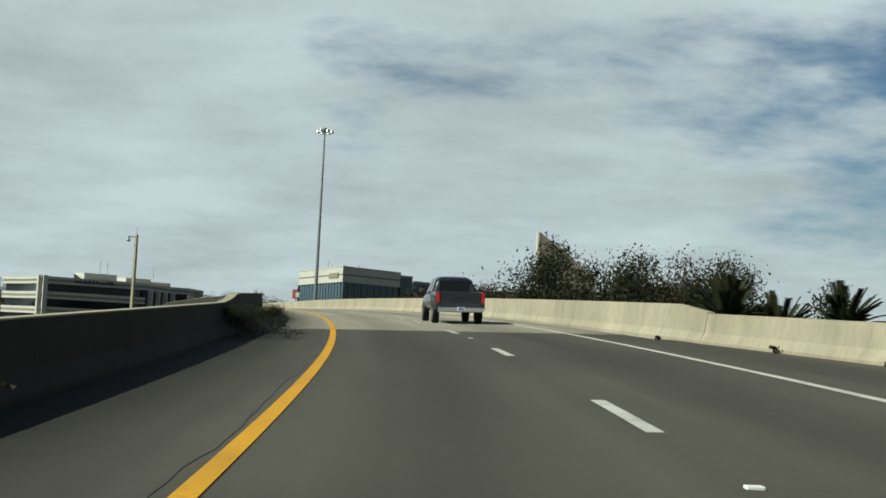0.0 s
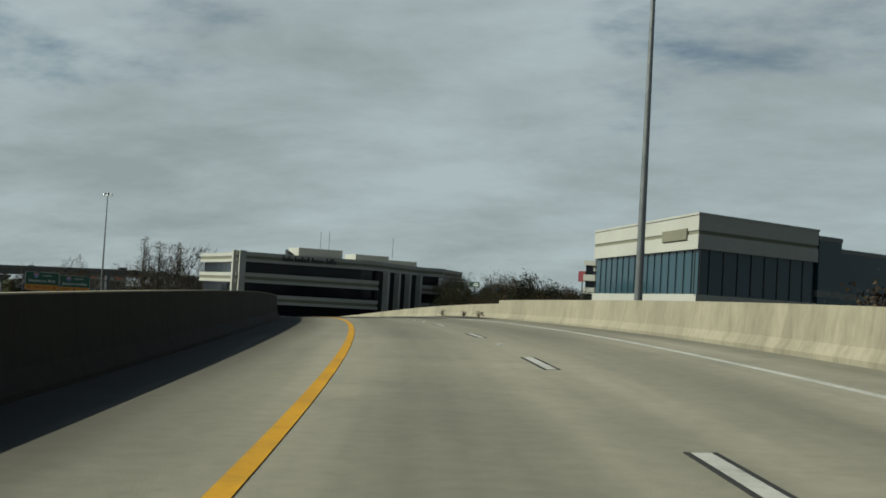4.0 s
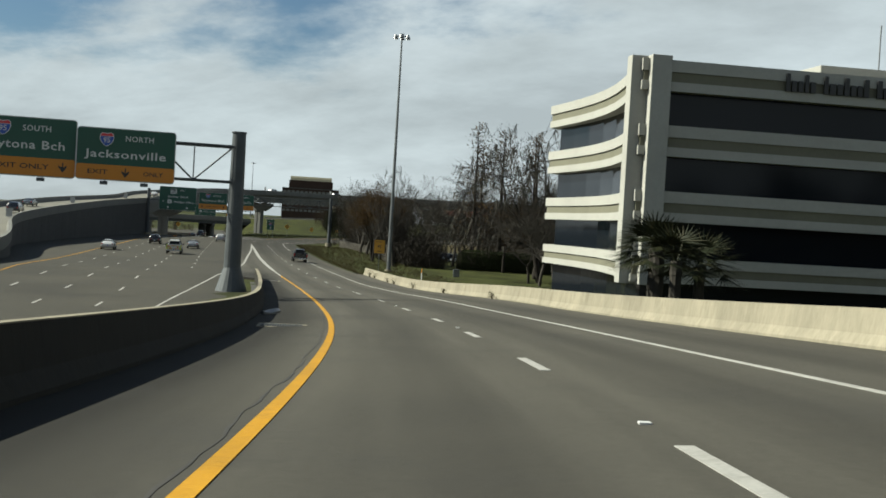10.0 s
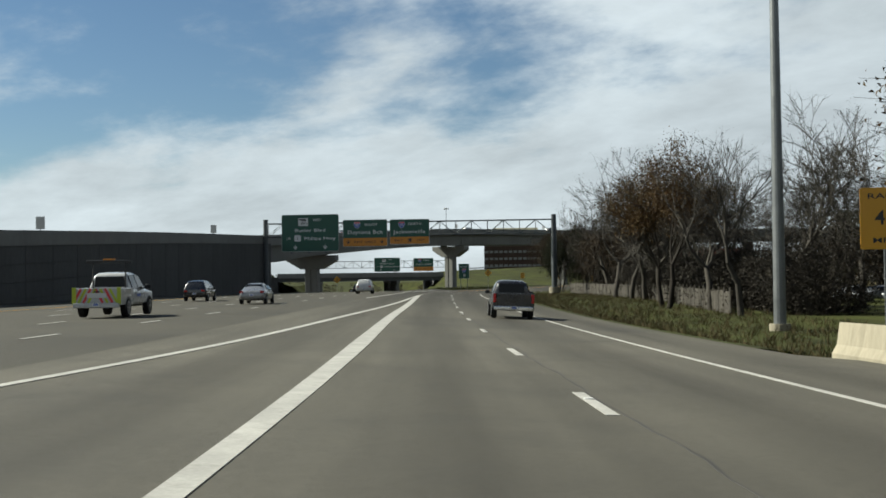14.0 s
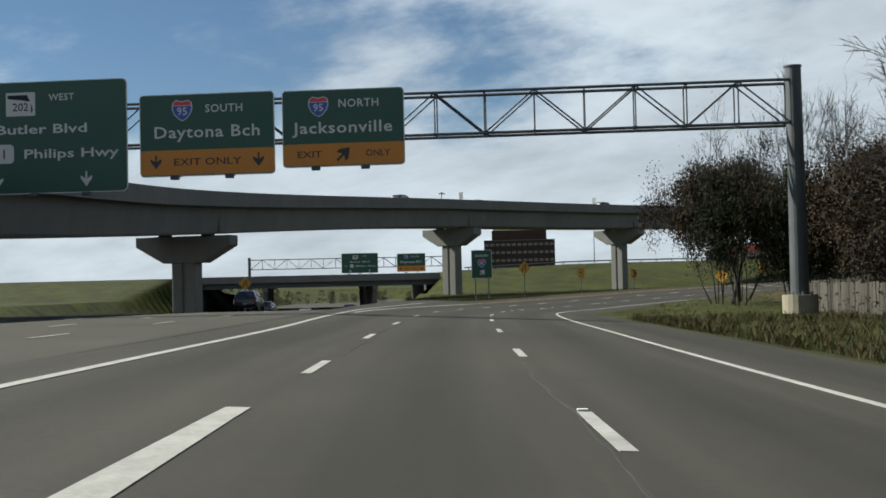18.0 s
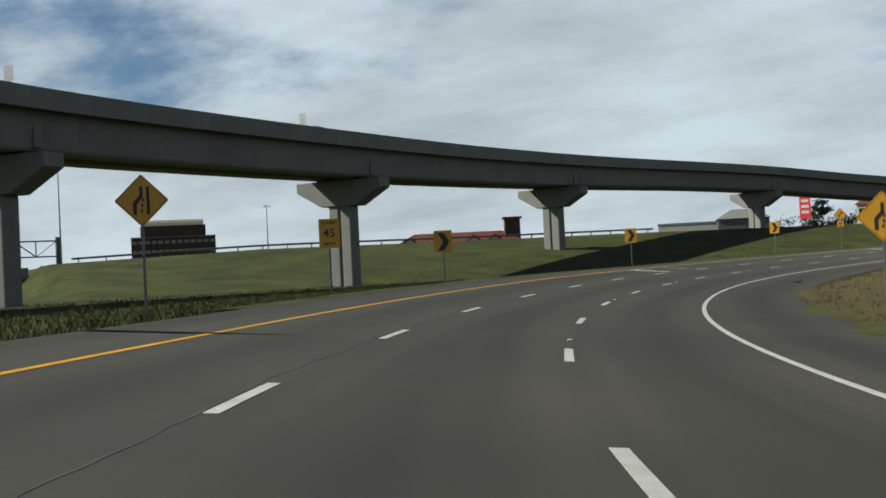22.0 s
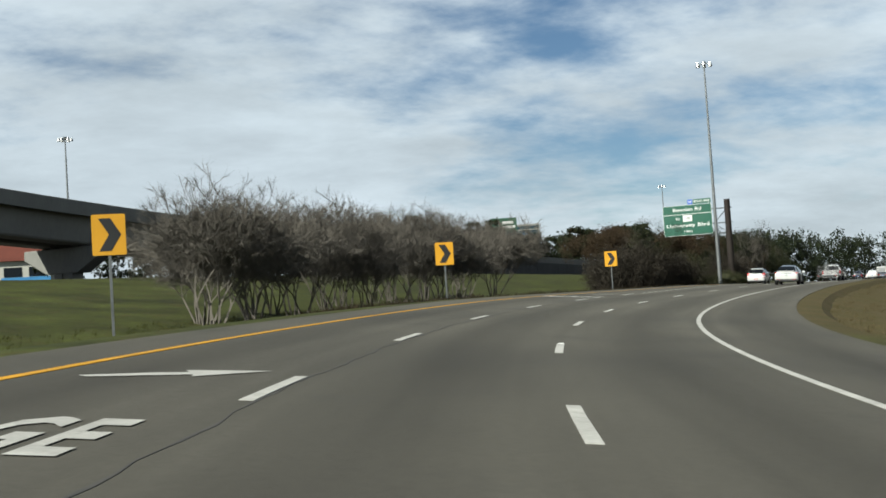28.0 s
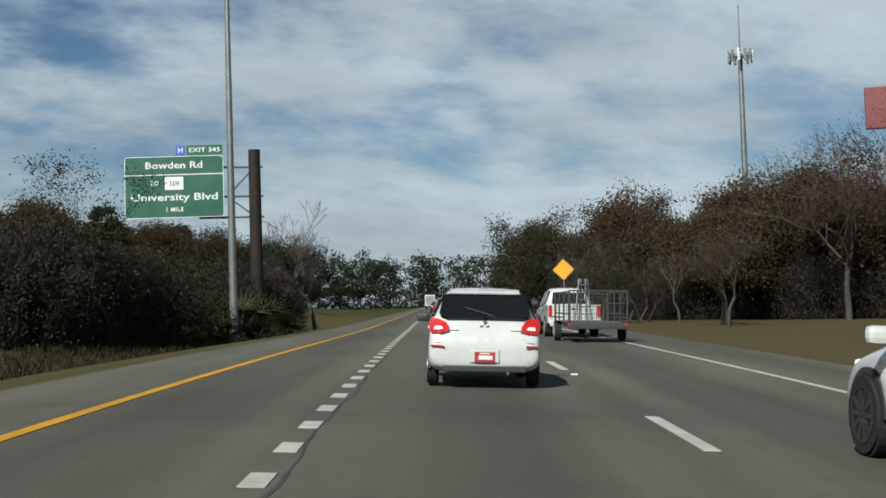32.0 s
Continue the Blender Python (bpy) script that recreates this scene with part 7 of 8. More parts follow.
# the work truck on the highway
pickup(pose(-197.0, 358.0, M(422, -18).z + 0.01, 0, 0, 44), white_paint, "white utility pickup with lime and red striped tailgate", chevrons=True, rack=True)

# cars on the through highway, on the flyover, and parked beside the office
protos = []
for kind, body, lb in (("sedan_car", white_paint, "white sedan"), ("sedan_car", silver_paint, "silver sedan"), ("suv_car", black_paint, "black sport-utility car"), ("suv_car", white_paint, "white sport-utility car"), ("suv_car", navy_paint, "dark blue sport-utility car"), ("sedan_car", grey_paint, "dark grey sedan")):
    protos.append((far_car, body, kind, lb))
made = {}


def place_car(i, m, where, group):
    fn, body, kind, lb = protos[i % len(protos)]
    key = (i % len(protos), group)
    if key not in made:
        made[key] = fn(m, body, kind, lb + " " + where, group)
        return made[key]
    return copy_thing(made[key], m)


for i, (s, u) in enumerate(((428, -23), (455, -12.3), (470, -19.4), (512, -8.7), (590, -15.8), (622, -19.4), (642, -12.1), (655, -19.3), (672, -8.6), (690, -15.7), (704, -12.2), (712, -8.8), (726, -19.2), (748, -12), (760, -15.8), (775, -8.9))):
    q = M(s, u, 0.012)
    d = M(s + 4, u) - M(s, u)
    place_car(i, pose(q.x, q.y, q.z, math.degrees(math.atan2(d.z, 4)), 0, math.degrees(math.atan2(-d.x, d.y))), "on the through highway", "highway traffic")
for i, k in enumerate((1.55, 2.2, 2.55, 4.6, 5.35, 5.9, 6.35, 6.9, 7.5)):
    p, d = fly_point(k)
    q = F(k, 1.8 if i % 2 else -1.8, -0.86 if k < 3.9 else -0.945)
    place_car(i + 3, pose(q.x, q.y, q.z, math.degrees(math.atan2(d.z, d.xy.length)), 0, math.degrees(math.atan2(-d.x, d.y))), "crossing the flyover", "flyover traffic")
rnd = random.Random(11)
for i in range(18):
    x, y = -214 + 3.1 * i, 444 - 1.2 * i
    place_car(rnd.randrange(6), pose(x, y, gz(x, y) + 0.08, 0, 0, 150 + rnd.uniform(-3, 3)), "parked in the office lot", "parked cars")
for i in range(3, 9):
    q = R(930 + 22 * i, 4.4 if i % 2 else 0.4, 0.01)
    place_car(i, pose(q.x, q.y, q.z, 0, 0, head(900)), "far along the interstate", "far traffic")

# ---------------------------------------------------------------- trees and shrubs
def leaf_mat(name, cols, rough=0.65):
    m = bpy.data.materials.new(name)
    m.use_nodes = True
    N, L = m.node_tree.nodes, m.node_tree.links
    b = N["Principled BSDF"]
    b.inputs["Roughness"].default_value, b.inputs["Specular IOR Level"].default_value = rough, 0.1
    ge = N.new("ShaderNodeNewGeometry")
    oi = N.new("ShaderNodeObjectInfo")
    ad = N.new("ShaderNodeMath")
    ad.operation = "MULTIPLY_ADD"
    L.new(ge.outputs["Random Per Island"], ad.inputs[0])
    ad.inputs[1].default_value = 0.75
    sc = N.new("ShaderNodeMath")
    sc.operation = "MULTIPLY"
    sc.inputs[1].default_value = 0.25
    L.new(oi.outputs["Random"], sc.inputs[0])
    L.new(sc.outputs[0], ad.inputs[2])
    r = N.new("ShaderNodeValToRGB")
    for i, c in enumerate(cols):
        e_ = r.color_ramp.elements[i] if i < 2 else r.color_ramp.elements.new(1.0)
        e_.position = i / (len(cols) - 1)
        e_.color = (*c, 1)
    L.new(ad.outputs[0], r.inputs[0])
    L.new(r.outputs[0], b.inputs["Base Color"])
    return m


oak_leaf = leaf_mat("oak_foliage", [(0.00437, 0.00601, 0.00273), (0.0109, 0.0131, 0.00491), (0.0246, 0.024, 0.00983)])
brown_leaf = leaf_mat("brown_foliage", [(0.00983, 0.00655, 0.00382), (0.0273, 0.018, 0.00983), (0.0464, 0.0328, 0.0175)])
rust_leaf = leaf_mat("rusty_foliage", [(0.03, 0.0142, 0.00437), (0.0601, 0.0328, 0.00928), (0.041, 0.0339, 0.012)])
red_leaf = leaf_mat("red_bud_foliage", [(0.0246, 0.00764, 0.00546), (0.0437, 0.0153, 0.00983), (0.03, 0.0186, 0.012)])
pine_leaf = leaf_mat("pine_needles", [(0.00468, 0.00702, 0.0039), (0.0101, 0.014, 0.00624), (0.0203, 0.025, 0.0101)])
palm_leaf = leaf_mat("palm_fronds", [(0.00546, 0.00764, 0.00328), (0.0131, 0.0164, 0.00655), (0.0273, 0.0246, 0.0109)])
vine_leaf = leaf_mat("dry_vines", [(0.0137, 0.0115, 0.0071), (0.03, 0.0246, 0.0142), (0.0191, 0.0207, 0.00874)])
blade_m = leaf_mat("grass_blades", [(0.0160, 0.0200, 0.0045), (0.036, 0.0395, 0.0088), (0.066, 0.060, 0.019)])
bramble_m = leaf_mat("dead_brambles", [(0.008, 0.0066, 0.004), (0.017, 0.0135, 0.0075), (0.030, 0.024, 0.0125)])
brush_m = leaf_mat("grey_brush", [(0.0085, 0.0074, 0.0058), (0.0185, 0.0155, 0.0115), (0.031, 0.0265, 0.0195)])
straw_m = leaf_mat("dry_grass_blades", [(0.026, 0.0215, 0.0085), (0.049, 0.038, 0.0165), (0.078, 0.063, 0.030)])
hedge_leaf = leaf_mat("hedge_foliage", [(0.00936, 0.0156, 0.0039), (0.0187, 0.0281, 0.00702), (0.0351, 0.0437, 0.0109)])
petal_m = mat("white_petals", (0.75, 0.75, 0.70), 0.7, var=0.1, bump=0)
bark_m = mat("bark", (0.0246, 0.0207, 0.0169), 0.9, var=0.35, s1=0.8, s2=9, bump=0.5, stretch=(1, 1, 0.3))
grey_bark = mat("grey_bark", (0.0464, 0.0415, 0.0349), 0.9, var=0.3, s1=0.8, s2=9, bump=0.4, stretch=(1, 1, 0.3))


def tubes(segs, sides=5):
    """Tapered limbs from (p, q, r0, r1) rows."""
    v, f = [], []
    for p, q, r0, r1 in segs:
        n = sides if r0 > 0.05 else 3
        d = (q - p).normalized()
        a = d.orthogonal().normalized()
        b = d.cross(a)
        o = len(v)
        for c, r in ((p, r0), (q, r1)):
            for j in range(n):
                t_ = 2 * math.pi * j / n
                v.append(c + a * (r * math.cos(t_)) + b * (r * math.sin(t_)))
        for j in range(n):
            f.append((o + j, o + (j + 1) % n, o + n + (j + 1) % n, o + n + j))
    return v, f


def grow(seed, height, levels=5, first=0.22, angle=38, ratio=0.74, kids=(2, 3), wander=0.16, rise=0.12, trunk_r=None, thin=0.012, stems=1, lean_by=(0.18, 0.42)):
    """Branching limbs; returns thick and thin limbs and the tips."""
    g = random.Random(seed)
    thick, twig, tips = [], [], []

    def go(p, d, length, r, lv):
        n = 3 if lv < 2 else 2 if lv < levels - 1 else 1
        for i in range(n):
            d = (d + Vector((g.gauss(0, wander), g.gauss(0, wander), g.gauss(0, wander) + rise * (0 if lv == 0 else 1)))).normalized()
            q = p + d * (length / n)
            r1 = max(r * 0.86, thin)
            (thick if r > 0.06 else twig).append((p, q, r, r1))
            p, r = q, r1
            if lv > 0 and lv < levels and g.random() < 0.55:
                side(p, d, length * ratio * g.uniform(0.6, 0.9), r * 0.55, lv + 1)
        if lv >= levels:
            tips.append(p)
            return
        for _ in range(g.randint(*kids)):
            side(p, d, length * ratio * g.uniform(0.8, 1.15), r * g.uniform(0.6, 0.8), lv + 1)

    def side(p, d, length, r, lv):
        ax = d.orthogonal().normalized()
        ax.rotate(Matrix.Rotation(g.uniform(0, 2 * math.pi), 3, d))
        e_ = d.copy()
        e_.rotate(Matrix.Rotation(radians(g.gauss(angle, 10)), 3, ax))
        go(p, e_, length, max(r, thin), lv)

    for k in range(stems):
        a = 2 * math.pi * k / max(stems, 1) + g.uniform(-.4, .4)
        lean = 0.0 if stems == 1 else g.uniform(*lean_by)
        go(Vector((0.15 * math.cos(a), 0.15 * math.sin(a), -0.3)) if stems > 1 else Vector((0, 0, -0.4)), Vector((lean * math.cos(a), lean * math.sin(a), 1)).normalized(), height * first, trunk_r or height * 0.022, 0)
    top = max(q.z for _, q, _, _ in thick + twig)
    k = height / top
    sc = lambda L_: [(p * k, q * k, a, b) for p, q, a, b in L_]
    return sc(thick), sc(twig), [p * k for p in tips]


def leaves(g, centres, n, spread, size, droop=0.0):
    v, f = [], []
    for c in centres:
        for _ in range(n):
            p = c + Vector((g.gauss(0, spread), g.gauss(0, spread), g.gauss(0, spread * 0.75) - droop))
            a = Vector((g.gauss(0, 1), g.gauss(0, 1), g.gauss(0, 0.6))).normalized()
            b = a.orthogonal().normalized()
            b.rotate(Matrix.Rotation(g.uniform(0, 6.28), 3, a))
            s = size * g.uniform(0.5, 1.3)
            o = len(v)
            c2 = a.cross(b)
            v += [p - b * s, p + b * s, p + c2 * s * 0.9]
            f.append((o, o + 1, o + 2))
    return v, f


def sprays(g, limbs, n, length, width, spread=0.75, fall=0.0):
    """Fine twigs: thin slivers fanning out from the ends of the limbs."""
    v, f = [], []
    for p, q, r0, r1 in limbs:
        d = (q - p).normalized()
        for _ in range(n):
            c = p.lerp(q, g.uniform(0.35, 1.0))
            e_ = (d + Vector((g.gauss(0, spread), g.gauss(0, spread), g.gauss(0.12, spread) - fall))).normalized()
            sd = e_.orthogonal().normalized()
            sd.rotate(Matrix.Rotation(g.uniform(0, 6.28), 3, e_))
            ln = length * g.uniform(0.45, 1.25)
            o = len(v)
            v += [c - sd * width, c + sd * width, c + e_ * ln + Vector((g.gauss(0, .05), g.gauss(0, .05), 0))]
            f.append((o, o + 1, o + 2))
    return v, f


def tree(name, label, category, group, grown, bark, leaf=None, leaf_args=None, seed=0, crown_name="crown", inner=0.35, bare_r=0.0, spray=None, moss=0):
    t = thing(name, pose(0, 0, -60), label, category, group)
    thick, twig, tips = grown
    if spray:
        pydata("fine_branchwork", *sprays(random.Random(seed + 7), [w for w in twig if w[2] < spray[3]], *spray[:3]), bark, t)
    if moss:
        gm = random.Random(seed + 9)
        pydata("hanging_moss", *sprays(gm, [w for w in twig if gm.random() < 0.22 and w[1].z > 3], moss, 1.1, 0.035, 0.10, 3.0), moss_leaf, t, "grey hanging moss")
    pydata("trunk", *tubes(thick, 6), bark, t, smooth=True)
    shown = [w for w in twig if w[2] > bare_r]
    if shown:
        pydata("branchwork", *tubes(shown, 3), bark, t)
    if leaf is not None:
        gi = random.Random(seed + 50)
        mid = [q for _, q, _, _ in twig if gi.random() < inner]
        pydata(crown_name, *leaves(random.Random(seed), tips + mid, *leaf_args), leaf, t)
    return t


def pine(seed, height, label, group):
    g = random.Random(seed)
    t = thing("pine_tree", pose(0, 0, -60), label, "tree", group)
    thick, tips = [], []
    p = Vector((0, 0, -0.4))
    for i in range(8):
        q = Vector((g.gauss(0, .12) * i * .4, g.gauss(0, .12) * i * .4, height * (i + 1) / 8))
        thick.append((p, q, 0.24 * (1 - i / 9), 0.24 * (1 - (i + 1) / 9)))
        p = q
    for i in range(34):
        z = height * g.uniform(0.50, 0.99)
        a, ln = g.uniform(0, 6.28), height * 0.20 * (1.12 - z / height) * 2.0 + 0.5
        b = Vector((0, 0, z))
        q = b + Vector((math.cos(a) * ln, math.sin(a) * ln, ln * 0.25))
        thick.append((b, q, 0.05, 0.02))
        tips += [b.lerp(q, k) for k in (0.55, 0.8, 1.0)]
    pydata("trunk", *tubes(thick, 5), bark_m, t)
    pydata("crown", *leaves(g, tips, 18, 0.42, 0.40), pine_leaf, t)
    return t


def cypress(seed, height, label, group):
    g = random.Random(seed)
    t = thing("cypress_tree", pose(0, 0, -60), label, "tree", group)
    thick, twig, tips = [(Vector((0, 0, -0.4)), Vector((0.1, 0, height * .5)), 0.32, 0.2), (Vector((0.1, 0, height * .5)), Vector((0, .1, height)), 0.2, 0.03)], [], []
    for i in range(70):
        z = height * (0.16 + 0.82 * (i / 70))
        a, ln = g.uniform(0, 6.28), (height - z) * 0.22 + 0.7
        b = Vector((0.05, 0.05, z))
        q = b + Vector((math.cos(a) * ln, math.sin(a) * ln, ln * 0.30 - 0.1))
        twig.append((b, q, 0.045, 0.015))
        for k in (0.4, 0.6, 0.8, 0.95):
            c = b.lerp(q, k)
            e_ = c + Vector((g.gauss(0, .5), g.gauss(0, .5), g.uniform(-.1, .6)))
            twig.append((c, e_, 0.018, 0.010))
            tips.append(e_)
    pydata("trunk", *tubes(thick, 7), bark_m, t, smooth=True)
    pydata("branchwork", *tubes(twig, 3), bark_m, t)
    pydata("crown", *leaves(g, tips, 3, 0.3, 0.16), rust_leaf, t)
    return t


def palm(seed, height, fan, label, group, fronds=34, ln=2.6):
    g = random.Random(seed)
    t = thing("palm_tree", pose(0, 0, -60), label, "palm", group)
    seg = [(Vector((0.04 * math.sin(i), 0, height * i / 10 - 0.3)), Vector((0.04 * math.sin(i + 1), 0, height * (i + 1) / 10 - 0.3)), 0.24 if i % 2 else 0.21, 0.22) for i in range(10)]
    pydata("trunk", *tubes(seg, 9), grey_bark, t)
    v, f = [], []
    top = Vector((0, 0, height - 0.4))
    for k in range(fronds):
        a, el = g.uniform(0, 6.28), radians(g.uniform(-25, 80))
        d = Vector((math.cos(a) * math.cos(el), math.sin(a) * math.cos(el), math.sin(el)))
        sd = d.cross(Vector((0, 0, 1))).normalized()
        if fan:
            c = top + d * ln * 0.5
            for j in range(13):
                w = radians(-75 + 150 * j / 12)
                e_ = (d * math.cos(w) + sd * math.sin(w)).normalized()
                q = c + e_ * ln * 0.55 - Vector((0, 0, 0.25 + 0.2 * abs(math.sin(w))))
                o = len(v)
                n_ = e_.cross(d.cross(sd)).normalized() * 0.045
                v += [c - n_, c + n_, q]
                f.append((o, o + 1, o + 2))
            o = len(v)
            v += [top - sd * .03, top + sd * .03, c + sd * .02, c - sd * .02]
            f.append((o, o + 1, o + 2, o + 3))
        else:
            for j in range(22):
                x = (j + 1) / 22
                c = top + d * ln * x - Vector((0, 0, 1.1 * x * x * math.cos(el) * ln / 2.6))
                for s_ in (-1, 1):
                    q = c + sd * (s_ * 0.55 * (1 - 0.5 * x)) + d * 0.35 - Vector((0, 0, 0.22))
                    o = len(v)
                    v += [c - d * 0.075, c + d * 0.075, q]
                    f.append((o, o + 1, o + 2))
    pydata("frond_crown", v, f, palm_leaf, t)
    return t


myrtle_bark = mat("pale_bark", (0.092, 0.083, 0.071), 0.9, var=0.3, s1=0.8, s2=9, bump=0.3, stretch=(1, 1, 0.3))
moss_leaf = leaf_mat("hanging_moss", [(0.039, 0.0359, 0.0296), (0.0663, 0.0608, 0.0515), (0.0468, 0.0437, 0.0351)])
bare = [tree("bare_tree", "leafless grey-brown tree with fine twigs", "tree", "bare trees", grow(21 + i, 12, 5, 0.20, 36, 0.76, (2, 3)), grey_bark, seed=i, spray=(5, 0.75, 0.009, 0.06)) for i in range(3)]
mossy = [tree("moss_oak", "broad leafless oak with hanging grey moss", "tree", "mossy oaks", grow(27 + i, 12, 5, 0.15, 44, 0.80, (2, 3), rise=0.04), bark_m, seed=20 + i, spray=(7, 0.6, 0.007, 0.06), moss=5) for i in range(2)]
budding = [tree("bare_tree", "thin winter tree with sparse brown leaves", "tree", "bare trees", grow(41 + i, 12, 4, 0.2, 36, 0.78, (2, 3)), grey_bark, brown_leaf, (6, 0.45, 0.05), i, spray=(7, 0.75, 0.009, 0.06)) for i in range(2)]
oaks = [tree("oak_tree", "dark evergreen oak with a broad uneven crown", "tree", "oaks", grow(61 + i, 12, 4, 0.15, 44, 0.80, (2, 3), rise=0.05), bark_m, oak_leaf, (54, 0.5, 0.10), i, bare_r=0.02) for i in range(3)]
browns = [tree("oak_tree", "brown winter oak with thinning leaves", "tree", "oaks", grow(71 + i, 12, 4, 0.17, 40, 0.78, (2, 3)), bark_m, brown_leaf, (50, 0.5, 0.088), i, bare_r=0.012) for i in range(2)]
dense = [tree("oak_tree", "dense olive-brown live oak with a rounded crown", "tree", "oaks", grow(67 + i, 12, 4, 0.15, 44, 0.80, (2, 3), rise=0.05), bark_m, (oak_leaf, brown_leaf)[i], (150, 0.74, 0.145), i, bare_r=0.02) for i in range(2)]
rusty = tree("autumn_tree", "tree with orange-brown leaves beside the fence", "tree", "", grow(81, 12, 4, 0.18, 38, 0.78, (2, 3)), bark_m, rust_leaf, (60, 0.5, 0.085), 3, bare_r=0.012)
maple = tree("red_maple_tree", "tall tree with reddish spring buds", "tree", "red maples", grow(83, 20, 5, 0.2, 34, 0.77, (2, 3)), grey_bark, red_leaf, (11, 0.5, 0.08), 4, spray=(3, 0.9, 0.012, 0.05))
myrtles = [tree("crape_myrtle", "leafless vase-shaped crape myrtle with many stems", "shrub", "row of crape myrtles", grow(91 + i, 7.5, 5, 0.22, 27, 0.74, (2, 3), wander=0.10, rise=0.06, trunk_r=0.07, thin=0.008, stems=6, lean_by=(0.06, 0.22)), myrtle_bark, seed=i, spray=(8, 0.5, 0.006, 0.03)) for i in range(3)]
shrubs = [tree("shrub", "dark tangled evergreen shrub on the verge", "shrub", "dark shrubs", grow(101 + i, 4, 3, 0.25, 42, 0.75, (2, 3), trunk_r=0.06, stems=5), bark_m, oak_leaf if i else brown_leaf, (44, 0.32, 0.070), i, inner=0.5, bare_r=0.02) for i in range(3)]
thickets = [tree("thicket", "dense brown winter thicket reaching to the ground", "shrub", "thickets", grow(141 + i, 8, 4, 0.2, 38, 0.76, (2, 3), trunk_r=0.08, stems=5), bark_m, (brown_leaf, oak_leaf)[i], (30, 0.46, 0.095), i, inner=0.6, bare_r=0.012) for i in range(2)]
def brush(seed, label):
    """A mound of tangled twigs and vines, closed down to the ground."""
    g = random.Random(seed)
    t = thing("brush_clump", pose(0, 0, -60), label, "brush", "roadside brush")
    stems, ends = [], []
    for i in range(46):
        a, r = g.uniform(0, 6.28), 2.6 * math.sqrt(g.random())
        p = Vector((r * math.cos(a), r * math.sin(a), -0.3))
        h = 6.0 * (1 - 0.34 * (r / 2.6) ** 2) * g.uniform(0.7, 1.0)
        for k in range(5):
            q = p + Vector((g.gauss(0.05 * math.cos(a), 0.22), g.gauss(0.05 * math.sin(a), 0.22), h / 5))
            stems.append((p, q, 0.045 - 0.007 * k, 0.038 - 0.007 * k))
            ends.append((p, q, 0.03, 0.02))
            p = q
    pydata("stem_cluster", *tubes(stems, 3), bark_m, t)
    pydata("twig_tangle", *sprays(g, ends, 34, 0.75, 0.011, 0.8), brush_m, t)
    pydata("vine_foliage", *leaves(g, [q for _, q, _, _ in ends], 46, 0.42, 0.085, 0.1), brush_m, t)
    return t


brushes = [brush(151 + i, "dark grey-brown tangle of winter brush and vines") for i in range(2)]
pines = [pine(111 + i, 17, "tall dark pine with a sparse crown", "pines") for i in range(2)]
cyps = [cypress(121 + i, 19, "slender bare cypress with rusty sprays", "cypresses") for i in range(2)]
date_palm = palm(131, 10.5, False, "date palm with arching fronds", "palms", 64, 3.0)
sabal = palm(133, 6.5, True, "sabal palm with fan leaves", "palms", 30, 2.2)
palmetto = palm(135, 1.0, True, "low palmetto clump with fan leaves", "palmettos", 22, 2.4)
kinds = {"bare": (bare, 12), "bud": (budding, 12), "mossy": (mossy, 12), "oak": (oaks, 12), "dense": (dense, 12), "brown": (browns, 12), "rust": ([rusty], 12), "maple": ([maple], 20), "myrtle": (myrtles, 7.5), "shrub": (shrubs, 4), "thicket": (thickets, 8), "brown_thicket": (thickets[:1], 8), "green_thicket": (thickets[1:], 8), "pine": (pines, 17), "cyp": (cyps, 19), "date": ([date_palm], 12), "sabal": ([sabal], 7.5), "palmetto": ([palmetto], 2.5), "brush": (brushes, 6), "dense_brown": (dense[1:], 12)}
used = set()
pick = random.Random(5)


def plant(kind, x, y, top, wide=1.0, sink=0.1):
    """Stands a copy of the kind on the ground so that it reaches the height top."""
    vs, h0 = kinds[kind]
    src = pick.choice(vs)
    g = gz(x, y) - sink
    k = (top - g) / h0
    m = pose(x, y, g, 0, 0, pick.uniform(0, 360)) @ Matrix.Diagonal((k * wide, k * wide, k, 1))
    if src.name not in used:
        used.add(src.name)
        src.matrix_basis = m
        return src
    return copy_thing(src, m @ Matrix.Diagonal((1 / src.scale.x, 1 / src.scale.y, 1 / src.scale.z, 1)))


# beside the first bridge
for x, y, top, kd in ((12.5, 150, 13.5, "oak"), (9, 156, 12, "oak"), (-5, 170, 11.5, "bud"), (-1, 174, 12, "bare"), (3, 168, 11, "bud"), (7, 173, 12.6, "bare"), (11, 170, 11, "bud")):
    plant(kd, x, y, top)
for x, y, top, kd in ((-1.0, 156, 10.8, "brown_thicket"), (0.5, 151, 11.6, "bud"), (1.5, 155, 11.4, "brown_thicket"), (3.6, 150, 12.8, "bare"), (4.6, 154, 11.6, "brown_thicket"), (6.0, 150, 12.0, "bud"), (7.5, 156, 12.4, "bare"), (6.5, 153, 11.2, "brown_thicket")):
    plant(kd, x, y, top, 0.85)
for x, y, top in ((19.6, 117, 13.2), (22.0, 120, 14.2), (22.6, 114, 13.0), (24.6, 117, 13.8), (21.4, 110, 11.6), (26.6, 112, 12.4), (18.6, 121, 13.4)):
    plant("dense", x, y, top, 0.85)
for x, y, top in ((15.0, 62.0, 8.2), (17.7, 61.5, 7.5), (20.8, 60.5, 8.1)):
    plant("date", x, y, top, 1.0)
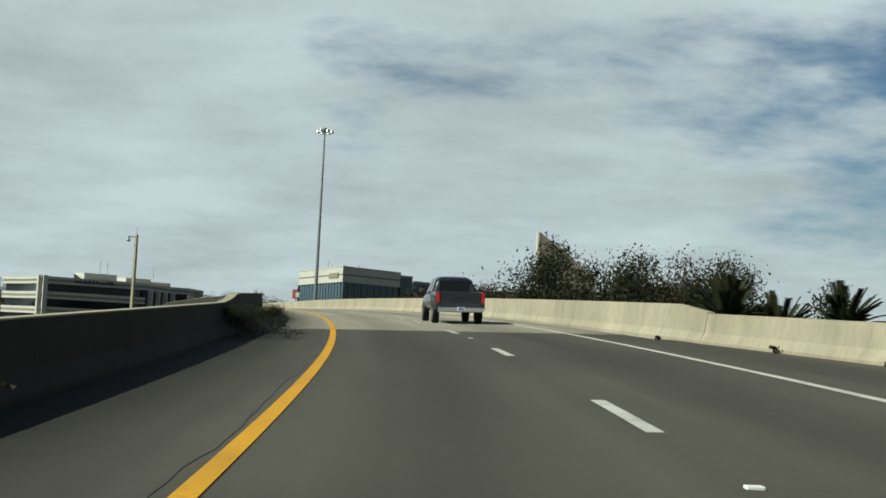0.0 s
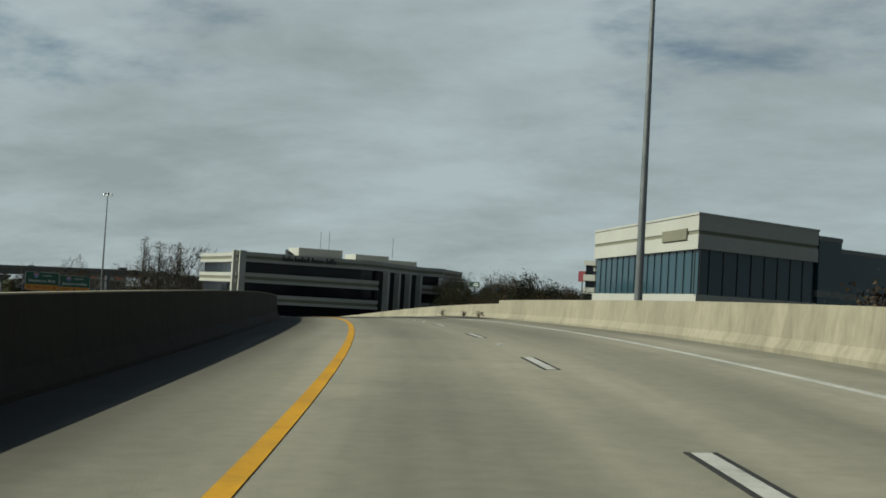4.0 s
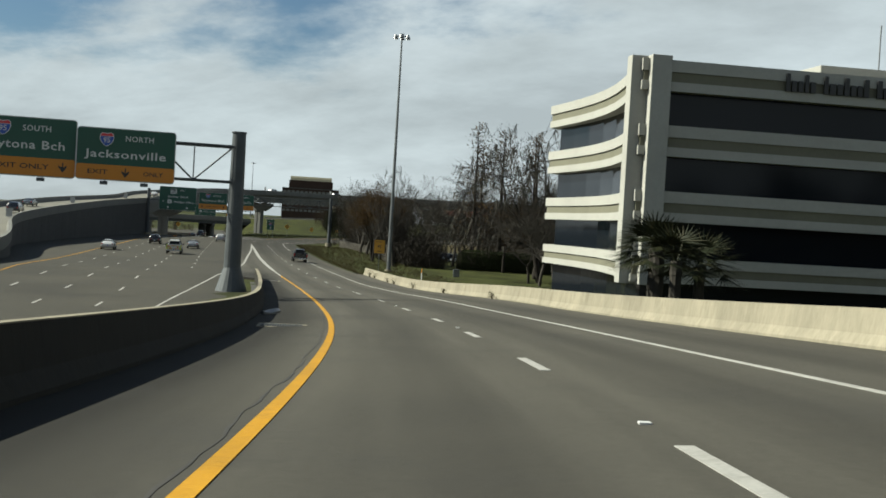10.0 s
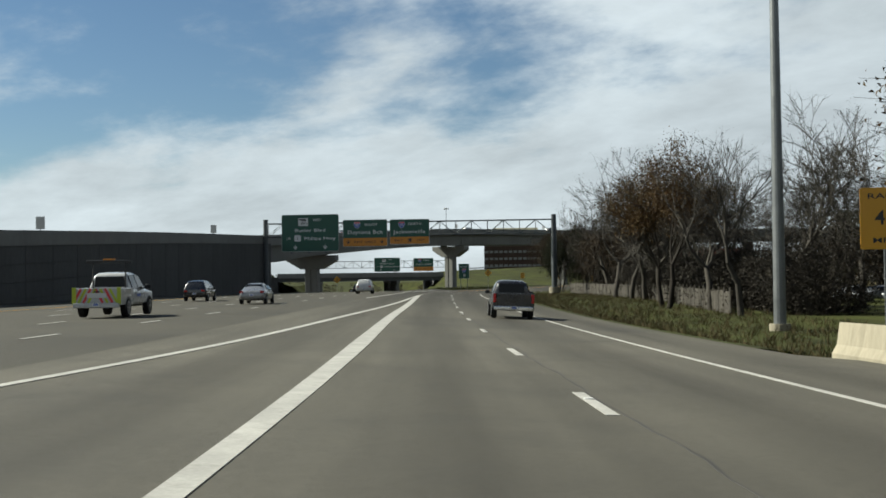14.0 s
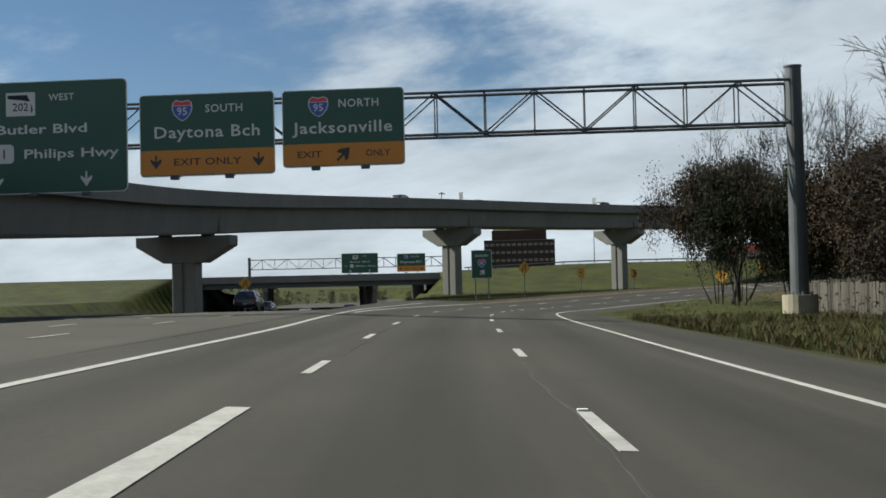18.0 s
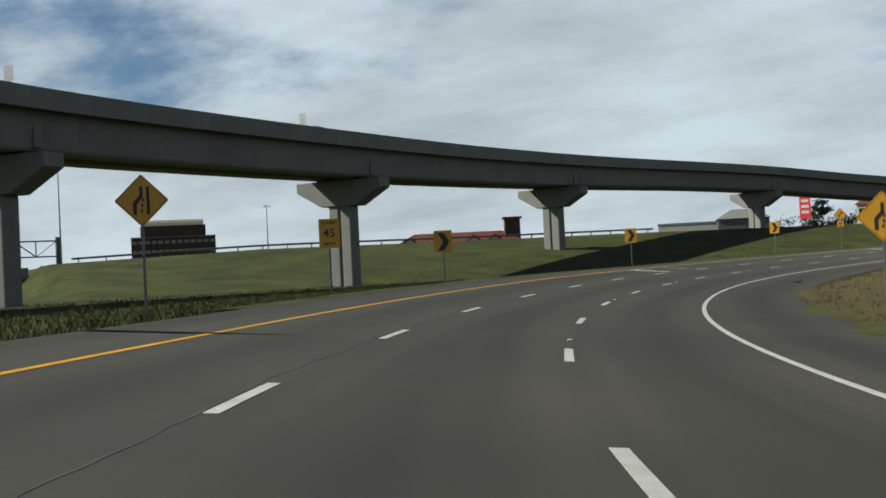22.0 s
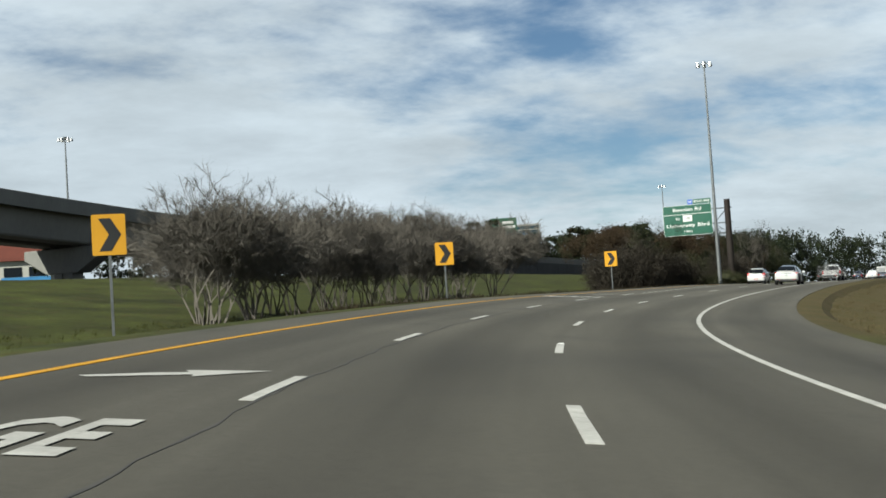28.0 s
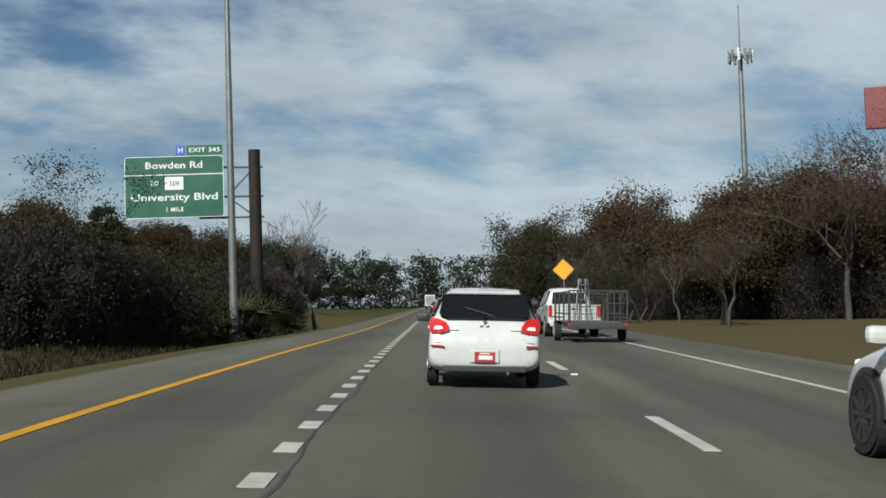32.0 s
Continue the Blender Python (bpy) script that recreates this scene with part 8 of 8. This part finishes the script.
# oaks along the office grounds
for i in range(10):
    plant(("dense_brown", "oak", "dense")[i % 3], -52 + 7.2 * i + pick.uniform(-2, 2), 306 + pick.uniform(-4, 8), pick.uniform(9.0, 12.6), 1.05)
for i in range(9):
    plant("oak" if pick.random() < 0.6 else "brown", -57 - 3.2 * i + pick.uniform(-2, 2), 312 + 8 * i + pick.uniform(-3, 3), pick.uniform(12, 14.5))
for i in range(8):
    plant("brown", -20 + 9 * i, 330 + pick.uniform(-6, 6), pick.uniform(11, 13), 1.2)
# between the office and the ramp
for x, y, top, kd in ((-158, 392, 20.0, "mossy"), (-165, 402, 18.5, "mossy"), (-149, 384, 17.0, "mossy"), (-164, 407, 13.5, "bare"), (-158, 398, 12.5, "bud"), (-182, 422, 14, "bare"), (-150, 412, 15, "bare"), (-140, 400, 13, "bud"), (-206, 415, 10.6, "rust"), (-210, 421, 9.5, "rust"), (-200, 412, 10.5, "bare"), (-193, 404, 9.5, "bud"), (-182, 420, 21, "cyp"), (-184.5, 415, 22, "cyp"), (-187.5, 422, 19, "cyp"), (-178, 424, 21, "cyp"), (-174, 418, 20, "cyp"), (-197, 417, 12.5, "bare"), (-192, 421, 13, "bud"), (-200, 452, 17, "bare"), (-214, 428, 11.5, "bare"), (-219, 434, 12, "bare"), (-226, 442, 12.5, "bud"), (-232, 448, 13, "bare"), (-222, 446, 10, "brown"), (-240, 456, 15, "bare"), (-236, 460, 17, "bare"), (-246, 466, 11, "bud"), (-252, 472, 12, "bare"), (-262, 484, 10, "bare")):
    plant(kd, x, y, top)
for x, y, top, kd in ((-282, 499, 9.0, "oak"), (-279, 503, 12.5, "bud"), (-285, 506, 13.5, "bud"), (-275, 497, 6.5, "green_thicket"), (-272, 506, 13, "bare"), (-288, 512, 9.0, "brown_thicket"), (-279, 495, 6.5, "green_thicket"), (-284, 501, 7.5, "brown_thicket"), (-277, 500, 14, "bare")):
    plant(kd, x, y, top, 0.55)
for i in range(26):
    q = R(395 + 6.2 * i, 33 + pick.uniform(-3, 14))
    plant(pick.choice(("bare", "bud", "bare", "bud", "brown")), q.x, q.y, pick.uniform(7, 11))
for i in range(11):
    plant(("brown", "bare", "oak")[i % 3], -160 - 5.4 * i + pick.uniform(-2, 2), 428 + 3.2 * i + pick.uniform(-3, 3), pick.uniform(8, 12.5), 1.1)
for i in range(8):
    plant("brown_thicket", -163 - 6.5 * i + pick.uniform(-2, 2), 434 + 3.6 * i + pick.uniform(-3, 3), pick.uniform(2.5, 5), 1.2)
hz0 = gz(-179, 417)
hedge = thing("hedge", pose(-179, 417, hz0, 0, 0, 25), "clipped dark green hedge on the office lawn", "hedge")
gh = random.Random(31)
bm = new_bm()
box(bm, (0, 0, 1.55), (16.0, 4.4, 3.2), 0.9)
part("inner_bush", bm, oak_leaf, hedge)
skin = []
for _ in range(2600):
    x, a = gh.uniform(-8.1, 8.1), gh.uniform(0, math.pi)
    k = min(1.0, (8.3 - abs(x)) / 1.4) ** 0.5
    skin.append(Vector((x, 2.35 * k * max(-1, min(1, 1.5 * math.cos(a))), 3.25 * (0.25 + 0.75 * k) * min(1.0, 1.35 * math.sin(a)))))
pydata("foliage", *leaves(gh, skin, 6, 0.13, 0.10), hedge_leaf, hedge)
for i in range(12):
    plant("brown_thicket", -244 - 3.0 * i + pick.uniform(-1, 1), 468 + 3.1 * i + pick.uniform(-2, 2), pick.uniform(4, 8), 0.9)
for i in range(9):
    plant(("bud", "bare")[i % 2], -241 - 3.4 * i + pick.uniform(-1, 1), 472 + 3.6 * i + pick.uniform(-2, 3), pick.uniform(8, 11.5))
for x, y, top in ((-101.5, 300, 5.0), (-99.5, 297.5, 4.6), (-103, 303, 5.2), (-100, 302, 4.4)):
    plant("sabal", x, y, top, 1.25)
# brush behind the board fence
for i in range(16):
    k = i / 15
    plant("brush", -190 - 74 * k + pick.uniform(-.8, .8), 409 + 80 * k + pick.uniform(-.8, .8), pick.uniform(0.6, 2.6) + 1.2, 1.15)
# row of crape myrtles
for i in range(11):
    k = i / 10
    x, y = -315 + 31 * k + pick.uniform(-.6, .6), 706 + 52 * k + pick.uniform(-.6, .6)
    plant("myrtle", x, y, pick.uniform(5.9, 7.0) + 0.8 * k, 1.15)
for i in range(9):
    k = (i + 0.5) / 9
    x, y = -317 + 30 * k + pick.uniform(-.8, .8), 714 + 50 * k + pick.uniform(-.8, .8)
    plant("myrtle", x, y, pick.uniform(5.6, 6.9), 1.1)
# brush on the verge before and behind the exit sign
for x, y, top in ((-254.6, 793, 5.6), (-252, 793.6, 6.1), (-249.6, 795.5, 6.7), (-246.8, 798, 6.3), (-243.6, 800.5, 6.0), (-240.4, 803, 5.4), (-251, 800.5, 6.7), (-246.5, 804, 6.6), (-242, 808, 5.8), (-228, 816, 4.9), (-224.6, 819.5, 5.4), (-221, 824, 5.2), (-217.5, 827.6, 5.5), (-214, 832, 5.3), (-210.5, 836.5, 5.0), (-207, 841, 4.8)):
    plant("brush", x, y, top, 1.0)
for x, y, top, kd in ((-243.5, 799.5, 9.2, "oak"), (-249, 797, 4.6, "bud"), (-239, 806, 4.6, "shrub"), (-236, 808, 4.8, "shrub"), (-222, 826, 5, "shrub"), (-216, 818.5, 10.2, "bare"), (-214, 833, 4.6, "shrub"), (-246, 806, 4.6, "brown")):
    plant(kd, x, y, top, 0.9)
for x, y, h in ((-233, 806, 3.0), (-231, 803, 2.4), (-229, 809, 4.2), (-234, 810, 3.4), (-227, 806, 2.6), (-226, 811, 4.4)):
    plant("palmetto", x, y, gz(x, y) + h, 1.1)
# woods inside the curve and along the interstate
for i in range(16):
    plant("brush", -132 + 0.75 * i + pick.uniform(-1.5, 1.5), 806 + 4.6 * i + pick.uniform(-1, 1), pick.uniform(5, 9), 1.1)
for i in range(10):
    plant("dense_brown" if i % 3 else "oak", -126 + 0.9 * i + pick.uniform(-1.5, 1.5), 822 + 5.6 * i, pick.uniform(11, 15), 0.9)
for x, y, top in ((-272, 868, 16), (-262, 875, 17.5), (-250, 872, 15.5), (-243, 880, 16.5)):
    plant("pine", x, y, top)
for i in range(15):
    plant("pine", -203 + 3.1 * i + pick.uniform(-1, 1), 985 - 0.9 * i + pick.uniform(-4, 10), pick.uniform(16.5, 20.5), 1.25)
for x, y, top, kd in ((-139, 814, 20, "maple"), (-133, 806, 24, "maple"), (-126, 800, 22, "maple"), (-122, 878, 15, "oak"), (-118, 884, 16, "dense"), (-112, 880, 18, "dense"), (-100, 883, 21, "dense_brown"), (-128, 872, 11, "bare"), (-131, 864, 10.5, "bare"), (-126, 858, 13, "bud"), (-121, 850, 16, "dense_brown"), (-124, 842, 17, "dense_brown"), (-127, 834, 17, "dense_brown"), (-131, 826, 16, "dense_brown"), (-117, 862, 17, "dense_brown"), (-110, 868, 18, "dense"), (-112, 846, 19, "dense_brown"), (-118, 832, 19, "dense_brown"), (-122, 820, 20, "dense_brown"), (-106, 856, 20, "dense"), (-108, 838, 20, "maple"), (-112, 824, 21, "maple"), (-120, 812, 20, "maple"), (-126, 822, 15, "maple"), (-127, 846, 12, "rust")):
    plant(kd, x, y, top)
for i in range(26):
    q = R(985 + 9 * i, 28 + pick.uniform(0, 12))
    plant(pick.choice(("oak", "brown", "bud", "pine")), q.x, q.y, pick.uniform(6, 9) if i < 14 else pick.uniform(9, 14))
for i in range(22):
    q = R(960 + 12 * i, -30 - pick.uniform(0, 14))
    plant(pick.choice(("brown_thicket", "bud", "pine", "green_thicket")), q.x, q.y, pick.uniform(9, 15))
for i in range(16):
    plant("pine", -250 + 11 * i + pick.uniform(-4, 4), 1010 + 14 * i + pick.uniform(-10, 10), pick.uniform(16, 24))
for i in range(5):
    plant("pine", -368 + 18 * i + pick.uniform(-3, 3), 930 + pick.uniform(-10, 20), pick.uniform(15, 19))
for x, y, top in ((-330, 870, 18), (-322, 880, 16)):
    plant("pine", x, y, top)


def far_woods(name, pts, seed, n, leaf, label, lo, hi):
    """A distant belt of trees along a polyline, as one mass of leaf clumps and stems."""
    g = random.Random(seed)
    P = [Vector((*p, 0)) for p in pts]
    v, f = [], []
    for i in range(n):
        k = g.uniform(0, len(P) - 1.001)
        j = int(k)
        c = P[j].lerp(P[j + 1], k - j) + Vector((g.gauss(0, 9), g.gauss(0, 9), 0))
        h = g.uniform(lo, hi)
        c.z = gz(c.x, c.y)
        cs = [c + Vector((g.gauss(0, h * .13), g.gauss(0, h * .13), h * g.uniform(0.3, 1.0))) for _ in range(20)] + [c + Vector((g.gauss(0, h * .2), g.gauss(0, h * .2), h * g.uniform(0.02, 0.4))) for _ in range(8)]
        a, b = leaves(g, cs, 24, h * 0.055, h * 0.028)
        o = len(v)
        v += a
        f += [tuple(q + o for q in x) for x in b]
    tagged(pydata(name, v, f, leaf), label, "woods", kind="stuff")


far_woods("far_woods", [(-460, 1120), (-300, 1180), (-160, 1260), (80, 1400)], 3, 200, pine_leaf, "distant dark pine woods along the horizon", 14, 22)
far_woods("far_woods", [(-210, 1060), (-70, 1135), (45, 1155), (150, 1120), (320, 1040)], 13, 230, pine_leaf, "distant dark pine belt beyond the interstate", 19, 26)
far_woods("far_woods", [(-330, 300), (-420, 360), (-560, 420)], 4, 60, brown_leaf, "distant brown winter woods", 10, 15)
far_woods("far_woods", [(-260, 560), (-200, 620), (-150, 700), (-90, 780), (-40, 860), (20, 960)], 5, 110, brown_leaf, "brown winter woods beyond the curve", 11, 17)
far_woods("far_woods", [(-120, 470), (-60, 500), (40, 480), (160, 420), (260, 340)], 6, 110, oak_leaf, "distant evergreen woods behind the offices", 11, 15)
far_woods("far_woods", [(-590, 665), (-560, 705), (-530, 740), (-495, 765)], 9, 70, brown_leaf, "brown winter woods beyond the overpass", 3.5, 5)
far_woods("far_woods", [(-160, 120), (-260, 240), (-330, 330)], 7, 70, brown_leaf, "brown woods beyond the highway", 9, 14)
far_woods("far_woods", [(60, 100), (90, 200), (120, 320)], 8, 60, oak_leaf, "evergreen woods beside the bridge", 10, 15)


# ---------------------------------------------------------------- fence, verges, small things
fence_m = mat("weathered_fence_wood", (0.0601, 0.0546, 0.0464), 0.9, var=0.35, s1=0.7, s2=9, bump=0.4, random_tint=0.3)
fpts = [Vector((-195, 406)), Vector((-233, 452)), Vector((-270, 486))]
fence = thing("fence", pose(0, 0, 0), "weathered grey board fence overgrown with dry vines", "fence")
board_me = None
vines = []
gv = random.Random(17)
for a, b in zip(fpts, fpts[1:]):
    d = (b - a)
    n = int(d.length / 0.36)
    yaw = math.degrees(math.atan2(d.y, d.x))
    for i in range(n):
        p = a + d * (i / n)
        z = gz(p.x, p.y)
        if board_me is None:
            bm = new_bm()
            box(bm, (0, 0, 0.85), (0.33, 0.025, 1.75))
            ob = part("board", bm, fence_m, fence)
            board_me = ob.data
        else:
            ob = new("board", board_me)
            ob.parent = fence
        ob.matrix_world = pose(p.x, p.y, z - 0.1 + gv.uniform(-.05, .05), 0, gv.gauss(0, 1.5), yaw)
        if i % 3 == 0:
            vines.append(Vector((p.x, p.y, z + gv.uniform(0.2, 1.9))))
    for i in range(int(d.length / 2.4)):
        p = a + d * (i * 2.4 / d.length)
        box_part("post", (p.x, p.y, gz(p.x, p.y) + 0.85), (0.1, 0.1, 2.1), fence_m, fence)
tagged(pydata("vines", *leaves(gv, vines, 26, 0.42, 0.10), vine_leaf), "dry vines hanging over the fence", "vines", kind="stuff")


def tufts(name, label, rows, material, seed, h=0.28, category="grass"):
    """Blades of grass at (x, y) spots, each a narrow bent triangle pair."""
    g = random.Random(seed)
    v, f = [], []
    for x, y, k in rows:
        z = gz(x, y) - 0.02
        for _ in range(k):
            a, ln, b = g.uniform(0, 6.28), h * g.uniform(0.5, 1.4), g.uniform(0.1, 0.6)
            px, py = x + g.gauss(0, .12), y + g.gauss(0, .12)
            c, s_ = math.cos(a), math.sin(a)
            o = len(v)
            w = 0.012
            v += [(px - s_ * w, py + c * w, z), (px + s_ * w, py - c * w, z), (px + c * ln * b * .4, py + s_ * ln * b * .4, z + ln * .6), (px + c * ln * b, py + s_ * ln * b, z + ln)]
            f += [(o, o + 1, o + 2), (o, o + 2, o + 3)]
    tagged(pydata(name, v, f, material), label, category, kind="stuff")


def strip(seed, n, s0, s1, u0, u1, k):
    g = random.Random(seed)
    out = []
    for _ in range(n):
        s = g.uniform(s0, s1)
        q = R(s, u0(s) + (u1 - 0) * g.random() ** 1.6)
        out.append((q.x, q.y, k))
    return out


tufts("grass_blades", "uncut grass and weeds on the verge", strip(1, 1700, 404, 560, lambda s: right_pave(s) + 0.7, 14, 7), blade_m, 2, 0.26)
tufts("dry_grass", "dry weeds and dead grass on the verge", strip(7, 2600, 404, 560, lambda s: right_pave(s) + 0.6, 14, 8), straw_m, 8, 0.34)
tufts("grass_blades", "short grass on the outer verge", strip(3, 9000, 622, 900, lambda s: left_pave(s) - 0.7, -20, 7), blade_m, 4, 0.24)
tufts("dry_grass", "dry brown grass inside the curve", strip(5, 4800, 520, 900, lambda s: right_pave(s) + 0.6, 13, 6), straw_m, 6, 0.17)
tufts("grass_blades", "uncut grass on the embankment", strip(11, 9500, 615, 790, lambda s: left_pave(s) - 0.8, -46, 6), blade_m, 12, 0.22)
tufts("dead_weeds", "dark dead weeds and brambles below the crape myrtles", strip(15, 5200, 790, 872, lambda s: left_pave(s) - 1.6, -9, 9), bramble_m, 16, 0.55)
tufts("dead_weeds", "dark dead weeds at the foot of the brush", strip(19, 2400, 880, 940, lambda s: left_pave(s) - 4.5, -10, 8), bramble_m, 20, 0.5)
gf = random.Random(9)
fl = []
for _ in range(1500):
    s = gf.uniform(735, 900)
    q = R(s, left_pave(s) - 1.5 - 15 * gf.random())
    fl.append(Vector((q.x, q.y, gz(q.x, q.y) + gf.uniform(0.12, 0.25))))
tagged(pydata("wildflowers", *leaves(gf, fl, 2, 0.05, 0.035), petal_m), "tiny white wildflowers in the grass", "flowers", kind="stuff")


def weed(x, y, z, h, seed, label="dry weeds growing at the barrier's foot"):
    g = random.Random(seed)
    t = thing("weed", pose(x, y, z), label, "weed", "weeds")
    v, f = [], []
    for _ in range(70):
        a, ln, lean = g.uniform(0, 6.28), h * g.uniform(.4, 1.1), g.uniform(.1, .7)
        c, s_ = math.cos(a), math.sin(a)
        o = len(v)
        v += [(-s_ * .008, c * .008, -.02), (s_ * .008, -c * .008, -.02), (c * ln * lean, s_ * ln * lean, ln)]
        f.append((o, o + 1, o + 2))
    pydata("stem_tuft", v, f, straw_m, t)
    pydata("foliage", *leaves(g, [Vector((g.gauss(0, h * .3), g.gauss(0, h * .3), h * g.uniform(.2, .9))) for _ in range(14)], 7, h * .12, .045), vine_leaf, t)
    return t


for i, (s, u, h) in enumerate(((21, 9.0, .12), (26, 8.7, .18), (33, 7.9, .12), (172, 8.1, .5), (181, 8.9, .4), (194, 9.9, .6), (332, 9.95, .5), (350, 9.9, .4), (366, 9.95, .6), (378, 9.9, .75), (383, 9.95, .6), (393, 9.9, .7), (398, 9.95, .9), (10, -3.75, .5), (48, -3.8, .4), (52, -3.8, .3))):
    q = R(s, u)
    weed(q.x, q.y, q.z, h, 200 + i)
for s, u in ((29.5, -3.6), (33.2, -3.4)):
    q = R(s, u)
    sc = shrubs[1].scale
    copy_thing(shrubs[1], pose(q.x, q.y, q.z, 0, 0, 40 * s) @ Matrix.Diagonal((0.3 / sc.x, 0.3 / sc.y, 0.2 / sc.z, 1)))


# crack sealant along the lane joints
def wavy(base, off, amp, seed):
    return lambda s: base(s) + off + amp * (math.sin(s * 0.7 + seed) * 0.5 + math.sin(s * 1.9 + 2 * seed) * 0.3 + math.sin(s * 4.3 + seed) * 0.2)


for s0, s1, bf, off, sd in ((330, 430, dash_u, 0.16, 1), (470, 520, dash_u, -0.14, 2), (520, 580, lane_u, 0.15, 3), (735, 880, lane_u, 0.14, 4), (610, 680, lane_u, -0.15, 9), (-20, 36, left_u, -0.2, 7), (170, 340, left_u, -0.22, 8)):
    g = random.Random(sd)
    ob = sweep("crack_sealant", R, steps(s0, s1, 0.5), lambda s, w=wavy(bf, off, 0.07, sd): [(w(s) - 0.012 - 0.012 * abs(math.sin(s * 3.1)), 0.001), (w(s) - 0.010 - 0.012 * abs(math.sin(s * 3.1)), 0.0045), (w(s) + 0.012 + 0.014 * math.sin(s * 2.3), 0.0045), (w(s) + 0.014 + 0.014 * math.sin(s * 2.3), 0.001)], tar_m, ramp)


def drain(s, u):
    q = R(s, u, 0.0)
    t = thing("drain_grate", pose(q.x, q.y, q.z, 0, 0, head(s)), "dark steel drain grate set in the shoulder", "drain", "drains")
    box_part("frame", (0, 0, 0.010), (1.5, 1.2, 0.02), barrier_m, t, 0.005)
    box_part("pit", (0, 0, 0.013), (1.26, 0.96, 0.02), black_m, t)
    for i in range(17):
        box_part("bar", (-0.60 + i * 0.075, 0, 0.025), (0.02, 0.94, 0.016), dsteel_m, t)


drain(297, -2.75)
drain(215.5, -2.95)
drain(360.5, -3.1)
tread = thing("plastic_strip", pose(*R(309, -3.5, 0.01), 0, 0, 70), "crumpled grey plastic strip lying on the shoulder", "debris")
sweep("strip", lambda s, u, dz: Vector((s, u + 0.12 * math.sin(s * 4), 0.02 + dz + 0.05 * math.sin(s * 5 + u * 9))), steps(-0.45, 0.45, 0.06), [(-.13, 0), (-.15, .09), (0, .16), (.15, .10), (.13, 0)], alu_m, tread)
rag = thing("debris", pose(*R(216.5, -3.6, 0.01), 0, 0, 20), "crushed dark plastic scraps beside the barrier", "debris")
gb = random.Random(4)
pydata("scrap_heap", *leaves(gb, [Vector((gb.gauss(0, .35), gb.gauss(0, .2), .06)) for _ in range(14)], 3, .05, .13), plastic_m, rag)
tt = thing("tyre_scrap", pose(*R(687.8, 7.25, 0.012), 0, 0, 78), "torn black strip of tyre tread on the shoulder", "debris")
sweep("tread_strip", lambda s, u, dz: Vector((s, u + 0.10 * math.sin(s * 3), dz + 0.05 * abs(math.sin(s * 4.2)))), steps(-0.6, 0.6, 0.08), [(-.13, 0), (-.14, .03), (-.05, .10), (.06, .085), (.15, .02), (.13, 0)], sblack_m, tt)
# utility box and marker post behind the barrier's end
ub = thing("utility_box", pose(-170, 388, gz(-170, 388), 0, 0, 40), "grey steel utility cabinet in the grass", "utility box")
box_part("cabinet", (0, 0, 0.55), (0.9, 0.6, 1.15), dsteel_m, ub, 0.03)
box_part("door", (0, -0.31, 0.55), (0.8, 0.02, 0.95), steel_m, ub, 0.01)
mp_ = thing("marker_post", pose(-165.5, 372.5, gz(-165.5, 372.5)), "slim orange and white cable marker post", "post")
box_part("post", (0, 0, 0.8), (0.10, 0.03, 1.6), swhite_m, mp_)
box_part("orange_band", (0, 0, 1.3), (0.105, 0.035, 0.55), sorange_m, mp_)
# small sign backs and lamp poles on the flyover's parapet
for k in (1.75, 2.6, 3.4, 4.4, 6.15, 6.81):
    p, d = fly_point(k)
    q = F(k, 5.2, 0.0)
    t = thing("parapet_sign", pose(q.x, q.y, q.z, 0, 0, math.degrees(math.atan2(-d.x, d.y))), "grey back of a small sign on the flyover parapet", "road sign", "parapet signs")
    box_part("post", (0, 0, 0.5), (0.07, 0.07, 1.3), steel_m, t)
    box_part("plate", (0, -0.05, 0.66), (0.80, 0.02, 1.10), alu_m, t)
